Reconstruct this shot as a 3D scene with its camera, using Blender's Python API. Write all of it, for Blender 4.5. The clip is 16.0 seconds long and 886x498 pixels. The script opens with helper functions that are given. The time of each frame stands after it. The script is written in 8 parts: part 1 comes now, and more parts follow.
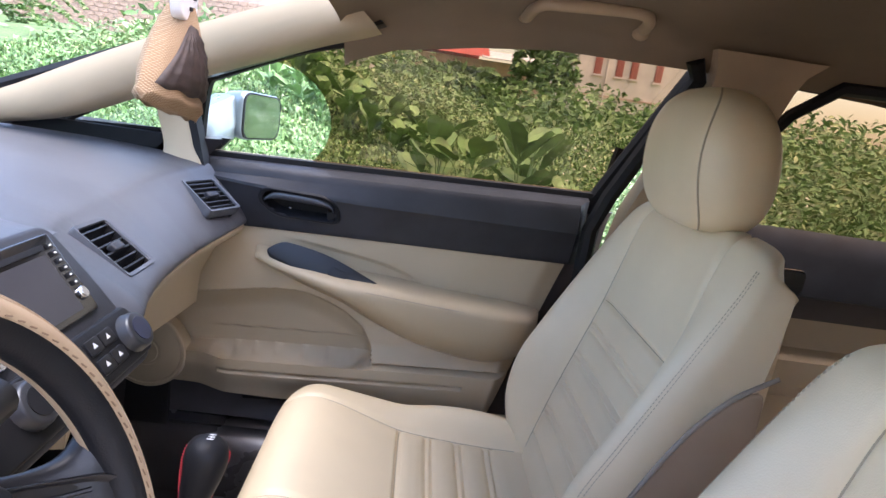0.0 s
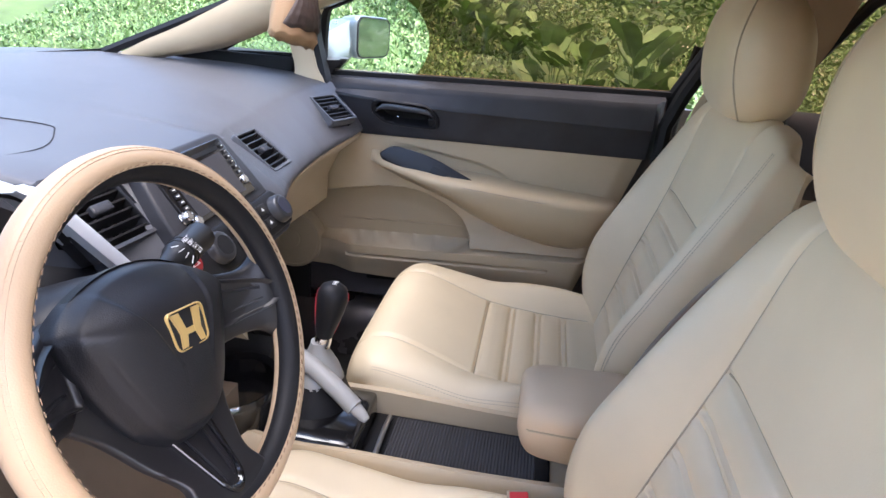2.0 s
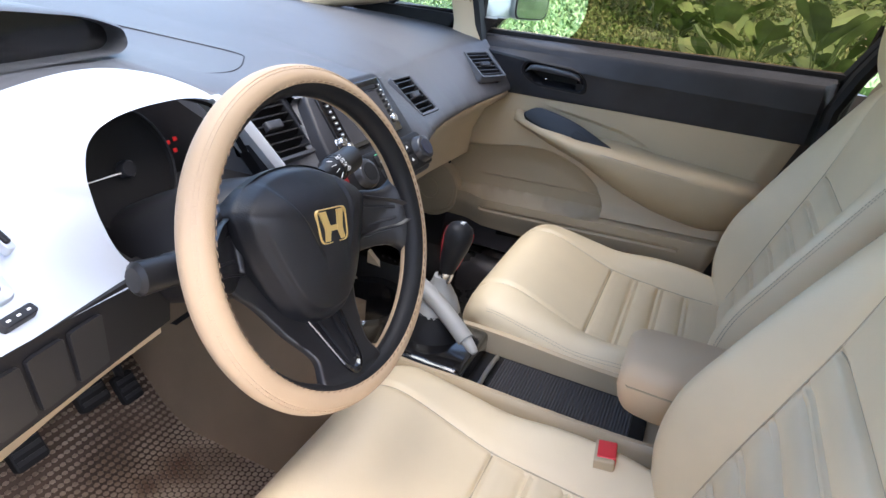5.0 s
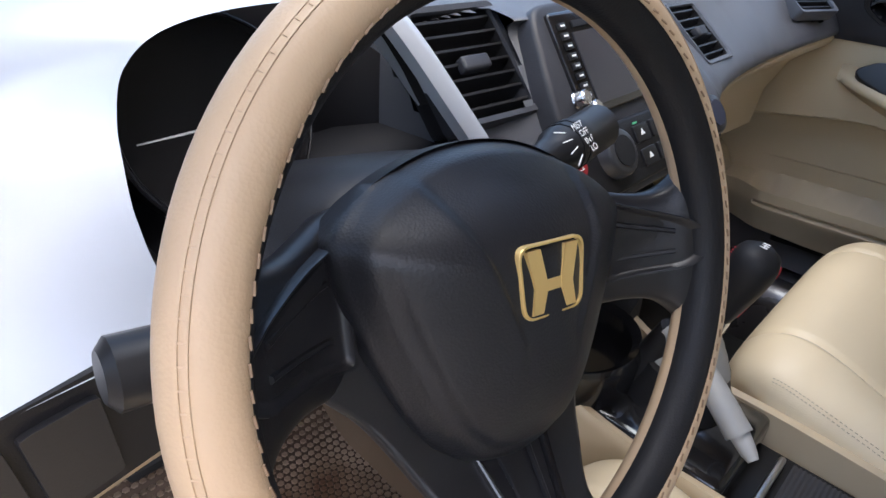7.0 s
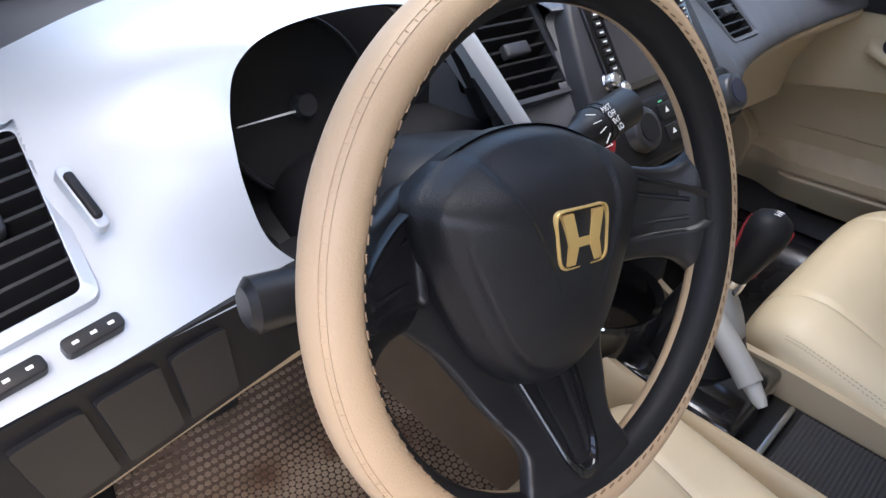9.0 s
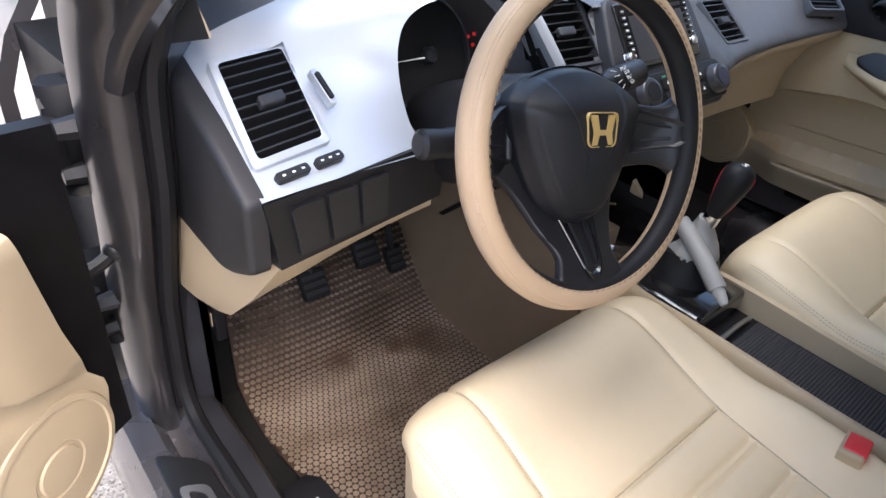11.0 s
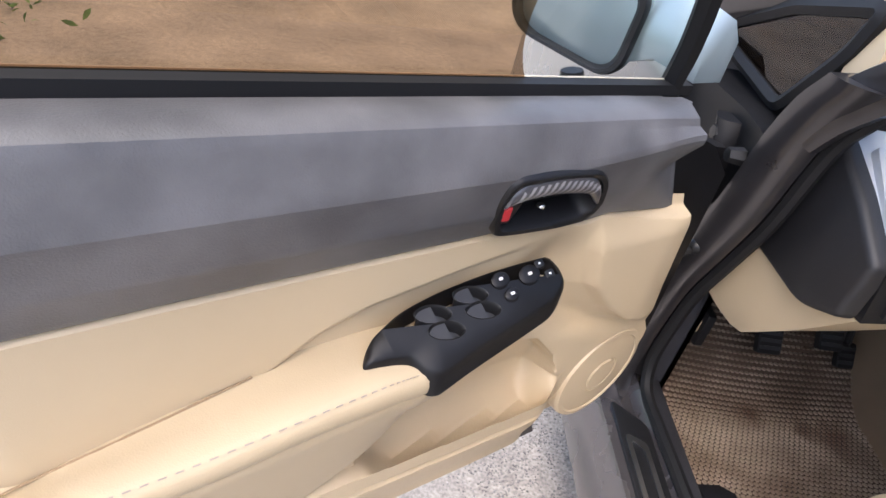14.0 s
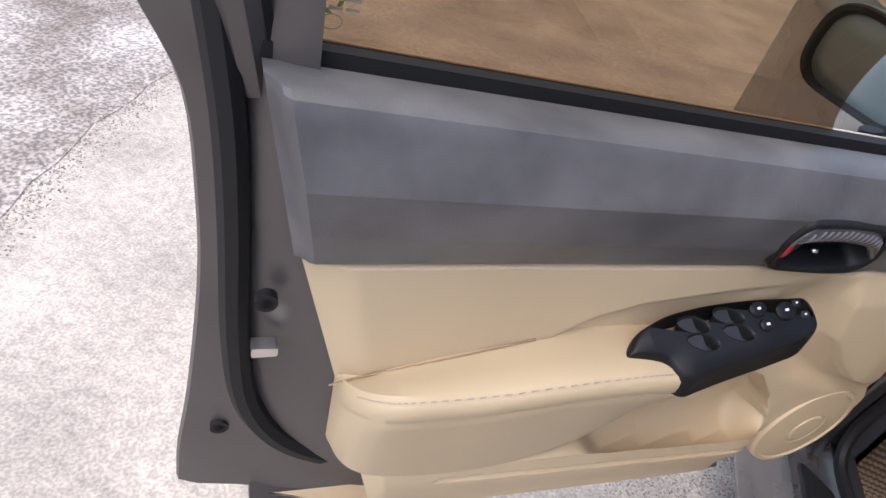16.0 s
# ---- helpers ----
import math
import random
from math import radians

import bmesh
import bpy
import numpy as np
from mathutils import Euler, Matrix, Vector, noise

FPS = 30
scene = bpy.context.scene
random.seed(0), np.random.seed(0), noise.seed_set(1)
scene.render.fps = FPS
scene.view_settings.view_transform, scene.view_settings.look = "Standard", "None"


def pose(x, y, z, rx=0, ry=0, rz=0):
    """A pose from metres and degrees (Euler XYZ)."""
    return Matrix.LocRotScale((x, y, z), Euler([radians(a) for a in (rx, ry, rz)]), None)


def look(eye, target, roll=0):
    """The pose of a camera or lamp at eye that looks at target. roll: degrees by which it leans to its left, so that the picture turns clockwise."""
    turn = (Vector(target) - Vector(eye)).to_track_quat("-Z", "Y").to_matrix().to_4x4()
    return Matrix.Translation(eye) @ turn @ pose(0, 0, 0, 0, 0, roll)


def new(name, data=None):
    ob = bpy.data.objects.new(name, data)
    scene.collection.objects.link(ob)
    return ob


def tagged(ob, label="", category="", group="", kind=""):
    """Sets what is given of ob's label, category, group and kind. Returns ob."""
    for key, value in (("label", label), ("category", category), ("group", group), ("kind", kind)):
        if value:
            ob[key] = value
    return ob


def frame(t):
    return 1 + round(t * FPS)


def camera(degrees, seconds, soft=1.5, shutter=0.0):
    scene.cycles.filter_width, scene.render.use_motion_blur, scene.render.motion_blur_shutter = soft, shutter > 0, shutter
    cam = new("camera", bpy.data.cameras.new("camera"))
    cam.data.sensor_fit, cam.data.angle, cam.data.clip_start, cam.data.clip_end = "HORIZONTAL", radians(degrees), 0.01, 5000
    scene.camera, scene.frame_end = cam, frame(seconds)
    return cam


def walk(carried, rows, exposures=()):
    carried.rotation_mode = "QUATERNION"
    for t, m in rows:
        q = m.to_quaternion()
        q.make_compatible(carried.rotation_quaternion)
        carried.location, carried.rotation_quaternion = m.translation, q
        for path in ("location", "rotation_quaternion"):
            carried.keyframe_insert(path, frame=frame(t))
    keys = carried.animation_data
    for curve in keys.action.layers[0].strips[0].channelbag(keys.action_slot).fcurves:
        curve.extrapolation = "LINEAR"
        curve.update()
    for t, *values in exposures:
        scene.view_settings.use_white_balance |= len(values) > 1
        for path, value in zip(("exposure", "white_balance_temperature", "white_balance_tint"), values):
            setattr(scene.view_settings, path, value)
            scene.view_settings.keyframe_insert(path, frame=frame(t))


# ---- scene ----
cam = camera(70.7, 16.0)
# seconds, eye x, y, z, yaw, pitch, roll
PATH_ROWS = [
    (0.0, -0.6262, -0.2097, 1.1793, -93.50, -13.29, 8.45),
    (0.5, -0.6846, -0.2592, 1.1867, -91.20, -16.56, 7.64),
    (1.0, -0.7592, -0.2682, 1.2065, -88.80, -18.63, 6.65),
    (1.5, -0.8123, -0.2970, 1.2183, -84.81, -21.08, 4.97),
    (2.0, -0.8451, -0.3096, 1.2146, -82.12, -22.53, 4.43),
    (2.5, -0.9271, -0.3425, 1.2209, -79.44, -23.76, 4.48),
    (3.0, -0.9790, -0.3691, 1.2169, -77.93, -24.52, 5.11),
    (5.5, -0.8451, -0.3288, 1.1787, -63.26, -27.09, 5.21),
    (6.0, -0.7314, -0.2342, 1.1382, -55.56, -28.47, 2.85),
    (6.5, -0.6797, -0.1845, 1.1081, -49.31, -29.89, 2.73),
    (7.0, -0.6107, -0.1470, 1.0824, -47.86, -31.70, 3.86),
    (7.5, -0.5910, -0.1403, 1.0905, -46.83, -33.14, 3.56),
    (8.0, -0.5997, -0.1456, 1.0965, -45.99, -34.21, 2.66),
    (10.5, -0.8565, -0.3180, 1.1580, -43.18, -34.64, 3.82),
    (11.0, -0.9362, -0.3783, 1.1691, -42.79, -34.08, 5.66),
    (11.5, -1.0794, -0.4162, 1.2046, -39.25, -34.00, 8.26),
    (12.0, -1.2006, -0.4421, 1.2077, -32.72, -34.44, 10.01),
    (12.5, -1.2303, -0.4620, 1.2271, -25.68, -34.98, 11.24),
    (13.0, -1.2480, -0.4526, 1.2299, -21.22, -34.30, 13.05),
    (13.5, -1.2759, -0.4484, 1.2200, -14.99, -34.49, 13.06),
    (14.0, -1.3295, -0.4660, 1.2116, -7.88, -35.52, 12.80),
    (14.5, -1.3742, -0.5063, 1.2144, -1.84, -36.47, 12.86),
    (15.0, -1.4063, -0.5279, 1.2242, 2.26, -36.97, 13.28),
    (15.5, -1.4356, -0.5481, 1.2295, 6.26, -37.23, 13.38),
    (16.0, -1.4605, -0.5773, 1.2263, 8.59, -37.70, 15.11),
]
walk(cam, [(t, pose(x, y, z, 90 + p, 0, w) @ pose(0, 0, 0, 0, 0, r)) for t, x, y, z, w, p, r in PATH_ROWS],
     exposures=[(t, e, 6200 if t < 2 else 6600 if t < 4 else 6350, 21 if t < 2 else 18 if t < 4 else 13) for t, e in ((0.0, 2.88), (0.5, 2.96), (1.5, 2.88), (2.5, 2.70), (3.0, 2.68), (5.5, 2.56), (7.0, 2.22), (8.0, 2.2), (10.5, 2.25), (11.0, 2.2), (12.0, 2.1), (12.5, 2.02), (14.0, 1.86), (15.0, 1.5), (16.0, 1.37))])

# ---- world and sun ----
world = bpy.data.worlds.new("sky")
scene.world = world
world.use_nodes = True
wn, wl = world.node_tree.nodes, world.node_tree.links
sky = wn.new("ShaderNodeTexSky")
sky.sky_type = "NISHITA"
sky.sun_disc = False
sky.sun_elevation, sky.sun_rotation = radians(58), radians(200)
sky.air_density, sky.dust_density = 1.0, 3.0
wl.new(sky.outputs[0], wn["Background"].inputs[0])
wn["Background"].inputs[1].default_value = 0.15
sun = new("sun", bpy.data.lights.new("sun", "SUN"))
sun.data.energy, sun.data.angle, sun.data.color = 0.85, radians(40), (1.0, 0.96, 0.9)
sun.matrix_world = look((-0.7, 1.2, 9), (0, 0, 0))


# ---- helpers for meshes ----
def part(name, bm, mat, parent=None, label="", sharp=38, m=None):
    """Links a bmesh as one mesh object under a thing or a part."""
    me = bpy.data.meshes.new(name)
    bmesh.ops.recalc_face_normals(bm, faces=bm.faces)
    bm.to_mesh(me)
    bm.free()
    me.materials.append(mat)
    me.polygons.foreach_set("use_smooth", [True] * len(me.polygons))
    me.set_sharp_from_angle(angle=radians(sharp))
    ob = new(name, me)
    if m is not None:
        ob.matrix_world = m
    if parent is not None:
        ob.parent = parent
        if m is None:
            ob.matrix_parent_inverse = Matrix()
    if label:
        ob["label"] = label
    return ob


def thing(name, label, category, m=None, group="", kind=""):
    ob = new(name)
    ob.empty_display_size = 0.05
    if m is not None:
        ob.matrix_world = m
    return tagged(ob, label, category, group, kind)


def spline(pts, n=8, closed=False):
    """Catmull-Rom through points of any dimension."""
    p = [np.array(q, float) for q in pts]
    out = []
    cnt = len(p) if closed else len(p) - 1
    for i in range(cnt):
        a = p[i - 1] if (closed or i > 0) else 2 * p[0] - p[1]
        b, c = p[i], p[(i + 1) % len(p)]
        d = p[(i + 2) % len(p)] if (closed or i + 2 < len(p)) else 2 * p[-1] - p[-2]
        for k in range(n):
            t = k / n
            out.append(0.5 * (2 * b + (c - a) * t + (2 * a - 5 * b + 4 * c - d) * t * t + (3 * b - a - 3 * c + d) * t ** 3))
    if not closed:
        out.append(p[-1])
    return [tuple(q) for q in out]


def rounded(pts, r, n=5):
    """A closed outline with its corners rounded by r (one radius, or one each)."""
    out, k = [], len(pts)
    for i in range(k):
        a, b, c = (np.array(pts[j % k], float) for j in (i - 1, i, i + 1))
        rr = r[i] if isinstance(r, (list, tuple)) else r
        u, v = (a - b), (c - b)
        lu, lv = np.linalg.norm(u), np.linalg.norm(v)
        q = min(rr, lu * 0.48, lv * 0.48)
        s, e = b + u / lu * q, b + v / lv * q
        for j in range(n + 1):
            t = j / n
            out.append(tuple((1 - t) ** 2 * s + 2 * t * (1 - t) * b + t * t * e))
    return out


def loft(bm, rings, closed=True, caps=True, wrap=False):
    """Faces between rings of equal count; returns the rows of vertices."""
    vs = [[bm.verts.new(p) for p in ring] for ring in rings]
    rows = list(zip(vs, vs[1:])) + ([(vs[-1], vs[0])] if wrap else [])
    for a, b in rows:
        k = len(a)
        for i in range(k if closed else k - 1):
            j = (i + 1) % k
            bm.faces.new((a[i], a[j], b[j], b[i]))
    if caps and closed and not wrap:
        bm.faces.new(vs[0][::-1])
        bm.faces.new(vs[-1])
    return vs


def tube(bm, pts, r, n=8, closed=False):
    """A round bar along points; r one radius or one each."""
    P = [Vector(p) for p in pts]
    rings, up = [], None
    for i, p in enumerate(P):
        a = P[i - 1] if (i > 0 or closed) else p
        b = P[(i + 1) % len(P)] if (i + 1 < len(P) or closed) else p
        d = (b - a).normalized()
        if up is None:
            up = Vector((0, 0, 1)) if abs(d.z) < 0.9 else Vector((1, 0, 0))
        s = d.cross(up).normalized()
        up = s.cross(d).normalized()
        q = r[i] if isinstance(r, (list, tuple)) else r
        rings.append([p + (s * math.cos(2 * math.pi * k / n) + up * math.sin(2 * math.pi * k / n)) * q for k in range(n)])
    loft(bm, rings, wrap=closed)


def prism(bm, outline, place, c0, c1, bev=0.0):
    """An outline in two numbers, carried to 3D by place(a, b, c), from c0 to c1, with a soft edge at c1."""
    n = len(outline)
    cx, cy = sum(p[0] for p in outline) / n, sum(p[1] for p in outline) / n

    def inset(d):
        out = []
        for i in range(n):
            a, b, c = (np.array(outline[j % n]) for j in (i - 1, i, i + 1))
            t = c - a
            t = t / (np.linalg.norm(t) or 1)
            nn = np.array((-t[1], t[0]))
            if np.dot(nn, np.array((cx, cy)) - b) < 0 and n < 9:
                nn = -nn
            out.append(b + nn * d * sgn)
        return out
    area = sum(outline[i - 1][0] * outline[i][1] - outline[i][0] * outline[i - 1][1] for i in range(n))
    sgn = 1 if area > 0 or n < 9 else -1
    s = 1 if c1 > c0 else -1
    rings = [[place(a, b, c0) for a, b in outline]]
    if bev:
        for k in range(4):
            f = k / 3 * math.pi / 2
            rings.append([place(a, b, c1 - s * bev * (1 - math.sin(f))) for a, b in inset(bev * (1 - math.cos(f)))])
    else:
        rings.append([place(a, b, c1) for a, b in outline])
    loft(bm, rings)


def box(bm, x0, x1, y0, y1, z0, z1, bev=0.0):
    v = [bm.verts.new((x, y, z)) for z in (z0, z1) for y in (y0, y1) for x in (x0, x1)]
    fs = [bm.faces.new([v[i] for i in q]) for q in ((0, 2, 3, 1), (4, 5, 7, 6), (0, 1, 5, 4), (2, 6, 7, 3), (0, 4, 6, 2), (1, 3, 7, 5))]
    if bev:
        es = list({e for f in fs for e in f.edges})
        bmesh.ops.bevel(bm, geom=es, offset=bev, segments=3, affect="EDGES", profile=0.5)


def sheet(bm, fn, nu, nv, thick=0.0):
    """A surface fn(a, b) over the unit square; with thickness given, a second skin lies behind it."""
    g = [[Vector(fn(i / nu, j / nv)) for j in range(nv + 1)] for i in range(nu + 1)]
    vs = [[bm.verts.new(p) for p in row] for row in g]
    for i in range(nu):
        for j in range(nv):
            bm.faces.new((vs[i][j], vs[i + 1][j], vs[i + 1][j + 1], vs[i][j + 1]))
    if thick:
        bm.normal_update()
        w = [[bm.verts.new(v.co - v.normal * thick) for v in row] for row in vs]
        for i in range(nu):
            for j in range(nv):
                bm.faces.new((w[i][j], w[i][j + 1], w[i + 1][j + 1], w[i + 1][j]))
        for i in range(nu):
            bm.faces.new((vs[i][0], w[i][0], w[i + 1][0], vs[i + 1][0]))
            bm.faces.new((vs[i][nv], vs[i + 1][nv], w[i + 1][nv], w[i][nv]))
        for j in range(nv):
            bm.faces.new((vs[0][j], vs[0][j + 1], w[0][j + 1], w[0][j]))
            bm.faces.new((vs[nu][j], w[nu][j], w[nu][j + 1], vs[nu][j + 1]))


def ball(bm, c, rx, ry, rz, nu=16, nv=10, m=None):
    q = Matrix.LocRotScale(Vector(c), None, Vector((rx, ry, rz)))
    bmesh.ops.create_uvsphere(bm, u_segments=nu, v_segments=nv, radius=1, matrix=(m or Matrix()) @ q)


def sm(a, b, x):
    t = min(1, max(0, (x - a) / (b - a)))
    return t * t * (3 - 2 * t)


def lerp_table(rows, x):
    """Linear look-up in rows of (x, value...)."""
    xs = [r[0] for r in rows]
    return [float(np.interp(x, xs, [r[k] for r in rows])) for k in range(1, len(rows[0]))]


def frame_from(o, right, up):
    """A pose from an origin and two directions."""
    r = Vector(right).normalized()
    n = r.cross(Vector(up)).normalized()
    u = n.cross(r)
    return Matrix.Translation(o) @ Matrix((r, u, n)).transposed().to_4x4()


# ---- materials ----
def material(name, colour, rough=0.5, metal=0.0, grain=0.0, grain_size=400.0, mottle=0.12, mottle_size=6.0, bump=0.0, tint=None,
             coat=0.0, spec=0.5, speck=0.0):
    """A surface with fine grain and broad mottling, both in colour, gloss and relief, at real size."""
    mat = bpy.data.materials.new(name)
    mat.use_nodes = True
    n, l = mat.node_tree.nodes, mat.node_tree.links
    b = n["Principled BSDF"]
    b.inputs["Metallic"].default_value = metal
    b.inputs["Coat Weight"].default_value = coat
    b.inputs["Coat Roughness"].default_value = 0.08
    b.inputs["Specular IOR Level"].default_value = spec
    co = n.new("ShaderNodeTexCoord")
    big = n.new("ShaderNodeTexNoise")
    big.inputs["Scale"].default_value, big.inputs["Detail"].default_value = mottle_size, 5
    fine = n.new("ShaderNodeTexNoise")
    fine.inputs["Scale"].default_value, fine.inputs["Detail"].default_value = grain_size, 3
    l.new(co.outputs["Object"], big.inputs["Vector"])
    l.new(co.outputs["Object"], fine.inputs["Vector"])
    mix = n.new("ShaderNodeMix")
    mix.data_type = "RGBA"
    lo = tuple(c * (1 - mottle) for c in colour)
    hi = tint or tuple(min(1, c * (1 + mottle)) for c in colour)
    mix.inputs[6].default_value, mix.inputs[7].default_value = (*lo, 1), (*hi, 1)
    ramp = n.new("ShaderNodeMapRange")
    ramp.inputs[1].default_value, ramp.inputs[2].default_value = 0.3, 0.7
    l.new(big.outputs["Fac"], ramp.inputs[0])
    l.new(ramp.outputs[0], mix.inputs[0])
    out = mix.outputs[2]
    if speck:
        dark = n.new("ShaderNodeMix")
        dark.data_type, dark.blend_type = "RGBA", "MULTIPLY"
        dark.inputs[0].default_value = speck
        sp = n.new("ShaderNodeMapRange")
        sp.inputs[1].default_value, sp.inputs[2].default_value, sp.inputs[3].default_value, sp.inputs[4].default_value = 0.40, 0.60, 0.40, 1.35
        l.new(fine.outputs["Fac"], sp.inputs[0])
        l.new(out, dark.inputs[6])
        l.new(sp.outputs[0], dark.inputs[7])
        coarse = n.new("ShaderNodeTexNoise")
        coarse.inputs["Scale"].default_value, coarse.inputs["Detail"].default_value, coarse.inputs["Roughness"].default_value = grain_size * 0.24, 4, 0.7
        l.new(co.outputs["Object"], coarse.inputs["Vector"])
        sc2 = n.new("ShaderNodeMapRange")
        sc2.inputs[1].default_value, sc2.inputs[2].default_value, sc2.inputs[3].default_value, sc2.inputs[4].default_value = 0.34, 0.66, 0.78, 1.14
        l.new(coarse.outputs["Fac"], sc2.inputs[0])
        both = n.new("ShaderNodeMix")
        both.data_type, both.blend_type = "RGBA", "MULTIPLY"
        both.inputs[0].default_value = 1.0
        l.new(dark.outputs[2], both.inputs[6])
        l.new(sc2.outputs[0], both.inputs[7])
        out = both.outputs[2]
    l.new(out, b.inputs["Base Color"])
    rr = n.new("ShaderNodeMapRange")
    rr.inputs[3].default_value, rr.inputs[4].default_value = max(0.02, rough - 0.08), min(1, rough + 0.1)
    l.new(big.outputs["Fac"], rr.inputs[0])
    l.new(rr.outputs[0], b.inputs["Roughness"])
    if bump or grain:
        bp = n.new("ShaderNodeBump")
        bp.inputs["Strength"].default_value = grain or bump
        bp.inputs["Distance"].default_value = 0.0006
        l.new(fine.outputs["Fac"], bp.inputs["Height"])
        l.new(bp.outputs[0], b.inputs["Normal"])
    return mat


def leather(name, colour, rough=0.42):
    """Stretched leatherette with a pebbled grain."""
    mat = material(name, colour, rough, mottle=0.06, mottle_size=5)
    n, l = mat.node_tree.nodes, mat.node_tree.links
    b = n["Principled BSDF"]
    co = n["Texture Coordinate"]
    vo = n.new("ShaderNodeTexVoronoi")
    vo.inputs["Scale"].default_value = 650
    l.new(co.outputs["Object"], vo.inputs["Vector"])
    wide = n.new("ShaderNodeTexNoise")
    wide.inputs["Scale"].default_value, wide.inputs["Detail"].default_value = 18, 2
    l.new(co.outputs["Object"], wide.inputs["Vector"])
    b1 = n.new("ShaderNodeBump")
    b1.inputs["Strength"].default_value, b1.inputs["Distance"].default_value = 0.25, 0.004
    l.new(wide.outputs["Fac"], b1.inputs["Height"])
    b2 = n.new("ShaderNodeBump")
    b2.inputs["Strength"].default_value, b2.inputs["Distance"].default_value = 0.3, 0.0004
    l.new(vo.outputs["Distance"], b2.inputs["Height"])
    l.new(b1.outputs[0], b2.inputs["Normal"])
    l.new(b2.outputs[0], b.inputs["Normal"])
    return mat


def glass(name, colour, rough=0.0):
    """Thin window glass: clear with its colour, and a weak mirror at the front."""
    mat = bpy.data.materials.new(name)
    mat.use_nodes = True
    n, l = mat.node_tree.nodes, mat.node_tree.links
    n.remove(n["Principled BSDF"])
    tr, gl, mx = n.new("ShaderNodeBsdfTransparent"), n.new("ShaderNodeBsdfGlossy"), n.new("ShaderNodeMixShader")
    tr.inputs[0].default_value = (*colour, 1)
    gl.inputs["Roughness"].default_value = rough
    mx.inputs[0].default_value = 0.06
    l.new(tr.outputs[0], mx.inputs[1])
    l.new(gl.outputs[0], mx.inputs[2])
    l.new(mx.outputs[0], n["Material Output"].inputs["Surface"])
    return mat


def stripes(name, a, b, scale, axis, rough=0.4, coat=0.0):
    """Fine alternating bands, as in ribbed rubber or woven film."""
    mat = material(name, a, rough, coat=coat)
    n, l = mat.node_tree.nodes, mat.node_tree.links
    wv = n.new("ShaderNodeTexWave")
    wv.bands_direction = axis
    wv.inputs["Scale"].default_value = scale
    l.new(n["Texture Coordinate"].outputs["Object"], wv.inputs["Vector"])
    mix = n.new("ShaderNodeMix")
    mix.data_type = "RGBA"
    mix.inputs[6].default_value, mix.inputs[7].default_value = (*a, 1), (*b, 1)
    l.new(wv.outputs["Fac"], mix.inputs[0])
    l.new(mix.outputs[2], n["Principled BSDF"].inputs["Base Color"])
    return mat


CREAM = leather("cream_leatherette", (0.73, 0.605, 0.405))
SEAM = material("cream_thread", (0.42, 0.35, 0.24), 0.7)
PIPE = material("grey_piping", (0.31, 0.27, 0.22), 0.55)
SHELL = material("seat_shell_vinyl", (0.40, 0.30, 0.21), 0.5, grain=0.3, grain_size=700)
BEIGE = material("beige_plastic", (0.50, 0.40, 0.262), 0.5, grain=0.25, grain_size=900, mottle=0.05)
BEIGE_SOFT = leather("beige_padding", (0.46, 0.37, 0.24), 0.5)
TAN = leather("tan_wheel_cover", (0.46, 0.335, 0.215), 0.5)
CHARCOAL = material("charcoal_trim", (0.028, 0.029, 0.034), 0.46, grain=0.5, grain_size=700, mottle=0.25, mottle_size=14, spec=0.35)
# driver's door trim: the charcoal paled for daylight, with some dust in it
LITDUST = material("lit_dusty_charcoal_trim", (0.098, 0.097, 0.103), 0.46, grain=0.6, grain_size=600, mottle=0.30, mottle_size=14, tint=(0.135, 0.133, 0.138))
DASHTOP = material("dark_grey_dash", (0.066, 0.070, 0.080), 0.42, grain=0.5, grain_size=800, mottle=0.12)
BLACK = material("black_plastic", (0.010, 0.010, 0.0115), 0.45, grain=0.3, grain_size=900, spec=0.3)
PIANO = material("gloss_black", (0.008, 0.008, 0.009), 0.12, coat=0.6)
SATIN = material("satin_black", (0.013, 0.013, 0.014), 0.38, spec=0.35)
RUBBER = material("black_rubber", (0.009, 0.009, 0.010), 0.6, spec=0.3)
SILVER = material("silver_paint", (0.48, 0.52, 0.57), 0.34, metal=0.3, mottle=0.03)
CHROME = material("chrome", (0.7, 0.7, 0.7), 0.15, metal=1.0)
STEEL = material("bare_steel", (0.55, 0.55, 0.55), 0.3, metal=1.0)
GOLD = material("gold_emblem", (0.75, 0.52, 0.20), 0.3, metal=0.5)
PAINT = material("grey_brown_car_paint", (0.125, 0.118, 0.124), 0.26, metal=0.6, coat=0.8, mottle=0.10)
# darker copy of the body paint, for the shade on the pillars
SHADEPAINT = material("shaded_car_paint", (0.032, 0.030, 0.032), 0.3, metal=0.3, coat=0.4, mottle=0.2, mottle_size=12)
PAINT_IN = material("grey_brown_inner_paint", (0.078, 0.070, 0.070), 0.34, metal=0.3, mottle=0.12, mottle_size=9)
HEADLINER = material("tan_headliner", (0.24, 0.18, 0.12), 0.9, grain=0.5, grain_size=600)
CARPET = material("brown_carpet", (0.24, 0.175, 0.115), 0.95, grain=0.9, grain_size=500)
BLACKCARPET = material("black_carpet", (0.012, 0.012, 0.012), 0.95, grain=0.9, grain_size=500)
SWITCHBLACK = material("satin_switch_black", (0.007, 0.007, 0.008), 0.42, grain=.15, grain_size=900, spec=0.3)
SPOKE = material("black_spoke_plastic", (0.013, 0.013, 0.015), 0.33, grain=.15, grain_size=900, spec=0.4)
RED = material("red_plastic", (0.75, 0.05, 0.06), 0.35)
REDDARK = material("dark_red_button", (0.24, 0.008, 0.012), 0.35)
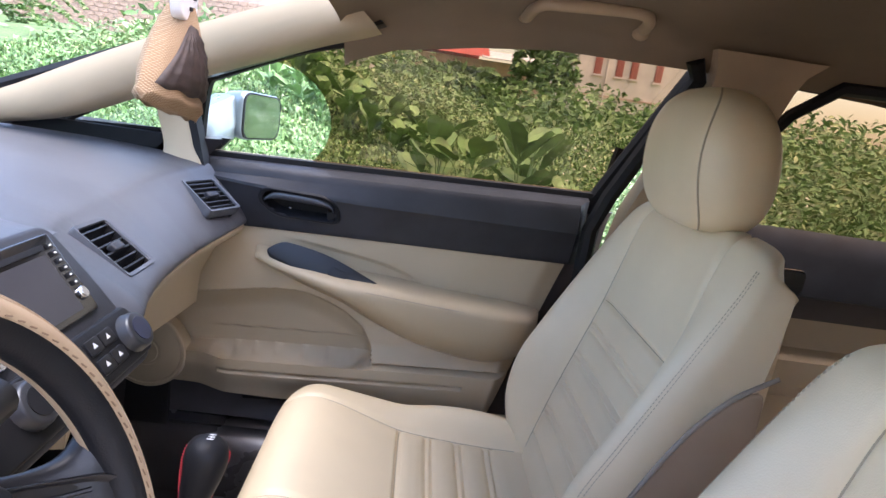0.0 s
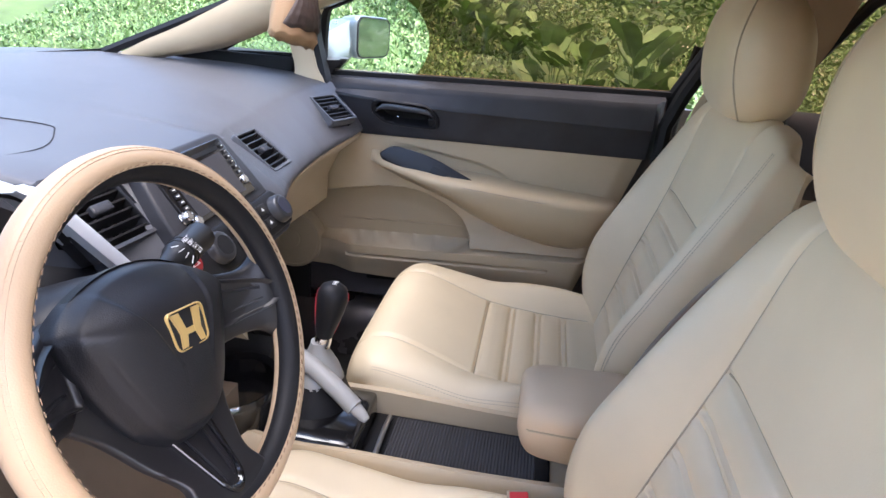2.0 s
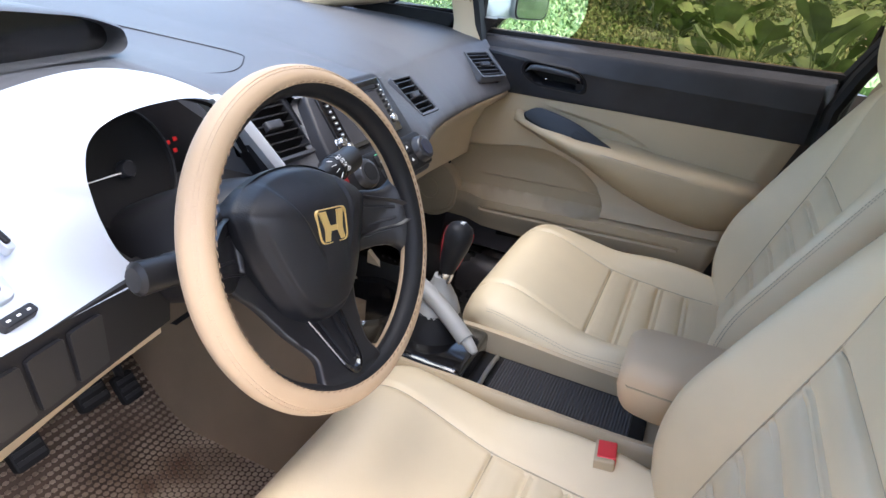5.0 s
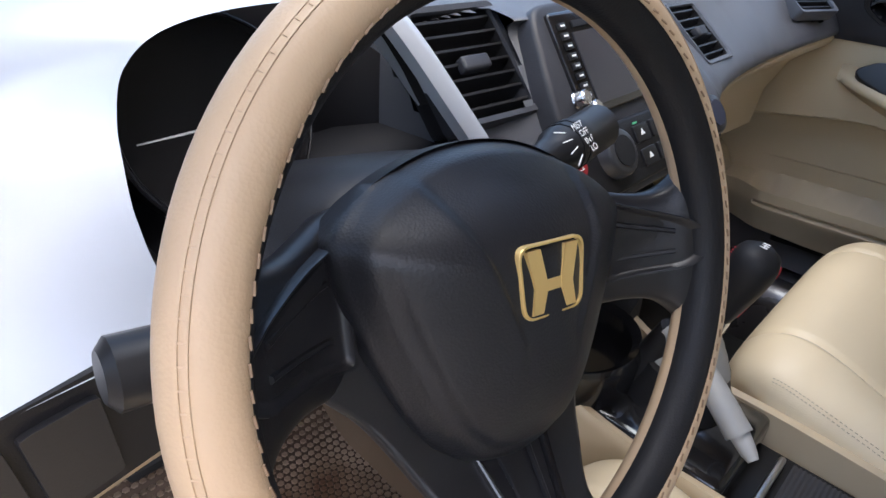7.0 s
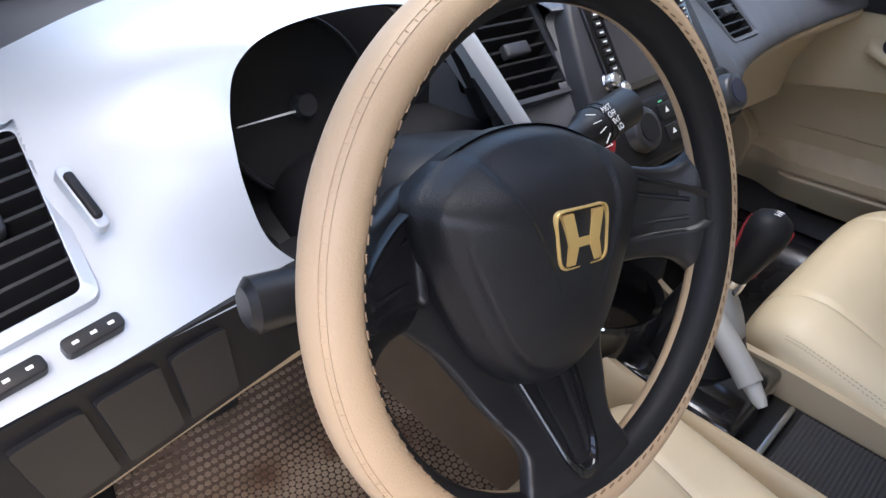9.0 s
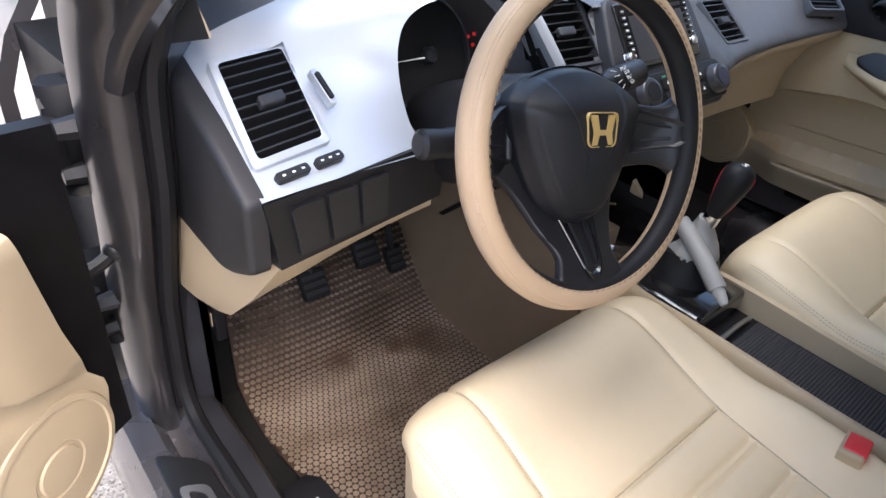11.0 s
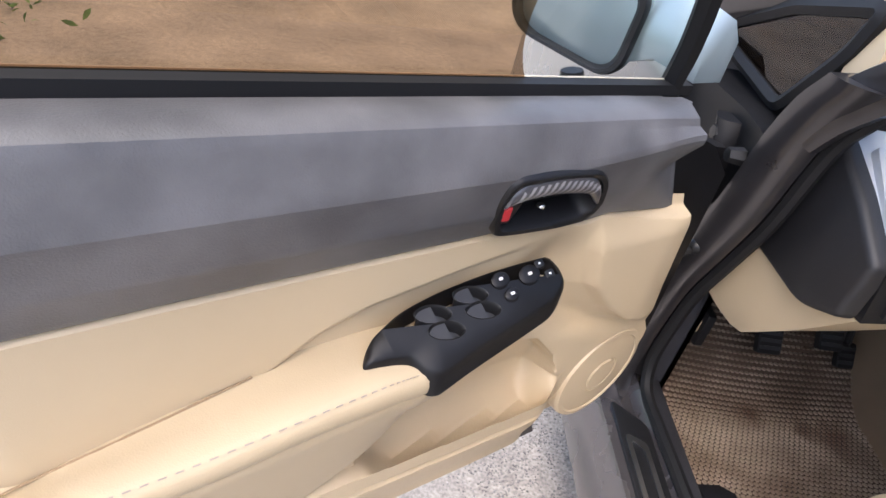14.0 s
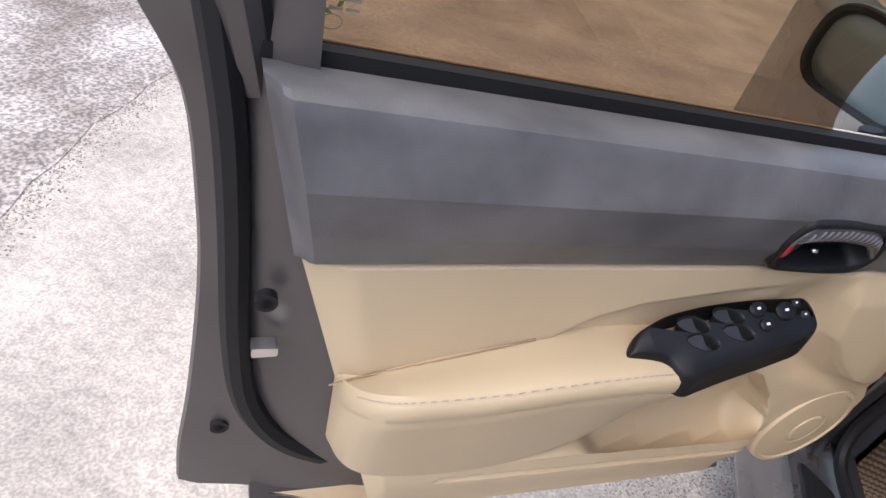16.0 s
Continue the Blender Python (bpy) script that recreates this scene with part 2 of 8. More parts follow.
WHITE = material("white_print", (0.8, 0.8, 0.78), 0.5)
GREYLEATHER = leather("grey_boot", (0.30, 0.30, 0.29), 0.5)
KNOBLEATHER = leather("black_knob_leather", (0.013, 0.013, 0.0145), 0.5)
KNOBLEATHER.node_tree.nodes["Principled BSDF"].inputs["Specular IOR Level"].default_value = 0.22
REDTHREAD = material("red_thread", (0.45, 0.03, 0.04), 0.7)
SCREEN = material("radio_screen", (0.035, 0.035, 0.04), 0.2, coat=0.2, spec=0.35)


def woven(name, a, b, scale, rough):
    """Cloth of crossing threads, with relief."""
    mat = material(name, a, rough, mottle=.2, mottle_size=40)
    n, l = mat.node_tree.nodes, mat.node_tree.links
    ws = []
    for ax in ("X", "Z"):
        w = n.new("ShaderNodeTexWave")
        w.bands_direction = ax
        w.inputs["Scale"].default_value, w.inputs["Distortion"].default_value = scale, 1.5
        l.new(n["Texture Coordinate"].outputs["Object"], w.inputs["Vector"])
        ws.append(w)
    mx = n.new("ShaderNodeMath")
    mx.operation = "MULTIPLY"
    l.new(ws[0].outputs["Fac"], mx.inputs[0])
    l.new(ws[1].outputs["Fac"], mx.inputs[1])
    mix = n.new("ShaderNodeMix")
    mix.data_type = "RGBA"
    mix.inputs[6].default_value, mix.inputs[7].default_value = (*b, 1), (*a, 1)
    l.new(mx.outputs[0], mix.inputs[0])
    l.new(mix.outputs[2], n["Principled BSDF"].inputs["Base Color"])
    bp = n.new("ShaderNodeBump")
    bp.inputs["Strength"].default_value, bp.inputs["Distance"].default_value = .8, .0008
    l.new(mx.outputs[0], bp.inputs["Height"])
    l.new(bp.outputs[0], n["Principled BSDF"].inputs["Normal"])
    return mat


JUTEW = woven("jute_cloth", (0.55, 0.40, 0.25), (0.27, 0.17, 0.09), 190, .9)
BEANS = material("dark_brown_net", (0.05, 0.035, 0.03), 0.6, mottle=0.4, mottle_size=90)
CARBON = stripes("carbon_weave", (0.03, 0.03, 0.034), (0.09, 0.09, 0.10), 260, "DIAGONAL", 0.35, 0.4)
BANDGREY = material("pale_film_band", (0.30, 0.30, 0.32), 0.35, coat=0.3)
RIBBED = material("ribbed_cover", (0.05, 0.05, 0.055), 0.4)
CLEAR = glass("clear_glass", (0.90, 0.95, 0.93))
TINT = glass("brown_tint_film", (0.315, 0.226, 0.143))
WIND = glass("windscreen_glass", (0.86, 0.93, 0.92))
MIRROR = material("mirror_glass", (0.52, 0.57, 0.58), 0.02, metal=1.0, mottle=0.0)


# ---- ground and surroundings ----
def ground_z(x, y):
    """The yard is flat; beyond the car's right flank it climbs into an overgrown bank."""
    w = sm(-1.2, 1.0, y)
    hi = float(np.interp(x, [1.4, 3, 6, 12], [0, .72, 1.2, 1.5]))
    lo = float(np.interp(x, [1.4, 3, 6, 12], [0, .45, .75, 1.1]))
    return hi * w + lo * (1 - w) + 0.05 * math.sin(x * 1.3 + y * 0.7) * sm(1.5, 3, x)


GROUND = material("wet_concrete", (0.43, 0.38, 0.325), 0.8, grain=0.9, grain_size=130, mottle=0.24, mottle_size=2.4, speck=0.34)
BANK = material("grassy_soil", (0.10, 0.16, 0.05), 0.95, grain=0.9, grain_size=60, mottle=0.5, mottle_size=3)
PLASTER = material("white_plaster_wall", (0.66, 0.60, 0.56), 0.85, mottle=0.12, mottle_size=1.2)
BRICKWALL = material("pale_brick", (0.50, 0.36, 0.30), 0.9, mottle=0.3, mottle_size=3)
BRICK = material("pale_red_brick", (0.42, 0.27, 0.21), 0.9, mottle=0.3, mottle_size=9)
ROOFRED = material("red_roof", (0.40, 0.06, 0.04), 0.6, mottle=0.2)
METALROOF = material("pale_sheet_roof", (0.7, 0.7, 0.72), 0.5)
WOODRED = material("red_brown_shutter", (0.33, 0.10, 0.08), 0.7)
BARK = material("grey_bark", (0.16, 0.12, 0.09), 0.9, grain=0.8, grain_size=80)
LEAVES = []
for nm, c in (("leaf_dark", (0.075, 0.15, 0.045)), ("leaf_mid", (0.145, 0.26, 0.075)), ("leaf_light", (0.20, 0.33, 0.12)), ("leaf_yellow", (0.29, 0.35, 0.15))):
    mt = material(nm, c, 0.5, mottle=0.35, mottle_size=12)
    mt.node_tree.nodes["Principled BSDF"].inputs["Transmission Weight"].default_value = 0.0
    LEAVES.append(mt)
FLOWER = material("small_white_flowers", (0.7, 0.66, 0.55), 0.7)

bm = bmesh.new()
xs = sorted(set([-400, -150, -60, -25, -12, -6] + [round(-3 + 0.5 * i, 2) for i in range(40)] + [20, 30, 60, 150, 400]))
ys = sorted(set([-400, -150, -60, -25] + [-14 + 1.0 * i for i in range(34)] + [25, 60, 150, 400]))
vv = [[bm.verts.new((x, y, ground_z(x, y))) for y in ys] for x in xs]
for i in range(len(xs) - 1):
    for j in range(len(ys) - 1):
        bm.faces.new((vv[i][j], vv[i + 1][j], vv[i + 1][j + 1], vv[i][j + 1]))
gr = part("ground", bm, GROUND)
gr.data.materials.append(BANK)
for p in gr.data.polygons:
    if p.center.x > 1.35:
        p.material_index = 1
tagged(gr, "pale worn concrete yard running into a grassy bank", "ground", kind="structure")


# paint of the hinge recess, its shade put into a near-black colour
HINGESHADE = material("shaded_hinge_paint", (0.007, 0.007, 0.008), 0.45, mottle=0.3, mottle_size=20, spec=0.18)


# ---- car body shell ----
car = thing("car", "grey-brown sedan shell with the driver's door open", "car")
# floor pan and sills
bm = bmesh.new()
box(bm, -0.72, 0.72, -1.5, 0.78, 0.13, 0.19)
part("floor_pan", bm, BLACKCARPET, car)
# firewall and toe board, sloping up under the dash
bm = bmesh.new()
sheet(bm, lambda a, b: (-0.72 + 1.44 * a, lerp_table([(0, .52), (.3, .66), (.6, .80), (1, .84)], b)[0], lerp_table([(0, .19), (.3, .27), (.6, .46), (1, .95)], b)[0]), 4, 12, 0.02)
part("toe_board", bm, BLACKCARPET, car)
for s in (-1, 1):
    # sill: section in x, z, run along y
    sec = [(.70, .19), (.70, .285), (.735, .335), (.765, .34), (.78, .315), (.80, .315), (.815, .335), (.855, .335), (.875, .30), (.88, .20), (.86, .15)]
    bm = bmesh.new()
    loft(bm, [[(s * x, y, z) for x, z in sec] for y in (0.52, 0.3, 0.0, -0.4, -0.8, -1.3)])
    part("sill", bm, PAINT, car, sharp=50)
    # hinge pillar beside the footwell: painted face with a groove for the seal, hinge recess ahead of it, both coloured
    # for shade
    prof = [(.27, .35), (.31, .385), (.36, .40), (.45, .395), (.55, .38), (.62, .362), (.70, .33), (.80, .293), (.88, .275), (.93, .263), (.985, .24), (1.03, .205)]
    pz = spline(prof, 3)
    bm = bmesh.new()
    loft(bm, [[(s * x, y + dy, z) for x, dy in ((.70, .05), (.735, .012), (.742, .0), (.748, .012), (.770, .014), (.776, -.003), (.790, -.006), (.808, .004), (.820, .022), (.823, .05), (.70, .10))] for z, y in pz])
    part("hinge_pillar", bm, SHADEPAINT, car, "painted pillar face, darkened in colour for its shade", sharp=50)
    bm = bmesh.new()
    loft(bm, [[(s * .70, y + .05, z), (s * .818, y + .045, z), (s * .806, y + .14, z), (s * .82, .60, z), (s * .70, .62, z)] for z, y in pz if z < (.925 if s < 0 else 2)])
    part("hinge_recess", bm, HINGESHADE, car, "hinge recess with its shade in the colour", sharp=50)
    # the two bars of the windscreen pillar round the small fixed pane, their shade in the paint colour
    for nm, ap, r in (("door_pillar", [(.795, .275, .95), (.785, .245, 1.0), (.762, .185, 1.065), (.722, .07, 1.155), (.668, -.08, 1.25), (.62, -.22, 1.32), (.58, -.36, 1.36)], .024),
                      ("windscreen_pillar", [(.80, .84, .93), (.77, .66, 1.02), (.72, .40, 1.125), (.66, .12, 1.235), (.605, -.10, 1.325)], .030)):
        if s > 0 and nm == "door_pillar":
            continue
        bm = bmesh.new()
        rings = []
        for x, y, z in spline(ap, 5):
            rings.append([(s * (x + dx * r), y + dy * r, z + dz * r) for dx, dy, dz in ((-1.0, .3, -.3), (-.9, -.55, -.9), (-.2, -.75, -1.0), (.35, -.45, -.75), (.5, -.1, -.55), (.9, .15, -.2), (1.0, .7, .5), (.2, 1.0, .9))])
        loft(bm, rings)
        part(nm, bm, SHADEPAINT, car, "painted bar, darkened in colour for its shade", sharp=50)
for s in (-1, 1):
    bm = bmesh.new()
    box(bm, *((-.712, -.70, .40) if s < 0 else (.745, .757, .30)), .86, .15, .80 if s < 0 else .62)
    part("kick_panel", bm, BLACKCARPET, car, "black carpeted footwell side")
bm = bmesh.new()
box(bm, -.72, .72, .84, .95, .15, .985)
part("firewall", bm, BLACKCARPET, car)
# roof skin
bm = bmesh.new()
sheet(bm, lambda a, b: ((-0.60 + 1.2 * a), -0.28 - 1.9 * b, 1.435 + 0.03 * (1 - (2 * a - 1) ** 2) - 0.04 * sm(.5, 1, b)), 12, 8, 0.02)
part("roof", bm, PAINT, car)
# front of the body past the windscreen
bm = bmesh.new()
sheet(bm, lambda a, b: (-0.82 + 1.64 * a, 0.98 + 1.0 * b, 0.99 - 0.06 * (2 * a - 1) ** 2 - 0.13 * b), 12, 6, 0.02)
part("bonnet", bm, PAINT, car)
for s in (-1, 1):
    bm = bmesh.new()
    sheet(bm, lambda a, b: (s * lerp_table([(0, .80), (.3, .86), (1, .88)], b)[0], 0.60 + 1.4 * a, lerp_table([(0, .95), (.3, .86), (1, .25)], b)[0]), 6, 6, 0.02)
    part("wing", bm, PAINT, car)

TANTRIM = material("tan_plastic", (0.47, 0.35, 0.225), 0.5, grain=.2, grain_size=900)
# inside lining, dark tan roof and pillars
head = thing("headliner", "tan cloth roof lining with a rounded front edge", "ceiling", kind="structure")
bm = bmesh.new()
HL = [(-.650, -.022), (-.625, .0), (-.60, .022), (-.55, .043), (-.46, .056), (-.3, .064), (0, .068), (.3, .064), (.46, .056), (.55, .043), (.60, .022), (.625, .0), (.650, -.022)]
hl = spline(HL, 4)
rows = []
for y in (-.045, -.055, -.09, -.14, -.22, -.30, -.45, -.6, -.75, -.95, -1.1, -1.3, -1.55, -1.78):
    ez = float(np.interp(-y, [.045, .09, .14, .30, .45, .75, 1.1, 1.78], [1.244, 1.262, 1.281, 1.309, 1.326, 1.328, 1.316, 1.26]))
    rows.append([(x, y, z + ez - (.006 if y > -.05 else 0)) for x, z in hl])
loft(bm, rows, closed=False, caps=False)
part("lining", bm, HEADLINER, head)


def pillar_trim(side, dx, dy):
    """Beige cover of the windscreen pillar with its lower foot round the small fixed pane."""
    t = thing("pillar_trim", "beige plastic windscreen pillar cover", "pillar trim")
    a = [(.655, .78, .985), (.645, .66, 1.035), (.64, .52, 1.085), (.615, .30, 1.185), (.575, .05, 1.282), (.562, -.04, 1.312), (.560, -.07, 1.324)]
    bm = bmesh.new()
    rings = []
    for i, (x, y, z) in enumerate(spline(a, 5)):
        f = .45 + .55 * sm(1, 13, i)
        rings.append([(side * (x + dx * f), y + dy * f, z + dz * f) for dx, dy, dz in ((-.035, .03, .015), (-.045, .0, -.005), (-.03, -.03, -.03), (.02, -.045, -.045), (.06, -.03, -.03), (.06, .03, .02))])
    loft(bm, rings)
    part("cover", bm, BEIGE, t, sharp=60)
    b = [(.655 + dx, .235 + dy, .975), (.66 + dx, .25 + dy, 1.03), (.65 + dx, .262 + dy, 1.10), (.615 + dx, .25 + dy, 1.18)]
    bm = bmesh.new()
    rings = []
    for i, (x, y, z) in enumerate(spline(b, 4)):
        w = .033 + .03 * sm(8, 12, i) + .012 * sm(3, 0, i)
        rings.append([(side * (x + dx), y + dy * w / .03, z) for dx, dy in ((-.012, -.028), (-.016, 0), (-.004, .028), (.04, .028), (.04, -.028))])
    loft(bm, rings)
    part("foot", bm, BEIGE, t, sharp=60)
    bm = bmesh.new()
    loft(bm, [[(side * (x + dx), y - .034 + dy, z) for dx, dy in ((-.008, -.012), (-.01, .006), (.03, .006), (.03, -.012))] for x, y, z in spline(b, 4)])
    part("door_seal", bm, RUBBER, t)
    return t


pillar_trim(1, .035, .035)
pillar_trim(-1, .055, .055)

# small fixed panes between pillar and door glass
for s in (-1, 1):
    q = thing("quarter_window", "small fixed triangular pane with a black rubber edge", "window", kind="structure")
    out = rounded([(.53, 1.025), (.312, 1.035), (.306, 1.09), (.35, 1.125)] if s > 0 else [(.72, .955), (.42, .925), (.335, 1.035), (.31, 1.10), (.49, 1.055)], .02)
    bm = bmesh.new()
    prism(bm, out, lambda a, b, c: (s * c, a, b), *((.720, .724) if s > 0 else (.752, .756)))
    ob = part("pane", bm, CLEAR if s > 0 else TINT, q)
    ob.visible_shadow = False
    bm = bmesh.new()
    tube(bm, [(s * (.72 if s > 0 else .754), a, b) for a, b in out], .006 if s > 0 else .013, 6, closed=True)
    part("rubber_edge", bm, RUBBER, q)

# windscreen
ws = thing("windscreen", "clear curved windscreen with a black printed lower border", "window", kind="structure")


def ws_pt(a, b, off=0.0):
    x = (-1 + 2 * a) * (0.66 - 0.10 * b)
    return (x, 0.93 - 0.92 * b - 0.10 * (2 * a - 1) ** 2 * (1 - .5 * b) + off, 1.005 + 0.34 * b + 0.0 * off)


bm = bmesh.new()
sheet(bm, lambda a, b: ws_pt(a, b), 16, 10)
ob = part("pane", bm, WIND, ws)
ob.visible_shadow = False
bm = bmesh.new()
sheet(bm, lambda a, b: ws_pt(a, -.01 + .035 * b, -.006), 16, 2, .002)
part("printed_border", bm, BLACK, ws)
for s in (-1, 1):
    bm = bmesh.new()
    tube(bm, [(s * (.66 - .10 * b) * .985, ws_pt(0, b)[1] - .012, ws_pt(0, b)[2] - .005) for b in [i / 10 for i in range(11)]], .012, 6)
    part("edge_seal", bm, RUBBER, ws)

# centre pillars on both sides, rear doors, rear shelf end of the cabin
for s in (-1, 1):
    t = thing("centre_pillar", "tan centre pillar cover beside the front seat", "pillar trim", kind="structure")
    bm = bmesh.new()
    loft(bm, [[(s * (x - .03), y0, z), (s * (x - .035), (y0 + y1) / 2, z), (s * (x - .03), y1, z), (s * (x + .03), y1, z), (s * (x + .03), y0, z)]
              for x, y0, y1, z in ((.715, -.66, -.80, .25), (.715, -.64, -.80, .85), (.705, -.665, -.83, 1.0), (.68, -.72, -.895, 1.16), (.655, -.765, -.93, 1.29), (.635, -.755, -.935, 1.318), (.615, -.74, -.96, 1.345))])
    part("cover", bm, TANTRIM, t, sharp=60)
    bm = bmesh.new()
    tube(bm, [(s * .705, -.60, .60), (s * .71, -.605, .95), (s * .70, -.63, 1.03), (s * .675, -.705, 1.2), (s * .655, -.745, 1.29), (s * .63, -.72, 1.325)], .018, 8)
    part("door_seal", bm, RUBBER, t)

for s in (-1, 1):
    t = thing("rear_door", "closed rear door with dark upper trim over beige panel", "door")
    bm = bmesh.new()
    loft(bm, [[(s * .745, y, .28), (s * .735, y, .60), (s * .72, y, .80), (s * .69, y, .86), (s * .70, y, .97), (s * .735, y, 1.005), (s * .80, y, 1.0), (s * .84, y, .70), (s * .83, y, .28)] for y in (-.80, -1.0, -1.3, -1.6)])
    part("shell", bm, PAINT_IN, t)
    bm = bmesh.new()
    loft(bm, [[(s * .728, y, .84), (s * .685, y, .87), (s * .695, y, .965), (s * .73, y, 1.012), (s * .75, y, 1.0), (s * .74, y, .84)] for y in (-.82, -1.1, -1.35, -1.6)])
    part("upper_trim", bm, CHARCOAL, t)
    bm = bmesh.new()
    loft(bm, [[(s * .722, y, .30), (s * .70, y, .5), (s * .705, y, .62), (s * .67, y, .66), (s * .675, y, .72), (s * .715, y, .74), (s * .715, y, .838), (s * .735, y, .838), (s * .74, y, .30)] for y in (-.82, -1.1, -1.35, -1.6)])
    part("lower_trim", bm, BEIGE, t)
    bm = bmesh.new()
    prism(bm, rounded([(-.98, .87), (-.98, .93), (-1.10, .93), (-1.10, .87)], .02), lambda a, b, c: (s * c, a, b), .70, .682, .006)
    part("handle", bm, PIANO, t)
    bm = bmesh.new()
    sheet(bm, lambda a, b: (s * (.735 - .10 * b), -.84 - .02 * b - (.76 - .2 * b) * a, 1.0 + .30 * b), 6, 4)
    ob = part("window_pane", bm, TINT, t)
    ob.visible_shadow = False
    bm = bmesh.new()
    tube(bm, [(s * .735, -.83, 1.0), (s * .70, -.88, 1.12), (s * .655, -.95, 1.25), (s * .62, -1.02, 1.312), (s * .615, -1.2, 1.318), (s * .615, -1.5, 1.30)], .014, 6)
    part("window_frame", bm, RUBBER, t)

# cabin end behind the rear seat
bm = bmesh.new()
box(bm, -.74, .74, -1.80, -1.76, .2, 1.36)
tagged(part("wall_rear", bm, HEADLINER), "tan end wall of the cabin", "wall", kind="structure")
rs = thing("bench_seat", "cream leatherette rear bench seat", "seat")
bm = bmesh.new()
box(bm, -.62, .62, -1.55, -1.08, .25, .52, .05)
part("cushion", bm, CREAM, rs)
bm = bmesh.new()
loft(bm, [[(x, -1.45, .45), (x, -1.50, .75), (x, -1.56, 1.02), (x, -1.66, 1.03), (x, -1.66, .45)] for x in (-.62, -.3, 0, .3, .62)])
part("backrest", bm, CREAM, rs)

# grab handle over the passenger's door
gh = thing("grab_handle", "tan plastic grab handle under the roof lining", "handle")
g0 = [(.592, -.372, 1.350), (.570, -.373, 1.348), (.535, -.378, 1.357), (.512, -.395, 1.364), (.508, -.43, 1.366), (.508, -.53, 1.372), (.512, -.567, 1.371), (.535, -.585, 1.365), (.570, -.590, 1.357), (.592, -.591, 1.358)]
bm = bmesh.new()
tube(bm, spline(g0, 5), .011, 10)
part("grip", bm, TANTRIM, gh)
for yy in (-.372, -.591):
    bm = bmesh.new()
    ball(bm, (.592, yy, 1.352), .016, .016, .014)
    part("mount", bm, TANTRIM, gh)


# ---- seats ----
def pad_depth(row, x, insert, u, grooves, deep):
    """How far the upper skin stands over the station's origin; u runs along the pad in metres."""
    h, bol, dip = row[5], row[6], row[7]
    edge = max(0.0, 1 - abs(x) ** 6) ** (1 / 4)
    d = h * edge + bol * sm(insert - .06, .92, abs(x)) * edge - dip * (1 - sm(.45, .70, abs(x)))
    d -= deep * math.exp(-((abs(x) - insert) / .020) ** 2) * edge
    if abs(x) < insert:
        for g, q in grooves:
            d -= deep * q * math.exp(-((u - g) / .0042) ** 2)
        # the filling swells between the cross seams
        if grooves and u < grooves[0][0]:
            near = min(abs(u - g) for g, q in grooves)
            d += .004 * sm(0, .022, near) * sm(insert, insert - .15, abs(x))
    return d


def pad_rows(stations, axis, n=36):
    """Stations run smoothly, each with its measure along the pad (column 0: y, 1: z of the middle)."""
    return [(r, r[axis] + r[2 + axis] * (r[5] - r[7])) for r in spline(stations, n)]


def pad(stations, axis, grooves=(), insert=0.6, nx=108, deep=0.006):
    """An upholstered pad. Stations: origin (y, z), normal (y, z), half width, thickness, bolster rise, inset of the middle, depth behind.
    grooves: (place along the pad, weight) cross seams pressed into the middle panel."""
    bm = bmesh.new()
    rings = []
    for row, u in pad_rows(stations, axis):
        oy, oz, ny, nz, w = row[:5]
        ring = []
        for i in range(nx + 1):
            x = -math.cos(math.pi * i / nx) * 0.30 + (2 * i / nx - 1) * 0.70
            d = pad_depth(row, x, insert, u, grooves, deep)
            ring.append((x * w, oy + ny * d, oz + nz * d))
        for i in range(1, 16):
            x = math.cos(math.pi * i / 16) * .55 + (1 - 2 * i / 16) * .45
            d = -row[8] * max(0.0, 1 - abs(x) ** 8) ** (1 / 4)
            ring.append((x * w * (.96 + .04 * (abs(x) < .9)), oy + ny * d, oz + nz * d))
        rings.append(ring)
    loft(bm, rings)
    return bm


def on_pad(stations, axis, x, u, insert, lift=0.0):
    """A point on the upper skin of a pad, at x from -1 to 1 and u along it."""
    rows = pad_rows(stations, axis, 12)
    us = [q for r, q in rows]
    order = sorted(range(len(us)), key=lambda i: us[i])
    row = [float(np.interp(u, [us[i] for i in order], [rows[i][0][k] for i in order])) for k in range(9)]
    d = pad_depth(row, x, insert, u, (), 0) + lift
    return (x * row[4], row[0] + row[2] * d, row[1] + row[3] * d)


def station(sy, sz, ny, nz, w, h, bol, dip, depth):
    """A pad station given by the point of its skin in the middle."""
    q = math.hypot(ny, nz)
    ny, nz = ny / q, nz / q
    return (sy - ny * (h - dip), sz - nz * (h - dip), ny, nz, w, h, bol, dip, depth)


CUSHION = [station(*r) for r in (
    (.002, .440, 1.0, .0, .200, .030, .000, .000, .02),
    (.006, .490, .98, .2, .226, .055, .000, .000, .02),
    (-.006, .537, .85, .53, .243, .070, .000, .000, .02),
    (-.034, .568, .5, .87, .251, .080, .000, .000, .02),
    (-.072, .579, .06, 1.0, .255, .085, .001, .000, .02),
    (-.118, .569, -.24, .97, .257, .083, .004, .002, .02),
    (-.180, .544, -.28, .95, .259, .080, .018, .004, .02),
    (-.246, .519, -.18, .98, .261, .080, .034, .006, .02),
    (-.330, .505, -.06, 1.0, .262, .078, .056, .008, .02),
    (-.420, .500, .0, 1.0, .257, .076, .060, .008, .02),
    (-.500, .504, .0, 1.0, .245, .070, .042, .006, .02),
    (-.560, .500, -.1, .99, .230, .040, .010, .000, .02))]
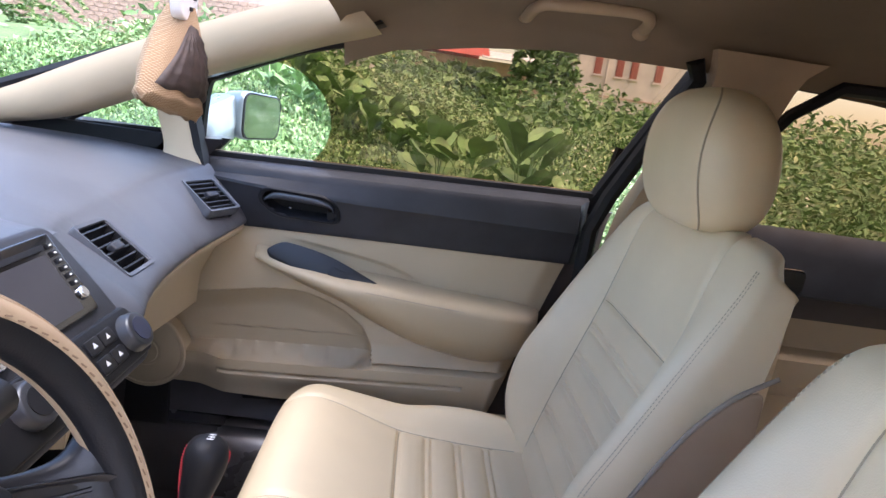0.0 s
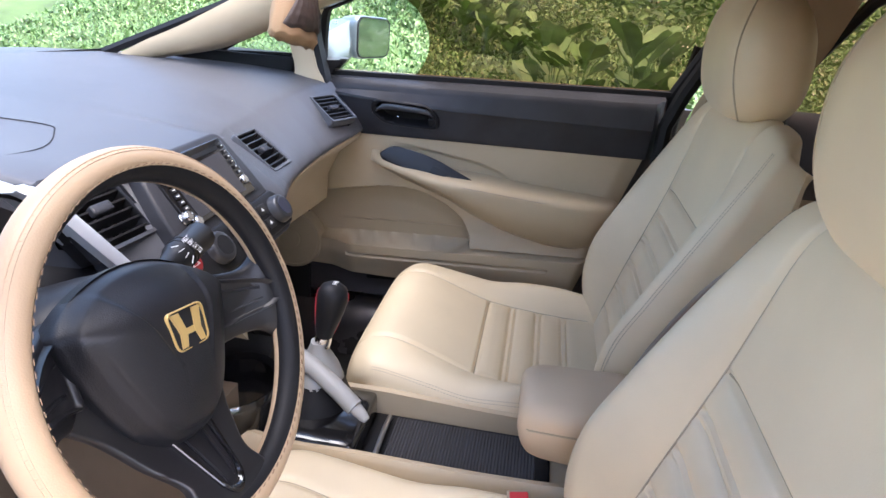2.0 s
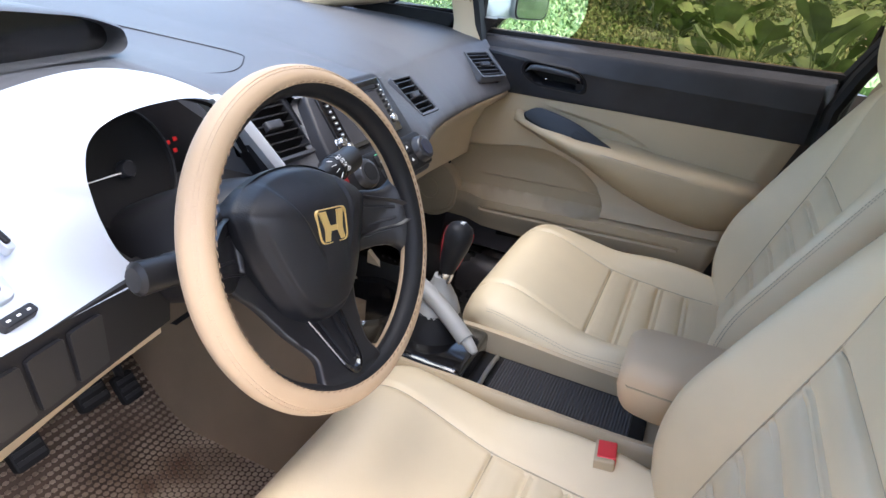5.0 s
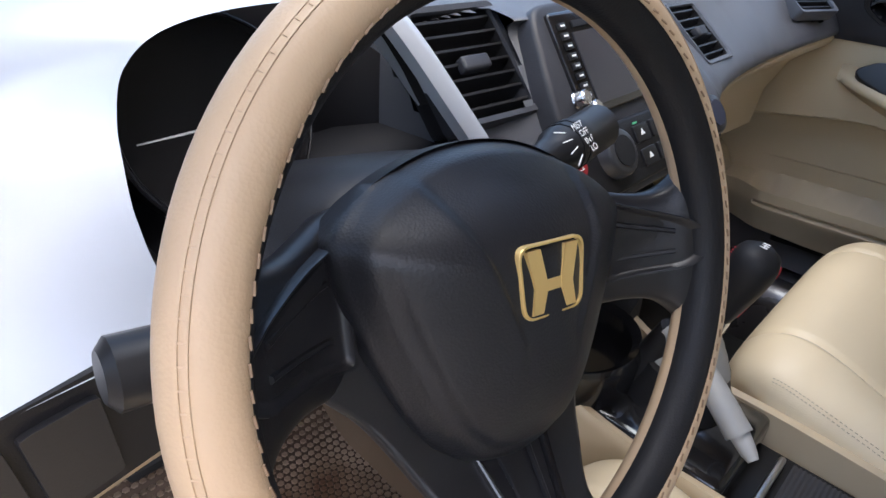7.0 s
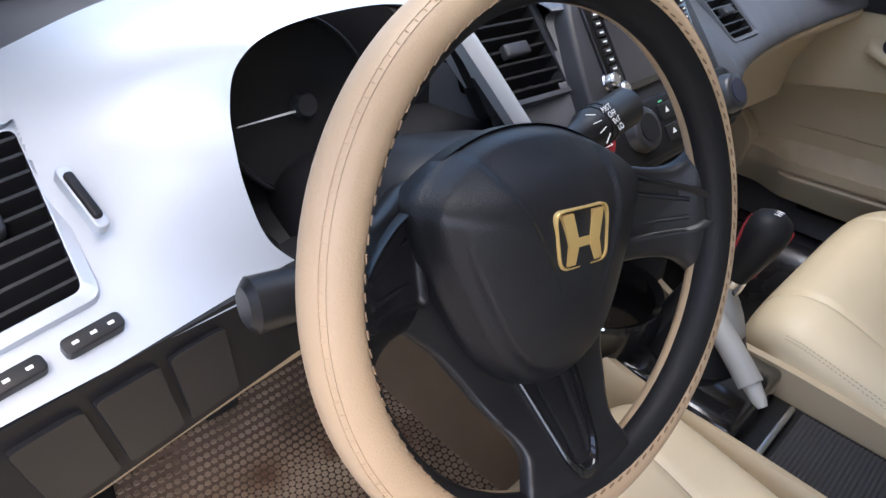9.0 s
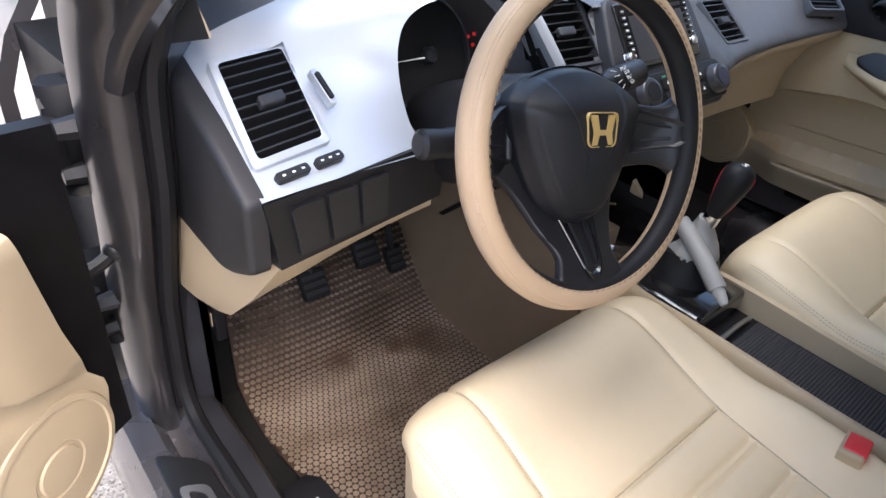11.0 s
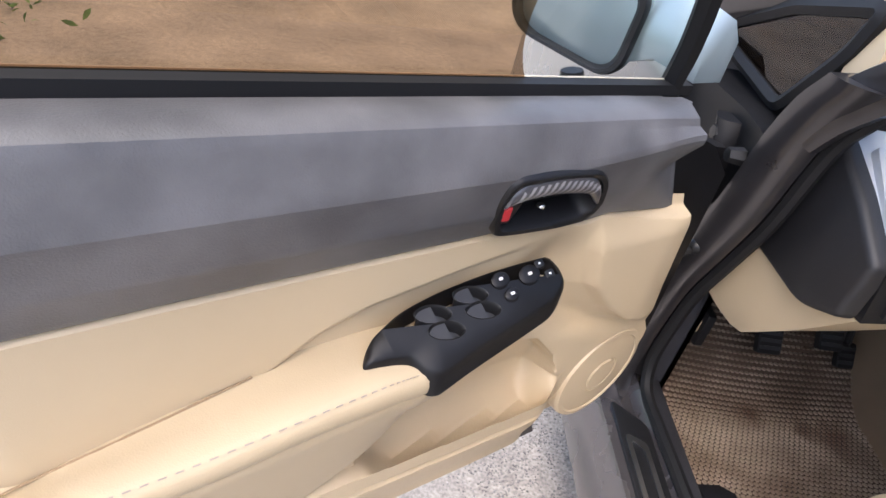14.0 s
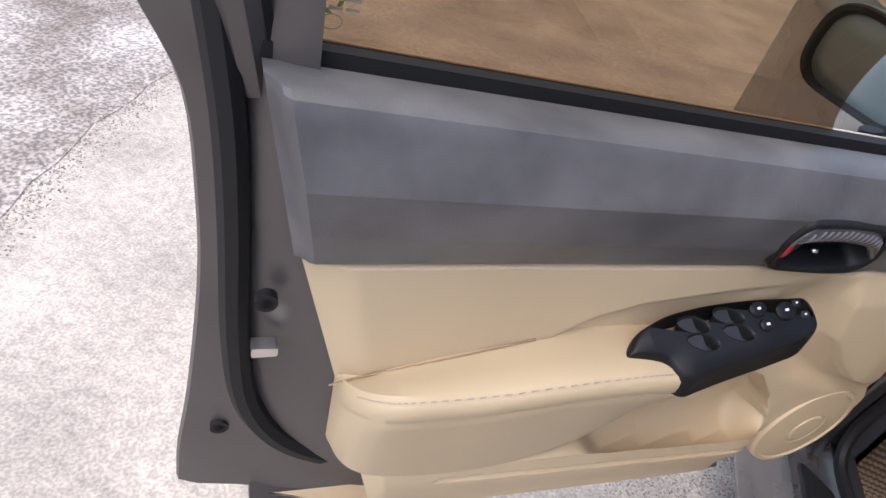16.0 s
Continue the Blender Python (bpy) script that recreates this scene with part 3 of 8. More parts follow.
BACK = [station(*r) for r in (
    (-.490, .450, .99, .10, .225, .040, .000, .000, .05),
    (-.497, .510, .97, .22, .250, .060, .034, .004, .07),
    (-.522, .580, .96, .27, .264, .070, .082, .008, .075),
    (-.548, .660, .96, .27, .270, .072, .098, .010, .075),
    (-.574, .745, .96, .26, .272, .072, .084, .010, .070),
    (-.600, .840, .97, .22, .270, .070, .062, .008, .045),
    (-.616, .920, .98, .16, .266, .066, .036, .005, .030),
    (-.628, .985, .98, .18, .260, .062, .012, .002, .022),
    (-.640, 1.024, .90, .42, .250, .058, .002, .000, .03),
    (-.662, 1.046, .50, .86, .236, .050, .000, .000, .03),
    (-.690, 1.048, .05, 1.0, .215, .030, .000, .000, .03))]
CUSH_IN, BACK_IN = .615, .60
CUSH_SEAMS = [(-.246, 1.2), (-.300, .9), (-.312, .7), (-.360, .9), (-.372, .7), (-.420, .9), (-.432, .7)]
BACK_SEAMS = [(.845, 1.2), (.792, .9), (.780, .7), (.732, .9), (.720, .7), (.672, .9), (.660, .7), (.612, .9), (.600, .7), (.552, .9)]


def car_seat(m, label, headrest=True):
    t = thing("front_seat", label, "car seat", m, group="front seats")
    cush = part("cushion", pad(CUSHION, 0, CUSH_SEAMS, CUSH_IN), CREAM, t)
    back = part("backrest", pad(BACK, 1, BACK_SEAMS, BACK_IN, deep=.007), CREAM, t)
    for owner, st, ax, u0, ins, dp in ((back, BACK, 1, .845, BACK_IN, .007), (cush, CUSHION, 0, -.246, CUSH_IN, .006)):
        bm = bmesh.new()
        tube(bm, [on_pad(st, ax, x, u0, ins, -dp * 1.2 + .0004) for x in np.linspace(-.98 * ins, .98 * ins, 24)], .0012, 5)
        part("cross_seam", bm, SEAM, owner)
    # piped edge where the side cover meets the hard shell behind it
    for sx in (-1, 1):
        bm = bmesh.new()
        tube(bm, spline([(sx * .268, -.690, .895), (sx * .272, -.632, .858), (sx * .274, -.582, .796), (sx * .273, -.530, .694), (sx * .268, -.498, .60)], 6), .0032, 6)
        part("piping", bm, PIPE, back, "grey piped edge")
        bm = bmesh.new()
        prism(bm, rounded([(-.676, .880), (-.632, .856), (-.582, .794), (-.530, .692), (-.500, .60), (-.515, .47), (-.60, .45), (-.65, .60), (-.68, .78)], .02, 3), lambda a, b, c: (sx * c, a, b), .20, .2735, .004)
        part("side_shell", bm, SHELL, t, "brownish beige side panel")
        bm = bmesh.new()
        tube(bm, [on_pad(BACK, 1, sx * BACK_IN, u, BACK_IN, -.0066) for u in np.linspace(.52, 1.03, 50)], .0013, 5)
        part("seam", bm, SEAM, back, "stitched seam")
        bm = bmesh.new()
        tube(bm, [on_pad(CUSHION, 0, sx * CUSH_IN, u, CUSH_IN, -.0056) for u in np.linspace(-.03, -.48, 44)], .0013, 5)
        part("seam", bm, SEAM, cush, "stitched seam")
        for off in (-.006, .006):
            bm = bmesh.new()
            for u in np.arange(.53, 1.02, .0055):
                a, b = on_pad(BACK, 1, sx * (.925 + off), u, BACK_IN, .0006), on_pad(BACK, 1, sx * (.925 + off), u + .0032, BACK_IN, .0006)
                tube(bm, [a, b], .0007, 4)
            part("stitching", bm, SEAM, back, "row of thread stitches")
            bm = bmesh.new()
            for u in np.arange(-.48, -.06, .0055):
                a, b = on_pad(CUSHION, 0, sx * (.955 + off), u, CUSH_IN, .0006), on_pad(CUSHION, 0, sx * (.955 + off), u + .0032, CUSH_IN, .0006)
                tube(bm, [a, b], .0007, 4)
            part("stitching", bm, SEAM, cush, "row of thread stitches")
    # skirt and frame under the cushion
    bm = bmesh.new()
    loft(bm, [[(-w, y, z0), (-w - .006, y, z1), (w + .006, y, z1), (w, y, z0)] for y, w, z0, z1 in ((-.02, .215, .36, .47), (-.10, .248, .33, .478), (-.30, .252, .31, .46), (-.50, .24, .31, .44))])
    part("base", bm, CREAM, t, "cream skirt under the cushion")
    for x in (-.20, .20):
        bm = bmesh.new()
        box(bm, x - .02, x + .02, -.50, -.03, .18, .22, .004)
        part("rail", bm, SATIN, t)
    bm = bmesh.new()
    box(bm, -.22, .22, -.48, -.06, .22, .34, .01)
    part("seat_frame", bm, BLACK, t)
    if headrest:
        bm = bmesh.new()
        rings = []
        H = [(1.034, .058, .034), (1.041, .096, .052), (1.066, .130, .066), (1.10, .147, .073), (1.145, .149, .074), (1.185, .138, .069), (1.220, .110, .056), (1.240, .070, .036), (1.247, .030, .016)]
        for z, w, d in spline(H, 5):
            lean = -(z - 1.14) * .06
            ring = []
            for i in range(40):
                a = 2 * math.pi * i / 40
                c, q = math.cos(a), math.sin(a)
                x = w * math.copysign(abs(c) ** .75, c)
                y = d * math.copysign(abs(q) ** .8, q)
                # front face slightly hollow, with the side bolsters of the cover
                y += (-.006 * math.exp(-(x / .06) ** 2) if q > 0 else 0)
                ring.append((x, -.656 - lean + y, z))
            rings.append(ring)
        loft(bm, rings)
        hr = part("headrest", bm, CREAM, t)
        for sx in (-1, 1):
            bm = bmesh.new()
            line = []
            for z, w, d in spline(H, 4)[3:-3]:
                lean = -(z - 1.14) * .06
                q = .90 - .16 * math.sin(math.pi * (z - 1.034) / .213)
                line.append((sx * w * q, -.656 - lean + d * (1 - q ** 2.6) ** .42 * .985 + .002, z))
            tube(bm, line, .0016, 5)
            part("seam", bm, SEAM, hr, "piped seam")
            bm = bmesh.new()
            tube(bm, [(sx * .055, -.706, 1.0), (sx * .055, -.680, 1.085)], .006, 10)
            part("post", bm, CHROME, hr, "chrome headrest post")
            bm = bmesh.new()
            tube(bm, [(sx * .055, -.704, 1.03), (sx * .055, -.700, 1.056)], .015, 10)
            part("guide", bm, SATIN, hr, "black plastic sleeve")
    return t


seat_p = car_seat(pose(0.345, 0, 0.010), "cream leatherette front passenger seat with pleated insert")
seat_d = car_seat(pose(-0.368, 0.050, 0.0), "cream leatherette driver's seat with pleated insert")
bm = bmesh.new()
loft(bm, [[(-.635 + dx, y, z) for dx, z in ((0, .30), (-.018, .32), (-.02, h - .015), (-.008, h), (0, h - .01))] for y, h in ((.01, .345), (-.02, .40), (-.10, .425), (-.25, .43), (-.40, .41))])
side_cover = part("side_cover", bm, BEIGE, None, "beige plastic side cover")
side_cover.parent = seat_d
side_cover.matrix_parent_inverse = seat_d.matrix_world.inverted()


# ---- dashboard ----
dash = thing("dashboard", "dark grey moulded dashboard with silver driver's panel and beige lower edge", "dashboard")
# x, then the section from the lower lip over the face to the foot of the windscreen: y, z pairs
DASH = [
    (-.735, .16, .80, .15, .83, .17, .865, .290, .930, .340, .945, .52, .965, .90, .99),
    (-.60, .15, .80, .15, .825, .17, .86, .305, .940, .36, .957, .55, .985, .93, 1.005),
    (-.50, .16, .80, .16, .82, .18, .86, .305, .955, .36, .970, .55, .990, .95, 1.008),
    (-.485, .33, .78, .34, .80, .345, .86, .35, .950, .37, .972, .55, .991, .955, 1.008),
    (-.35, .33, .78, .34, .80, .345, .86, .35, .955, .37, .978, .55, .995, .965, 1.012),
    (-.235, .33, .78, .34, .80, .345, .86, .35, .950, .37, .972, .55, .995, .97, 1.014),
    (-.22, .17, .80, .16, .82, .165, .86, .235, .945, .30, .972, .55, .995, .97, 1.015),
    (-.17, .15, .80, .13, .82, .145, .86, .215, .945, .25, .972, .55, .993, .97, 1.02),
    (-.125, .14, .80, .11, .82, .125, .86, .200, .955, .22, .972, .55, .990, .97, 1.02),
    (.095, .14, .80, .11, .82, .125, .86, .200, .955, .22, .970, .55, .992, .97, 1.02),
    (0.15, 0.146, 0.844, 0.116, 0.85, 0.126, 0.876, 0.218, 0.935, 0.27, 0.955, 0.55, 0.995, 0.97, 1.02),
    (0.21, 0.167, 0.84, 0.137, 0.846, 0.147, 0.872, 0.24, 0.932, 0.295, 0.955, 0.55, 0.998, 0.97, 1.02),
    (0.26, 0.178, 0.841, 0.148, 0.847, 0.158, 0.873, 0.255, 0.93, 0.31, 0.955, 0.55, 1, 0.97, 1.02),
    (0.33, 0.19, 0.84, 0.16, 0.846, 0.17, 0.872, 0.26, 0.934, 0.316, 0.958, 0.55, 1.002, 0.965, 1.02),
    (0.4, 0.197, 0.839, 0.167, 0.845, 0.177, 0.871, 0.262, 0.938, 0.32, 0.962, 0.55, 1.003, 0.96, 1.02),
    (0.48, 0.198, 0.842, 0.168, 0.848, 0.178, 0.874, 0.252, 0.944, 0.31, 0.97, 0.55, 1.003, 0.94, 1.018),
    (0.55, 0.19, 0.847, 0.16, 0.853, 0.17, 0.879, 0.24, 0.95, 0.3, 0.977, 0.55, 1.003, 0.92, 1.015),
    (0.62, 0.177, 0.854, 0.147, 0.86, 0.157, 0.886, 0.22, 0.957, 0.276, 0.984, 0.51, 1.003, 0.86, 1.011),
    (0.705, 0.168, 0.858, 0.138, 0.864, 0.148, 0.89, 0.205, 0.96, 0.25, 0.987, 0.45, 1.003, 0.8, 1.005)]
bm = bmesh.new()
rings = []
for row in [r for a, b in zip(DASH, DASH[1:]) for r in [[p + (q - p) * k / 10 for p, q in zip(a, b)] for k in range(10)]] + [DASH[-1]]:
    x, q = row[0], row[1:]
    pts = spline([(q[2 * i], q[2 * i + 1]) for i in range(7)], 12)
    rings.append([(x, y, z) for y, z in pts] + [(x, .9, .80), (x, .30, .78)])
loft(bm, rings)
VENTS = [(frame_from((.262, .204, .909), (1, .08, -.05), (.0, .80, .62)) @ pose(0, 0, -.003), .105, .100), (frame_from((.615, .180, .942), (1, -.36, -.02), (.22, .80, .55)) @ pose(0, 0, -.014), .095, .090),
         (frame_from((-.190, .188, .912), (1, -.10, 0), (.05, .72, .69)) @ pose(-.005, .032, 0), .097, .107)]
# the vents go through the dash skin
cut = []
for f in bm.faces:
    c = f.calc_center_median()
    for m, w, h in VENTS:
        q = m.inverted() @ c
        if abs(q.x) < w / 2 - .004 and abs(q.y) < h / 2 - .004 and abs(q.z) < .05:
            cut.append(f)
            break
bmesh.ops.delete(bm, geom=cut, context="FACES_ONLY")
part("top_pad", bm, DASHTOP, dash, "dark grey grained dash top", sharp=50)

# beige lower edge of the passenger's side and glove box under it
bm = bmesh.new()
rings = []
for x, y, z in spline([(.128, .108, .852), (.15, .116, .850), (.21, .137, .846), (.30, .156, .846), (.40, .167, .845), (.48, .168, .848), (.55, .160, .853), (.62, .147, .860), (.70, .138, .864)], 5):
    rings.append([(x, y + .004, z - .001), (x, y + .001, z - .006), (x, y + .006, z - .016), (x, y + .010, z - .021), (x, y + .016, z - .023), (x, y + .060, z - .060), (x, y + .088, z - .12), (x, y + .094, z - .19), (x, y + .16, z - .20), (x, y + .13, z - .05), (x, y + .03, z - .004)])
loft(bm, rings)
part("glove_box", bm, BEIGE, dash, "beige lower dash with glove box", sharp=40)
bm = bmesh.new()
sheet(bm, lambda a, b: (-.12 + .84 * a, .30 + .28 * b, .655 - .26 * b + .02 * a), 6, 6, .01)
part("lower_panel", bm, BLACK, dash)


def face(a, b, c, o=(-.028, .150, .893)):
    """Centre stack: a to the right, b up its slope, c out of it."""
    return (o[0] + a, o[1] + .6 * b - .8 * c, o[2] + .8 * b + .6 * c)


# centre stack bezel, radio and climate controls
bm = bmesh.new()
prism(bm, rounded([(-.135, -.095), (.14, -.095), (.128, .02), (.112, .100), (-.108, .100), (-.125, .02)], .022), face, -.04, .012, .006)
part("centre_bezel", bm, CHARCOAL, dash, "dark grey centre stack surround")
radio = thing("car_radio", "double-height car radio with a grey screen in the dash", "car radio")
bm = bmesh.new()
prism(bm, rounded([(-.095, -.012), (.095, -.012), (.095, .088), (-.095, .088)], .004), face, .0, .017, .002)
body = part("front_panel", bm, PIANO, radio)
bm = bmesh.new()
prism(bm, [(-.070, -.004), (.068, -.004), (.068, .066), (-.070, .066)], face, .015, .0185)
part("screen", bm, SCREEN, radio, "switched-off grey screen")
bm = bmesh.new()
prism(bm, [(-.066, .071), (.072, .071), (.072, .077), (-.066, .077)], face, .015, .0187)
part("disc_slot", bm, RUBBER, radio)
for i in range(8):
    bm = bmesh.new()
    prism(bm, [(-.088, .004 + i * .0095), (-.078, .004 + i * .0095), (-.078, .010 + i * .0095), (-.088, .010 + i * .0095)], face, .015, .0195, .0006)
    part("key", bm, SATIN, radio)
    bm = bmesh.new()
    prism(bm, [(-.086, .0062 + i * .0095), (-.080, .0062 + i * .0095), (-.080, .0078 + i * .0095), (-.086, .0078 + i * .0095)], face, .0195, .0199)
    part("key_mark", bm, WHITE, radio)
    bm = bmesh.new()
    prism(bm, [(.078, .004 + i * .0095), (.087, .004 + i * .0095), (.087, .010 + i * .0095), (.078, .010 + i * .0095)], face, .015, .0195, .0006)
    part("key", bm, SATIN, radio)
    bm = bmesh.new()
    prism(bm, [(.0805, .0062 + i * .0095), (.0845, .0062 + i * .0095), (.0845, .0078 + i * .0095), (.0805, .0078 + i * .0095)], face, .0195, .0199)
    part("key_mark", bm, WHITE, radio)


def knob(parent, a, b, r, h, mat, capmat, name="knob", o=None, ridges=24):
    bm = bmesh.new()
    rings = []
    for c, q in ((0, 1.0), (h * .15, 1.06), (h * .25, 1.0), (h * .8, .93), (h * .95, .88), (h, .8)):
        ring = []
        for i in range(ridges * 2):
            an = math.pi * i / ridges
            k = q * r * (1 + (.03 if i % 2 else 0) * (h * .2 < c < h * .9))
            ring.append(face(a + k * math.cos(an), b + k * math.sin(an), .011 + c))
        rings.append(ring)
    loft(bm, rings)
    kb = part(name, bm, mat, parent)
    bm = bmesh.new()
    loft(bm, [[face(a + r * .62 * math.cos(math.pi * i / 12), b + r * .62 * math.sin(math.pi * i / 12), .011 + c) for i in range(24)] for c in (h * .9, h * 1.06)])
    part("cap", bm, capmat, kb)
    bm = bmesh.new()
    tube(bm, [face(a + r * .98 * math.cos(math.pi * i / 16), b + r * .98 * math.sin(math.pi * i / 16), .013) for i in range(32)], .0016, 6, closed=True)
    part("ring", bm, CHROME, kb, "thin bright ring")
    return kb


DIALGREY = material("satin_grey_dial", (.045, .046, .05), .3, metal=.3)
knob(radio, -.092, .006, .008, .012, CHROME, CHROME)
knob(radio, -.080, -.006, .008, .012, CHROME, CHROME)
knob(radio, .083, .012, .008, .010, CHROME, CHROME)

clim = thing("climate_controls", "black climate control panel with two round dials", "control panel")
bm = bmesh.new()
prism(bm, rounded([(-.186, -.088), (.145, -.088), (.140, -.024), (-.178, -.024)], .014), face, 0, .016, .004)
part("panel", bm, BLACK, clim)
knob(clim, -.077, -.052, .024, .018, DIALGREY, BLACK, "dial")
knob(clim, .115, -.058, .024, .020, DIALGREY, material("blue_black_cap", (.02, .025, .05), .3), "dial")
for i, (a, b) in enumerate(((-.02, -.044), (.012, -.044), (.044, -.044), (.072, -.044), (-.02, -.068), (.012, -.068), (.044, -.068), (.072, -.068))):
    bm = bmesh.new()
    prism(bm, rounded([(a - .013, b - .009), (a + .013, b - .009), (a + .013, b + .009), (a - .013, b + .009)], .003, 2), face, .014, .0185, .001)
    bt = part("button", bm, SATIN, clim)
    bm = bmesh.new()
    prism(bm, [(a - .004, b - .002), (a + .004, b - .002), (a, b + .004)], face, .0185, .0189)
    part("mark", bm, WHITE, bt)
bm = bmesh.new()
prism(bm, [(-.028, -.0335), (-.02, -.0335), (-.02, -.0315), (-.028, -.0315)], face, .016, .0166)
part("lamp_mark", bm, material("green_print", (.1, .5, .25), .5), clim)
bm = bmesh.new()
loft(bm, [[face(-.144 + r * math.cos(math.pi * i / 14), -.047 + r * .95 * math.sin(math.pi * i / 14), c) for i in range(28)] for r, c in ((.017, .012), (.017, .021), (.0145, .0235))])
hz = part("hazard_button", bm, REDDARK, clim, "round red warning button")
bm = bmesh.new()
tube(bm, [face(-.144 + x, -.047 + y, .0242) for x, y in ((-.007, -.005), (.007, -.005), (0, .007))], .0008, 4, closed=True)
part("triangle", bm, WHITE, hz)


def vent(m, w, h, n, label, rim=None, tab=True, fins=5, lean=0.0, lip=0.0):
    """An air vent: frame, dark box, lying slats and a thumb tab. Local x across, y up, z out."""
    t = thing("air_vent", label, "air vent", m)

    def piece(name, bm, mat, parent):
        for v in bm.verts:
            v.co.x += lean * v.co.y
        return part(name, bm, mat, parent)
    rim = rim or CHARCOAL
    bm = bmesh.new()
    o = rounded([(-w / 2, -h / 2), (w / 2, -h / 2), (w / 2, h / 2), (-w / 2, h / 2)], .008)
    i1 = [(a * (1 - (.012 + lip) / w), b * (1 - (.012 + lip) / h)) for a, b in o]
    i2 = [(a * (1 - (.014 + lip) / w), b * (1 - (.014 + lip) / h)) for a, b in o]
    t0 = -.006 if lip else 0
    loft(bm, [[(a * .995, b * .995, -.014) for a, b in o], [(a, b, .002 + t0) for a, b in o], [(a * .985, b * .985, .0055 + t0) for a, b in o], [(a, b, .0045 + t0 * .5) for a, b in i1], [(a, b, .001) for a, b in i2]], caps=False)
    piece("frame", bm, rim, t)
    bm = bmesh.new()
    loft(bm, [[(a, b, .001) for a, b in i2], [(a, b, -.03) for a, b in i2], [(a * .9, b * .9, -.045) for a, b in i2]], caps=False)
    bm.faces.new([bm.verts.new((a * .92, b * .92, -.03)) for a, b in i2])
    piece("duct", bm, RUBBER, t)
    ih = h - .016 - lip
    w0, w = w, w - lip
    for k in range(n):
        y = -ih / 2 + ih * (k + .5) / n
        bm = bmesh.new()
        loft(bm, [[(x, y - .0045, -.016), (x, y - .0025, -.017), (x, y + .0032, -.001), (x, y + .0024, .0010), (x, y + .0002, .0006)] for x in (-w / 2 + .0075, 0, w / 2 - .0075)])
        piece("slat", bm, SATIN, t)
    for k in range(fins):
        x = -w / 2 + .012 + (w - .024) * (k + .5) / fins
        bm = bmesh.new()
        box(bm, x - .001, x + .001, -ih / 2, ih / 2, -.03, -.019)
        piece("fin", bm, BLACK, t)
    if tab:
        bm = bmesh.new()
        box(bm, -.016, .016, -.008, .006, -.004, .008, .003)
        piece("tab", bm, CHARCOAL, t)
    return t


vent(VENTS[0][0], .105, .100, 6, "square dash vent with angled black slats", rim=DASHTOP)
vent(VENTS[1][0], .095, .090, 6, "square dash vent at the door end of the dash", rim=DASHTOP)
vent(VENTS[2][0], .105, .115, 7, "tall dash vent beside the radio")

# ---- driver's silver panel and instrument hood ----
INNER = [(-.478, .150, .838), (-.500, .166, .866), (-.502, .187, .899), (-.497, .204, .926), (-.492, .213, .950), (-.482, .215, .976), (-.458, .210, .995), (-.41, .206, 1.003), (-.345, .207, 1.000), (-.292, .208, .982), (-.262, .202, .948), (-.235, .187, .905), (-.205, .165, .862), (-.180, .148, .835)]
OUTER = [(-.719, .117, .855), (-.717, .18, .888), (-.715, .24, .919), (-.713, .297, .949), (-.67, .316, .962), (-.60, .327, .980), (-.52, .325, 1.004), (-.42, .30, 1.026), (-.335, .285, 1.015), (-.275, .265, .988), (-.245, .247, .950), (-.215, .225, .910), (-.178, .19, .862), (-.150, .170, .835)]
silver = thing("driver_fascia", "silver painted driver's panel curving over the gauges", "instrument panel")
inn, outr = spline(INNER, 36), spline(OUTER, 36)
VL = frame_from((-.657, .2125, .9145), (.0815, .016, -.0005), (.0065, .105, .0625))
VLi = VL.inverted()
bm = bmesh.new()
rows, K = [], 100
for p, q in zip(outr, inn):
    p, q = Vector(p), Vector(q)
    row = []
    for k in range(K + 1):
        t = k / K
        c = p.lerp(q, t)
        c.z += .003 * math.sin(math.pi * t)
        row.append(bm.verts.new(c))
    row.append(bm.verts.new(q + Vector((.0, .02, -.004))))
    row.append(bm.verts.new(q + Vector((.0, .05, -.004))))
    rows.append(row)
for a, b in zip(rows, rows[1:]):
    for k in range(len(a) - 1):
        c = (a[k].co + a[k + 1].co + b[k].co + b[k + 1].co) / 4
        v = VLi @ c
        if abs(v.x - .245 * v.y) < .042 and abs(v.y) < .0615 and abs(v.z) < .03:
            continue
        bm.faces.new((a[k], a[k + 1], b[k + 1], b[k]))
part("silver_cover", bm, SILVER, silver, sharp=60)
vent(VL @ pose(0, 0, -.001, 0, -3.0, 0), .100, .137, 9, "large driver's side vent set in the silver panel", rim=SILVER, lip=.004, lean=.245)
# silver blade running down beside the centre vent
bm = bmesh.new()
bl = spline([(-.315, .205, .995), (-.299, .190, .975), (-.239, .157, .881), (-.218, .146, .850)], 6)
br = spline([(-.301, .208, .998), (-.281, .192, .979), (-.222, .159, .887), (-.203, .149, .856)], 6)
loft(bm, [[a, tuple(Vector(a).lerp(Vector(b), .5) + Vector((-.001, -.003, .002))), b, (b[0] + .002, b[1] + .012, b[2] - .004), (a[0], a[1] + .012, a[2] - .004)] for a, b in zip(bl, br)])
part("blade", bm, SILVER, silver, "silver blade beside the vent", sharp=60)
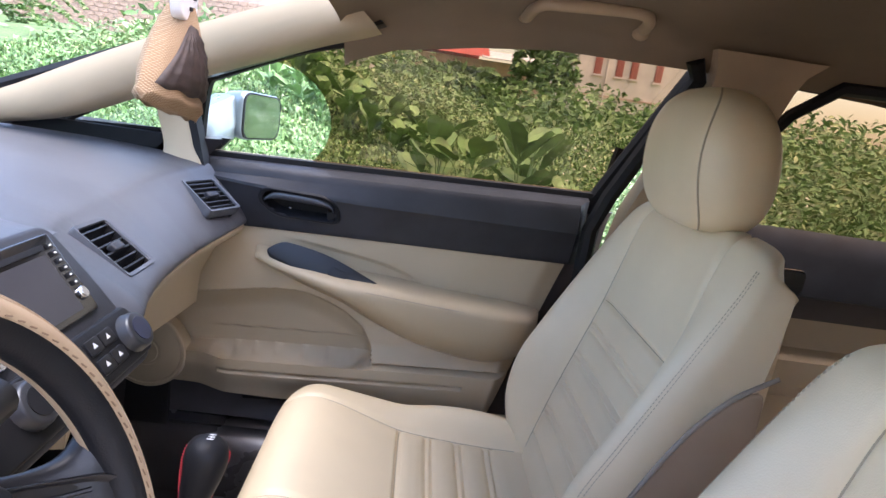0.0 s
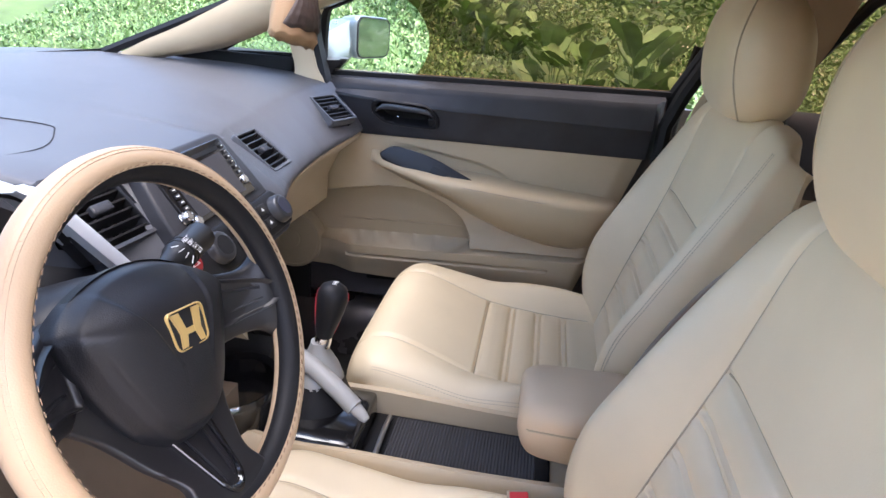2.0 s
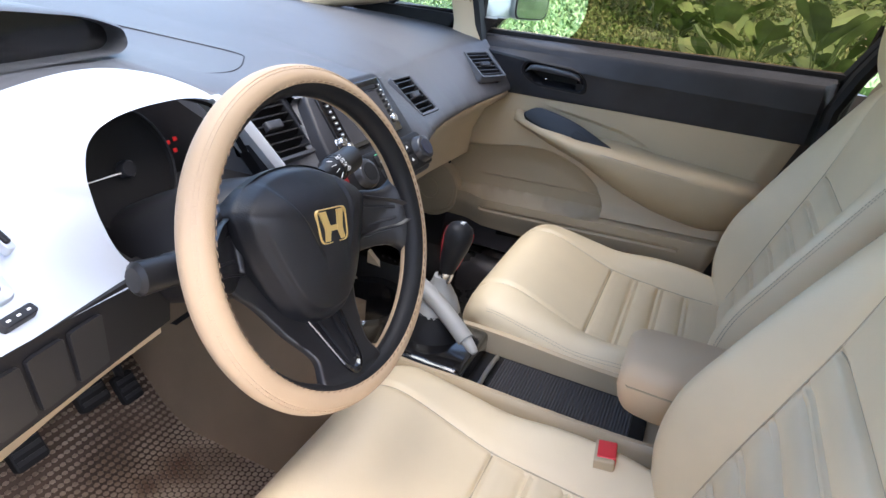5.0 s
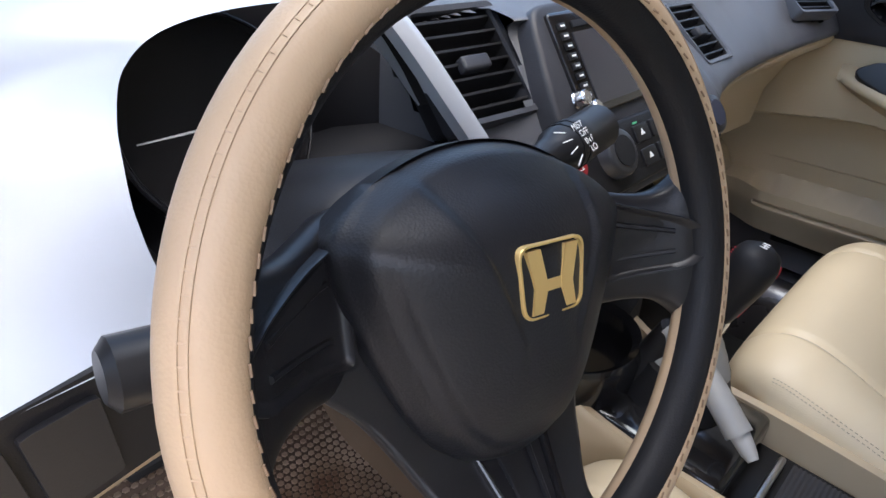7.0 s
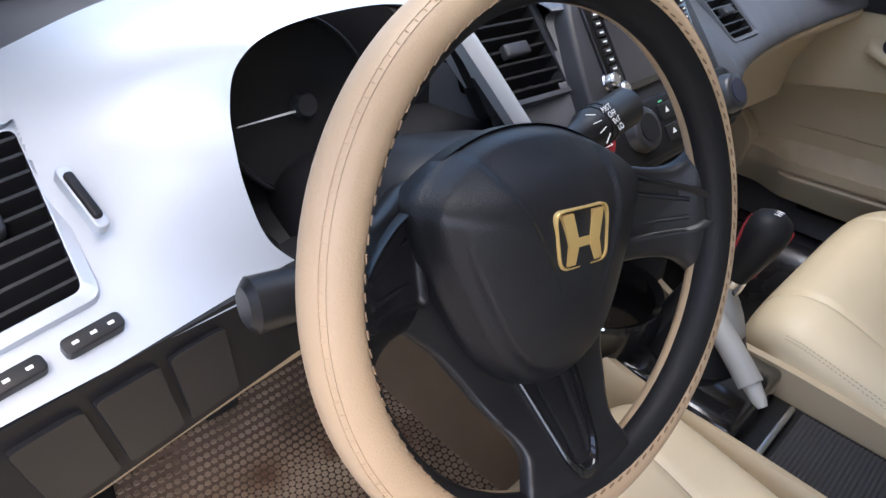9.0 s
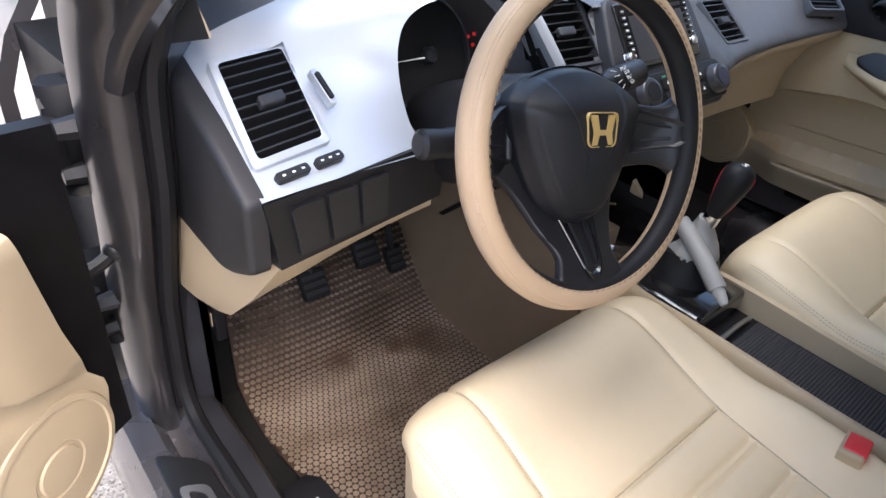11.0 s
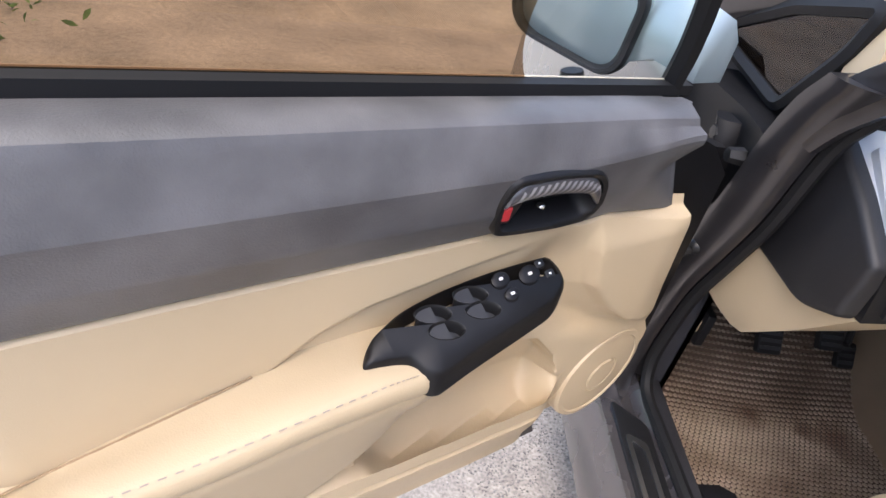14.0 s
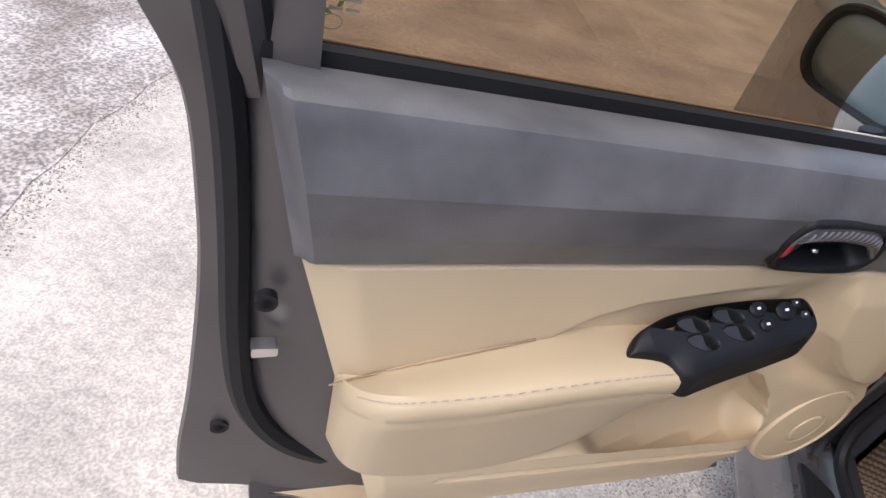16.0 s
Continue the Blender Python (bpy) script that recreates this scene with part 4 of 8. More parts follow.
# the slider and the two long buttons
bm = bmesh.new()
SL = frame_from((-.600, .2030, .9215), (1, .2, -.02), (.10, .80, .60))
prism(bm, rounded([(-.0045, -.023), (.0045, -.023), (.0045, .023), (-.0045, .023)], .0045), lambda a, b, c: SL @ Vector((a, b, c)), -.006, .004, .001)
sl = part("vent_wheel", bm, SILVER, silver, "thumb wheel for the vent")
bm = bmesh.new()
prism(bm, rounded([(-.003, -.017), (.003, -.017), (.003, .017), (-.003, .017)], .003), lambda a, b, c: SL @ Vector((a, b, c)), .0, .0075, .0015)
part("wheel", bm, BLACK, sl)
LB = frame_from((-.655, .140, .8665), (1, .17, .02), (0, .86, .5))
for a0, a1 in ((-.040, .0), (.010, .045)):
    bm = bmesh.new()
    prism(bm, rounded([(a0, -.005), (a1, -.005), (a1, .006), (a0, .006)], .004), lambda a, b, c: LB @ Vector((a, b, c)), -.008, .004, .001)
    b1 = part("long_button", bm, SATIN, silver, "black oval button")
    bm = bmesh.new()
    for q in (.2, .5, .8):
        xq = a0 + (a1 - a0) * q
        prism(bm, [(xq - .0018, -.0006), (xq + .0018, -.0006), (xq + .0018, .0014), (xq - .0018, .0014)], lambda a, b, c: LB @ Vector((a, b, c)), .004, .0043)
    part("print", bm, WHITE, b1)

# gauge cave behind the opening
gauge = thing("instrument_cluster", "black round rev counter under the silver hood", "gauge")
bm = bmesh.new()
loft(bm, [[(x, y + .012, z) for x, y, z in inn], [(x * .97 - .011, .32 - .09 * sm(-.40, -.30, x), .90 + (z - .90) * .92) for x, y, z in inn]], closed=False, caps=False)
sheet(bm, lambda a, b: (-.49 + .30 * a, .318 + .004 * b - .05 * sm(.70, 1, a), .80 + (.19 - .08 * sm(.6, 1, a)) * b), 12, 4, .004)
part("cave", bm, BLACK, gauge)
low_edge = spline([(-.486, .172, .838), (-.43, .186, .846), (-.34, .196, .852), (-.26, .186, .858), (-.203, .168, .864)], 6)
bm = bmesh.new()
loft(bm, [[(x, y, z - .050), (x, y - .004, z), (x, y + .002, z + .004), (x, y + .13, z + .004), (x, y + .13, z - .05)] for x, y, z in low_edge])
part("lower_cover", bm, BLACK, gauge)
bm = bmesh.new()
tube(bm, [(x, y - .003, z + .003) for x, y, z in low_edge], .0035, 8)
part("lower_rim", bm, CHARCOAL, gauge, "dark grey lower rim")
GM = frame_from((-.405, .268, .912), (1, .05, 0), (0, .35, .93))
bm = bmesh.new()
loft(bm, [[GM @ Vector((r * math.cos(math.pi * i / 32), r * math.sin(math.pi * i / 32), c)) for i in range(64)] for r, c in ((.078, -.01), (.078, .004), (.074, .006), (.072, .001))])
dial = part("dial", bm, SATIN, gauge)
bm = bmesh.new()
tube(bm, [GM @ Vector((.076 * math.cos(math.pi * i / 32), .076 * math.sin(math.pi * i / 32), .006)) for i in range(64)], .0010, 6, closed=True)
part("dial_ring", bm, CHARCOAL, gauge, "thin grey ring")
bm = bmesh.new()
tube(bm, [GM @ Vector((-.012, -.002, .012)), GM @ Vector((-.066, -.001, .012))], [.0012, .0006], 5)
part("needle", bm, WHITE, dial, "white needle")
bm = bmesh.new()
loft(bm, [[GM @ Vector((r * math.cos(math.pi * i / 12), r * math.sin(math.pi * i / 12), c)) for i in range(24)] for r, c in ((.011, .004), (.011, .012), (.009, .015))])
part("hub", bm, CHARCOAL, dial)
LAMP = bpy.data.materials.new("red_warning_light")
LAMP.use_nodes = True
LAMP.node_tree.nodes["Principled BSDF"].inputs["Base Color"].default_value = (.3, .01, .01, 1)
LAMP.node_tree.nodes["Principled BSDF"].inputs["Emission Color"].default_value = (1, .03, .03, 1)
LAMP.node_tree.nodes["Principled BSDF"].inputs["Emission Strength"].default_value = 0.05
bm = bmesh.new()
for a, b in ((.076, .012), (.089, .014), (.083, .000)):
    prism(bm, [(a, b), (a + .005, b), (a + .005, b + .005), (a, b + .005)], lambda p, q, c: GM @ Vector((p, q, c)), .004, .006)
part("warning_lamp", bm, LAMP, gauge, "lit red warning symbols")

# shelf with the upper display hood
up = thing("upper_display_hood", "long dark hood with a black display recess on the dash top", "instrument panel")
DH = [(-.60, .985), (-.30, .994), (-.215, .997), (-.200, 1.008), (-.205, 1.030), (-.26, 1.050), (-.42, 1.068), (-.60, 1.060)]
dho = rounded(DH, [.01, .02, .012, .008, .012, .04, .06, .02], 4)
bm = bmesh.new()
rings = []
for y, k, dz in ((.515, .985, .0), (.500, .99, 0), (.478, 1.0, 0), (.470, 1.02, .0), (.476, 1.06, .002), (.60, 1.07, .0), (.75, 1.0, -.02), (.90, .9, -.05)):
    rings.append([(-.40 + (x + .40) * (1 + (k - 1) * .4), y, max(.975, 1.02 + (z - 1.02) * k + dz)) for x, z in dho])
loft(bm, rings, caps=False)
part("hood", bm, DASHTOP, up)
bm = bmesh.new()
loft(bm, [[(x, .513, z) for x, z in dho], [(x, .509, z) for x, z in dho]])
part("display", bm, PIANO, up, "black recessed display")


def dash_z(x, y):
    """Height of the dash top."""
    r = [lerp_table([(row[0], row[i]) for row in DASH], x)[0] for i in range(7, 15)]
    return float(np.interp(y, r[0::2], r[1::2]))


bm = bmesh.new()
lid = spline([(-.056, .684), (-.028, .541), (-.014, .426), (-.040, .388), (-.117, .345), (-.2, .362), (-.317, .386), (-.452, .385), (-.52, .375)], 6)
tube(bm, [(x, y, dash_z(x, y) + .0006) for x, y in lid], .0013, 5)
part("seam", bm, RUBBER, up, "dark seam round the flush lid")

# black strip under the silver panel with three blank switch covers
def strip_pt(a, b, c):
    """a along the strip, b from its lower to its upper edge, c out."""
    lo, hi = Vector((-.704, .117, .769)).lerp(Vector((-.455, .158, .766)), a), Vector((-.719, .115, .853)).lerp(Vector((-.45, .156, .848)), a)
    p = lo.lerp(hi, b)
    return p + Vector((.15, -.98, .08)).normalized() * c


bm = bmesh.new()
sheet(bm, lambda a, b: strip_pt(a, b, 0), 6, 3, .03)
sp = part("switch_strip", bm, BLACK, silver, "black strip with blank switch covers")
for i in range(3):
    bm = bmesh.new()
    a0 = .10 + i * .175
    prism(bm, rounded([(a0, .12), (a0 + .150, .12), (a0 + .150, .84), (a0, .84)], .03, 3), strip_pt, -.004, .005, .0012)
    part("blank_cover", bm, SPOKE, sp)

ENDCAP = material("dark_end_cap", (0.014, 0.014, 0.016), 0.5, grain=.4, grain_size=800)
# dark end cap of the dash towards the driver's door
bm = bmesh.new()
prism(bm, rounded([(.119, .771), (.117, .855), (.20, .905), (.298, .949), (.37, .955), (.40, .86), (.355, .735), (.190, .733)], [.012, .01, .02, .01, .02, .03, .02, .03]), lambda a, b, c: (c, a, b), -.714, -.739, .010)
part("end_cap", bm, ENDCAP, dash, "dark grey end cap", sharp=45)
# beige knee panel under it
bm = bmesh.new()
rings = []
for x, y0, z0, y1, z1 in ((-.738, .345, .735, .372, .60), (-.728, .26, .733, .345, .590), (-.712, .190, .735, .315, .580), (-.703, .124, .766, .295, .582), (-.65, .128, .766, .235, .655), (-.60, .136, .765, .195, .712), (-.54, .147, .765, .175, .742), (-.470, .158, .765, .165, .757)):
    rings.append([(x, y0, z0), (x, y0 * .5 + y1 * .5 - .004, z0 * .5 + z1 * .5 - .004), (x, y1 - .006, z1 + .004), (x, y1, z1), (x, y1 + .014, z1 + .006), (x, y1 + .06, z1 + .05), (x, max(.30, y0 + .04), .75), (x, y0 + .03, z0 + .004)])
loft(bm, rings)
part("knee_panel", bm, BEIGE, dash, "beige lower knee panel", sharp=45)
bm = bmesh.new()
sheet(bm, lambda a, b: (-.72 + .50 * a, .30 + .30 * b, .70 - .10 * b + .08 * a), 4, 4, .01)
part("under_panel", bm, BLACK, dash)

# ---- steering wheel ----
wheel = thing("steering_wheel", "three-spoke black steering wheel in a tan stitched cover", "steering wheel")
# the wheel stands turned a little to the right
WM = frame_from((-.3815, -.0087, .8907), (1, -.0615, 0), (0, .358, .933)) @ pose(0, 0, 0, 0, 0, -9)


def W(a, b, c):
    return WM @ Vector((a, b, c))


R0, r0 = .1715, .0172


def rim_pt(th, ph, k=1.0):
    rr = R0 + r0 * k * math.cos(ph)
    return W(rr * math.cos(th), rr * math.sin(th), r0 * k * math.sin(ph))


c0 = radians(-165)


def cover_end(th):
    """The cover sits further round on the left of the rim than on its right."""
    return radians(112 - 20 * math.cos(th - radians(13)))


bm = bmesh.new()
loft(bm, [[rim_pt(2 * math.pi * i / 128, c0 + (cover_end(2 * math.pi * i / 128) - c0) * j / 18, 1.0 if 0 < j < 18 else .93) for j in range(19)] for i in range(128)], closed=False, wrap=True)
cover = part("rim_cover", bm, TAN, wheel, "tan leatherette rim cover", sharp=60)
bm = bmesh.new()
loft(bm, [[rim_pt(2 * math.pi * i / 128, 2 * math.pi * j / 16, .92) for j in range(16)] for i in range(128)], wrap=True)
part("rim", bm, KNOBLEATHER, wheel, "worn black rim", sharp=60)
bm = bmesh.new()
for i in range(110):
    th = 2 * math.pi * i / 110
    tube(bm, [rim_pt(th, cover_end(th) - .13, 1.006), rim_pt(th + .030, cover_end(th) - .07, 1.006)], .0006, 4)
part("stitching", bm, material("brown_thread", (.24, .16, .10), .7), cover, "slanted thread stitches")
bm = bmesh.new()
for lo, hi in ((radians(40), radians(52)),):
    for ph in (lo, hi):
        tube(bm, [rim_pt(2 * math.pi * i / 160, ph, 1.002) for i in range(160)], .0006, 4, closed=True)
    for i in range(150):
        th = 2 * math.pi * i / 150
        tube(bm, [rim_pt(th, lo, 1.002), rim_pt(th, (lo + hi) / 2, 1.002), rim_pt(th, hi, 1.002)], .0005, 4)
part("embossed_band", bm, TAN, cover, "embossed ladder band")

PADGRAIN = leather("grained_airbag_cover", (0.011, 0.0115, 0.014), 0.42)
PADGRAIN.node_tree.nodes["Principled BSDF"].inputs["Specular IOR Level"].default_value = 0.38
# airbag pad and spokes
PAD_HALF = [(0, .086), (.030, .083), (.056, .075), (.080, .063), (.095, .051), (.100, .040), (.096, .022), (.089, .003), (.079, -.020), (.065, -.050), (.050, -.074), (.030, -.091), (0, -.097)]
PADO = spline(PAD_HALF + [(-a, b) for a, b in PAD_HALF[-2:0:-1]], 8, closed=True)


def pad_pt(k, i):
    """The airbag cover: a dome over its outline, k from the middle to the edge, with two creases beside the badge."""
    a, b = PADO[i % len(PADO)]
    x, y = a * k, .012 + (b - .012) * k
    c = .0145 - .034 * k ** 2.3 - .010 * sm(.90, 1.0, k) - .012 * sm(.03, .09, y)
    line = .030 + .42 * max(-.02, y - .004)
    c -= .0034 * sm(line + .001, line - .0035, abs(x)) * sm(-.045, .015, y) * sm(.085, .06, y)
    # bevelled lower flanks
    c -= .0035 * sm(.80, .84, k) * sm(.04, .0, y)
    return W(x, y, c)


bm = bmesh.new()
NP = len(PADO)
ks = [.04 + .96 * (i / 44) ** .9 for i in range(45)]
vs = loft(bm, [[pad_pt(k, i) for i in range(NP)] for k in ks] + [[W(PADO[i][0] * q, .012 + (PADO[i][1] - .012) * q, c) for i in range(NP)] for q, c in ((1.004, -.038), (.99, -.055))], caps=False)
mid = bm.verts.new(pad_pt(0, 0))
for i in range(NP):
    bm.faces.new((mid, vs[0][i], vs[0][(i + 1) % NP]))
hub = part("airbag_pad", bm, PADGRAIN, wheel, "dark grained airbag cover", sharp=50)
for sx in (-1, 1):
    # side spoke: hub end, waist, and the flare into the rim
    bm = bmesh.new()
    rings = []
    for x, yt, yb, c, d in spline([(.050, .060, -.040, -.052, .030), (.085, .056, -.038, -.048, .030), (.105, .049, -.034, -.038, .028), (.125, .043, -.031, -.024, .026), (.142, .043, -.033, -.010, .024), (.152, .052, -.042, -.001, .022), (.160, .066, -.056, .004, .020), (.167, .078, -.068, .004, .016)], 4):
        m, h = (yt + yb) / 2, (yt - yb) / 2
        rings.append([W(sx * x, m + h * math.copysign(abs(math.cos(q)) ** .55, math.cos(q)), c - d / 2 + d / 2 * math.copysign(abs(math.sin(q)) ** .6, math.sin(q))) for q in [2 * math.pi * i / 28 for i in range(28)]])
    loft(bm, rings)
    spk = part("spoke", bm, SPOKE, wheel, "black side spoke", sharp=60)
    # long drop-shaped inlay with a raised edge and two grooves
    tear = rounded([(.088, .046), (.125, .034), (.152, .024), (.165, .013), (.165, .0), (.152, -.009), (.120, -.013), (.086, -.020)], [.006, .03, .02, .012, .012, .02, .03, .006], 5)

    def inl(x, y, k, c):
        px, py = .124 + (x - .124) * k, .010 + (y - .010) * k
        return W(sx * px, py, float(np.interp(px, [.08, .105, .125, .142, .152, .17], [-.042, -.034, -.020, -.006, .003, .014])) + c)
    bm = bmesh.new()
    loft(bm, [[inl(x, y, k, c) for x, y in tear] for k, c in ((1.0, -.012), (1.0, -.0005), (.97, .0015), (.92, .0012), (.87, -.0030), (.80, -.0045))])
    inlay = part("spoke_inlay", bm, SPOKE, spk, "gloss black inlay", sharp=50)
    for yy in (.0025, .016):
        bm = bmesh.new()
        tube(bm, [inl(.100 + .046 * i / 8, yy + (.010 if yy > .01 else -.004) * (1 - i / 8), 1, -.0035) for i in range(9)], .0018, 6)
        part("rib", bm, SPOKE, inlay)
# lower spoke: a tapered plate from both side spokes down to the rim
def low_pt(a, b, c):
    return W(a, b, c + float(np.interp(b, [-.162, -.145, -.125, -.09, -.05, 0], [.010, .006, -.004, -.026, -.042, -.052])))


bm = bmesh.new()
rows = []
for b, w in spline([(.0, .106), (-.016, .110), (-.030, .106), (-.052, .085), (-.075, .071), (-.096, .060), (-.118, .047), (-.130, .045), (-.146, .052), (-.162, .056)], 5):
    rows.append([low_pt(a, b, c) for a, c in ((-w, -.010), (-w, -.004), (-w + .0015, -.001), (-w + .005, .0), (w - .005, .0), (w - .0015, -.001), (w, -.004), (w, -.010))])
loft(bm, rows)
spk = part("spoke", bm, SPOKE, wheel, "black lower spoke", sharp=60)
bm = bmesh.new()
tri = rounded([(-.030, -.080), (.030, -.080), (.016, -.140), (.006, -.153), (-.006, -.153), (-.016, -.140)], [.004, .004, .02, .006, .006, .02], 4)
loft(bm, [[low_pt(a * k, -.112 + (b + .112) * k, c) for a, b in tri] for k, c in ((1.0, -.004), (1.0, .0035), (.95, .0045), (.86, .004), (.78, -.001), (.6, -.002))])
inlay = part("spoke_inlay", bm, PIANO, spk, "gloss black inlay")
for sx in (-1, 1):
    bm = bmesh.new()
    tube(bm, [low_pt(sx * (.012 - .006 * i / 8), -.088 - .05 * i / 8, .002) for i in range(9)], .0018, 6)
    part("rib", bm, SPOKE, inlay)
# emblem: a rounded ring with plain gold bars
EM = (.0, .015)
EO = rounded([(-.0225, -.0185), (.0225, -.0185), (.0255, .0195), (-.0255, .0195)], .008, 6)
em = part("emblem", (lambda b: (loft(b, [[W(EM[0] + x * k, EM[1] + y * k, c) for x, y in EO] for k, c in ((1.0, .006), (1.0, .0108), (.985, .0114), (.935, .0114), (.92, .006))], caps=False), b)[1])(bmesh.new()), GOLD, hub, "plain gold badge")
for sx in (-1, 1):
    bm = bmesh.new()
    prism(bm, [(EM[0] + sx * .0195, EM[1] + .0165), (EM[0] + sx * .0095, EM[1] + .0165), (EM[0] + sx * .0055, EM[1] + .001), (EM[0] + sx * .0055, EM[1] - .006), (EM[0] + sx * .009, EM[1] - .016), (EM[0] + sx * .0165, EM[1] - .016), (EM[0] + sx * .0145, EM[1] - .003)][::sx], W, .006, .0116)
    part("bar", bm, GOLD, em)
bm = bmesh.new()
prism(bm, [(EM[0] - .0056, EM[1] - .0055), (EM[0] + .0056, EM[1] - .0055), (EM[0] + .0056, EM[1] + .0005), (EM[0] - .0056, EM[1] + .0005)], W, .006, .0114)
part("bar", bm, GOLD, em)

# column shroud and stalks
col = thing("steering_column", "black plastic steering column shroud with two stalks", "steering column")
bm = bmesh.new()
rings = []
for c, w, h, dy in ((-.050, .062, .048, .010), (-.058, .080, .060, .012), (-.075, .092, .066, .014), (-.13, .100, .070, .012), (-.20, .104, .070, .010), (-.26, .100, .066, .006)):
    rings.append([W(w * math.copysign(abs(math.cos(q)) ** .7, math.cos(q)), dy + h * math.copysign(abs(math.sin(q)) ** .7, math.sin(q)), c) for q in [2 * math.pi * i / 36 for i in range(36)]])
loft(bm, rings)
part("shroud", bm, BLACK, col)


def stalk(a, b, fat, name):
    A, B = Vector(a), Vector(b)
    bm = bmesh.new()
    pts = [A.lerp(B, t) for t in (0, .35, .5, .55, .72, .75, .97, 1.0)]
    tube(bm, pts, [fat * q for q in (.6, .62, .8, 1.0, 1.02, .96, 1.0, .7)], 14)
    s = part(name, bm, SATIN, col)
    bm = bmesh.new()
    for t in (.6, .66):
        p = A.lerp(B, t)
        d = (B - A).normalized() * .0015
        tube(bm, [p - d, p + d], fat * 1.05, 14)
    part("grip_ring", bm, BLACK, s)
    return s


stalk(W(-.05, .005, -.065), (-.566, .075, .898), .0165, "light_stalk")
wiper = stalk(W(.040, .052, -.070), (-.178, .086, .912), .0185, "wiper_stalk")


def words(text, size, m, mat, parent, name="lettering"):
    cu = bpy.data.curves.new(name, "FONT")
    cu.body, cu.size, cu.align_x, cu.align_y = text, size, "CENTER", "CENTER"
    ob = bpy.data.objects.new(name, cu)
    me = bpy.data.meshes.new_from_object(ob)
    bpy.data.objects.remove(ob)
    me.materials.append(mat)
    o = new(name, me)
    o.matrix_world = m
    if parent:
        o.parent = parent
    return o


WA, WB = Vector(W(.040, .052, -.070)), Vector((-.178, .086, .912))
wside = (WB - WA).normalized()
wout = (Vector((-.45, -.62, .55)) - wside * Vector((-.45, -.62, .55)).dot(wside)).normalized()
wup = wout.cross(wside)
for i, tx in enumerate(("MIST", "OFF", "INT", "LO")):
    fr = frame_from(WA.lerp(WB, .62) + wout * (.0196 - .0010 * abs(i - 1.2)) + wup * (.0085 - .0064 * i) + wside * (.002 * i), wside, wup)
    words(tx, .0070, fr, WHITE, wiper)
    bm = bmesh.new()
    a = fr @ Vector((-.018, 0, 0))
    tube(bm, [a, fr @ Vector((-.028, .004 - .003 * i, -.001))], .0005, 4)
    part("tick", bm, WHITE, wiper)


# ---- front doors: u from the front edge to the rear, n into the cabin, z up ----
def door_frame(driver):
    if driver:
        o, d, n = Vector((-.953, .227, 0)), Vector((-.834, -.551, 0)) , Vector((.551, -.834, 0))
        tilt, k0, lift = .045, .965, .016
    else:
        o, d, n = Vector((.735, .350, 0)), Vector((0, -1, 0)), Vector((-1, 0, 0))
        tilt, k0, lift = .0, 1.10, .012

    def D(u, k, z):
        p = o + d * u * k0 + n * k
        p.z = z + tilt * (u - .25) + lift
        return p
    return D


def belt(u):
    return .974 + .030 * u


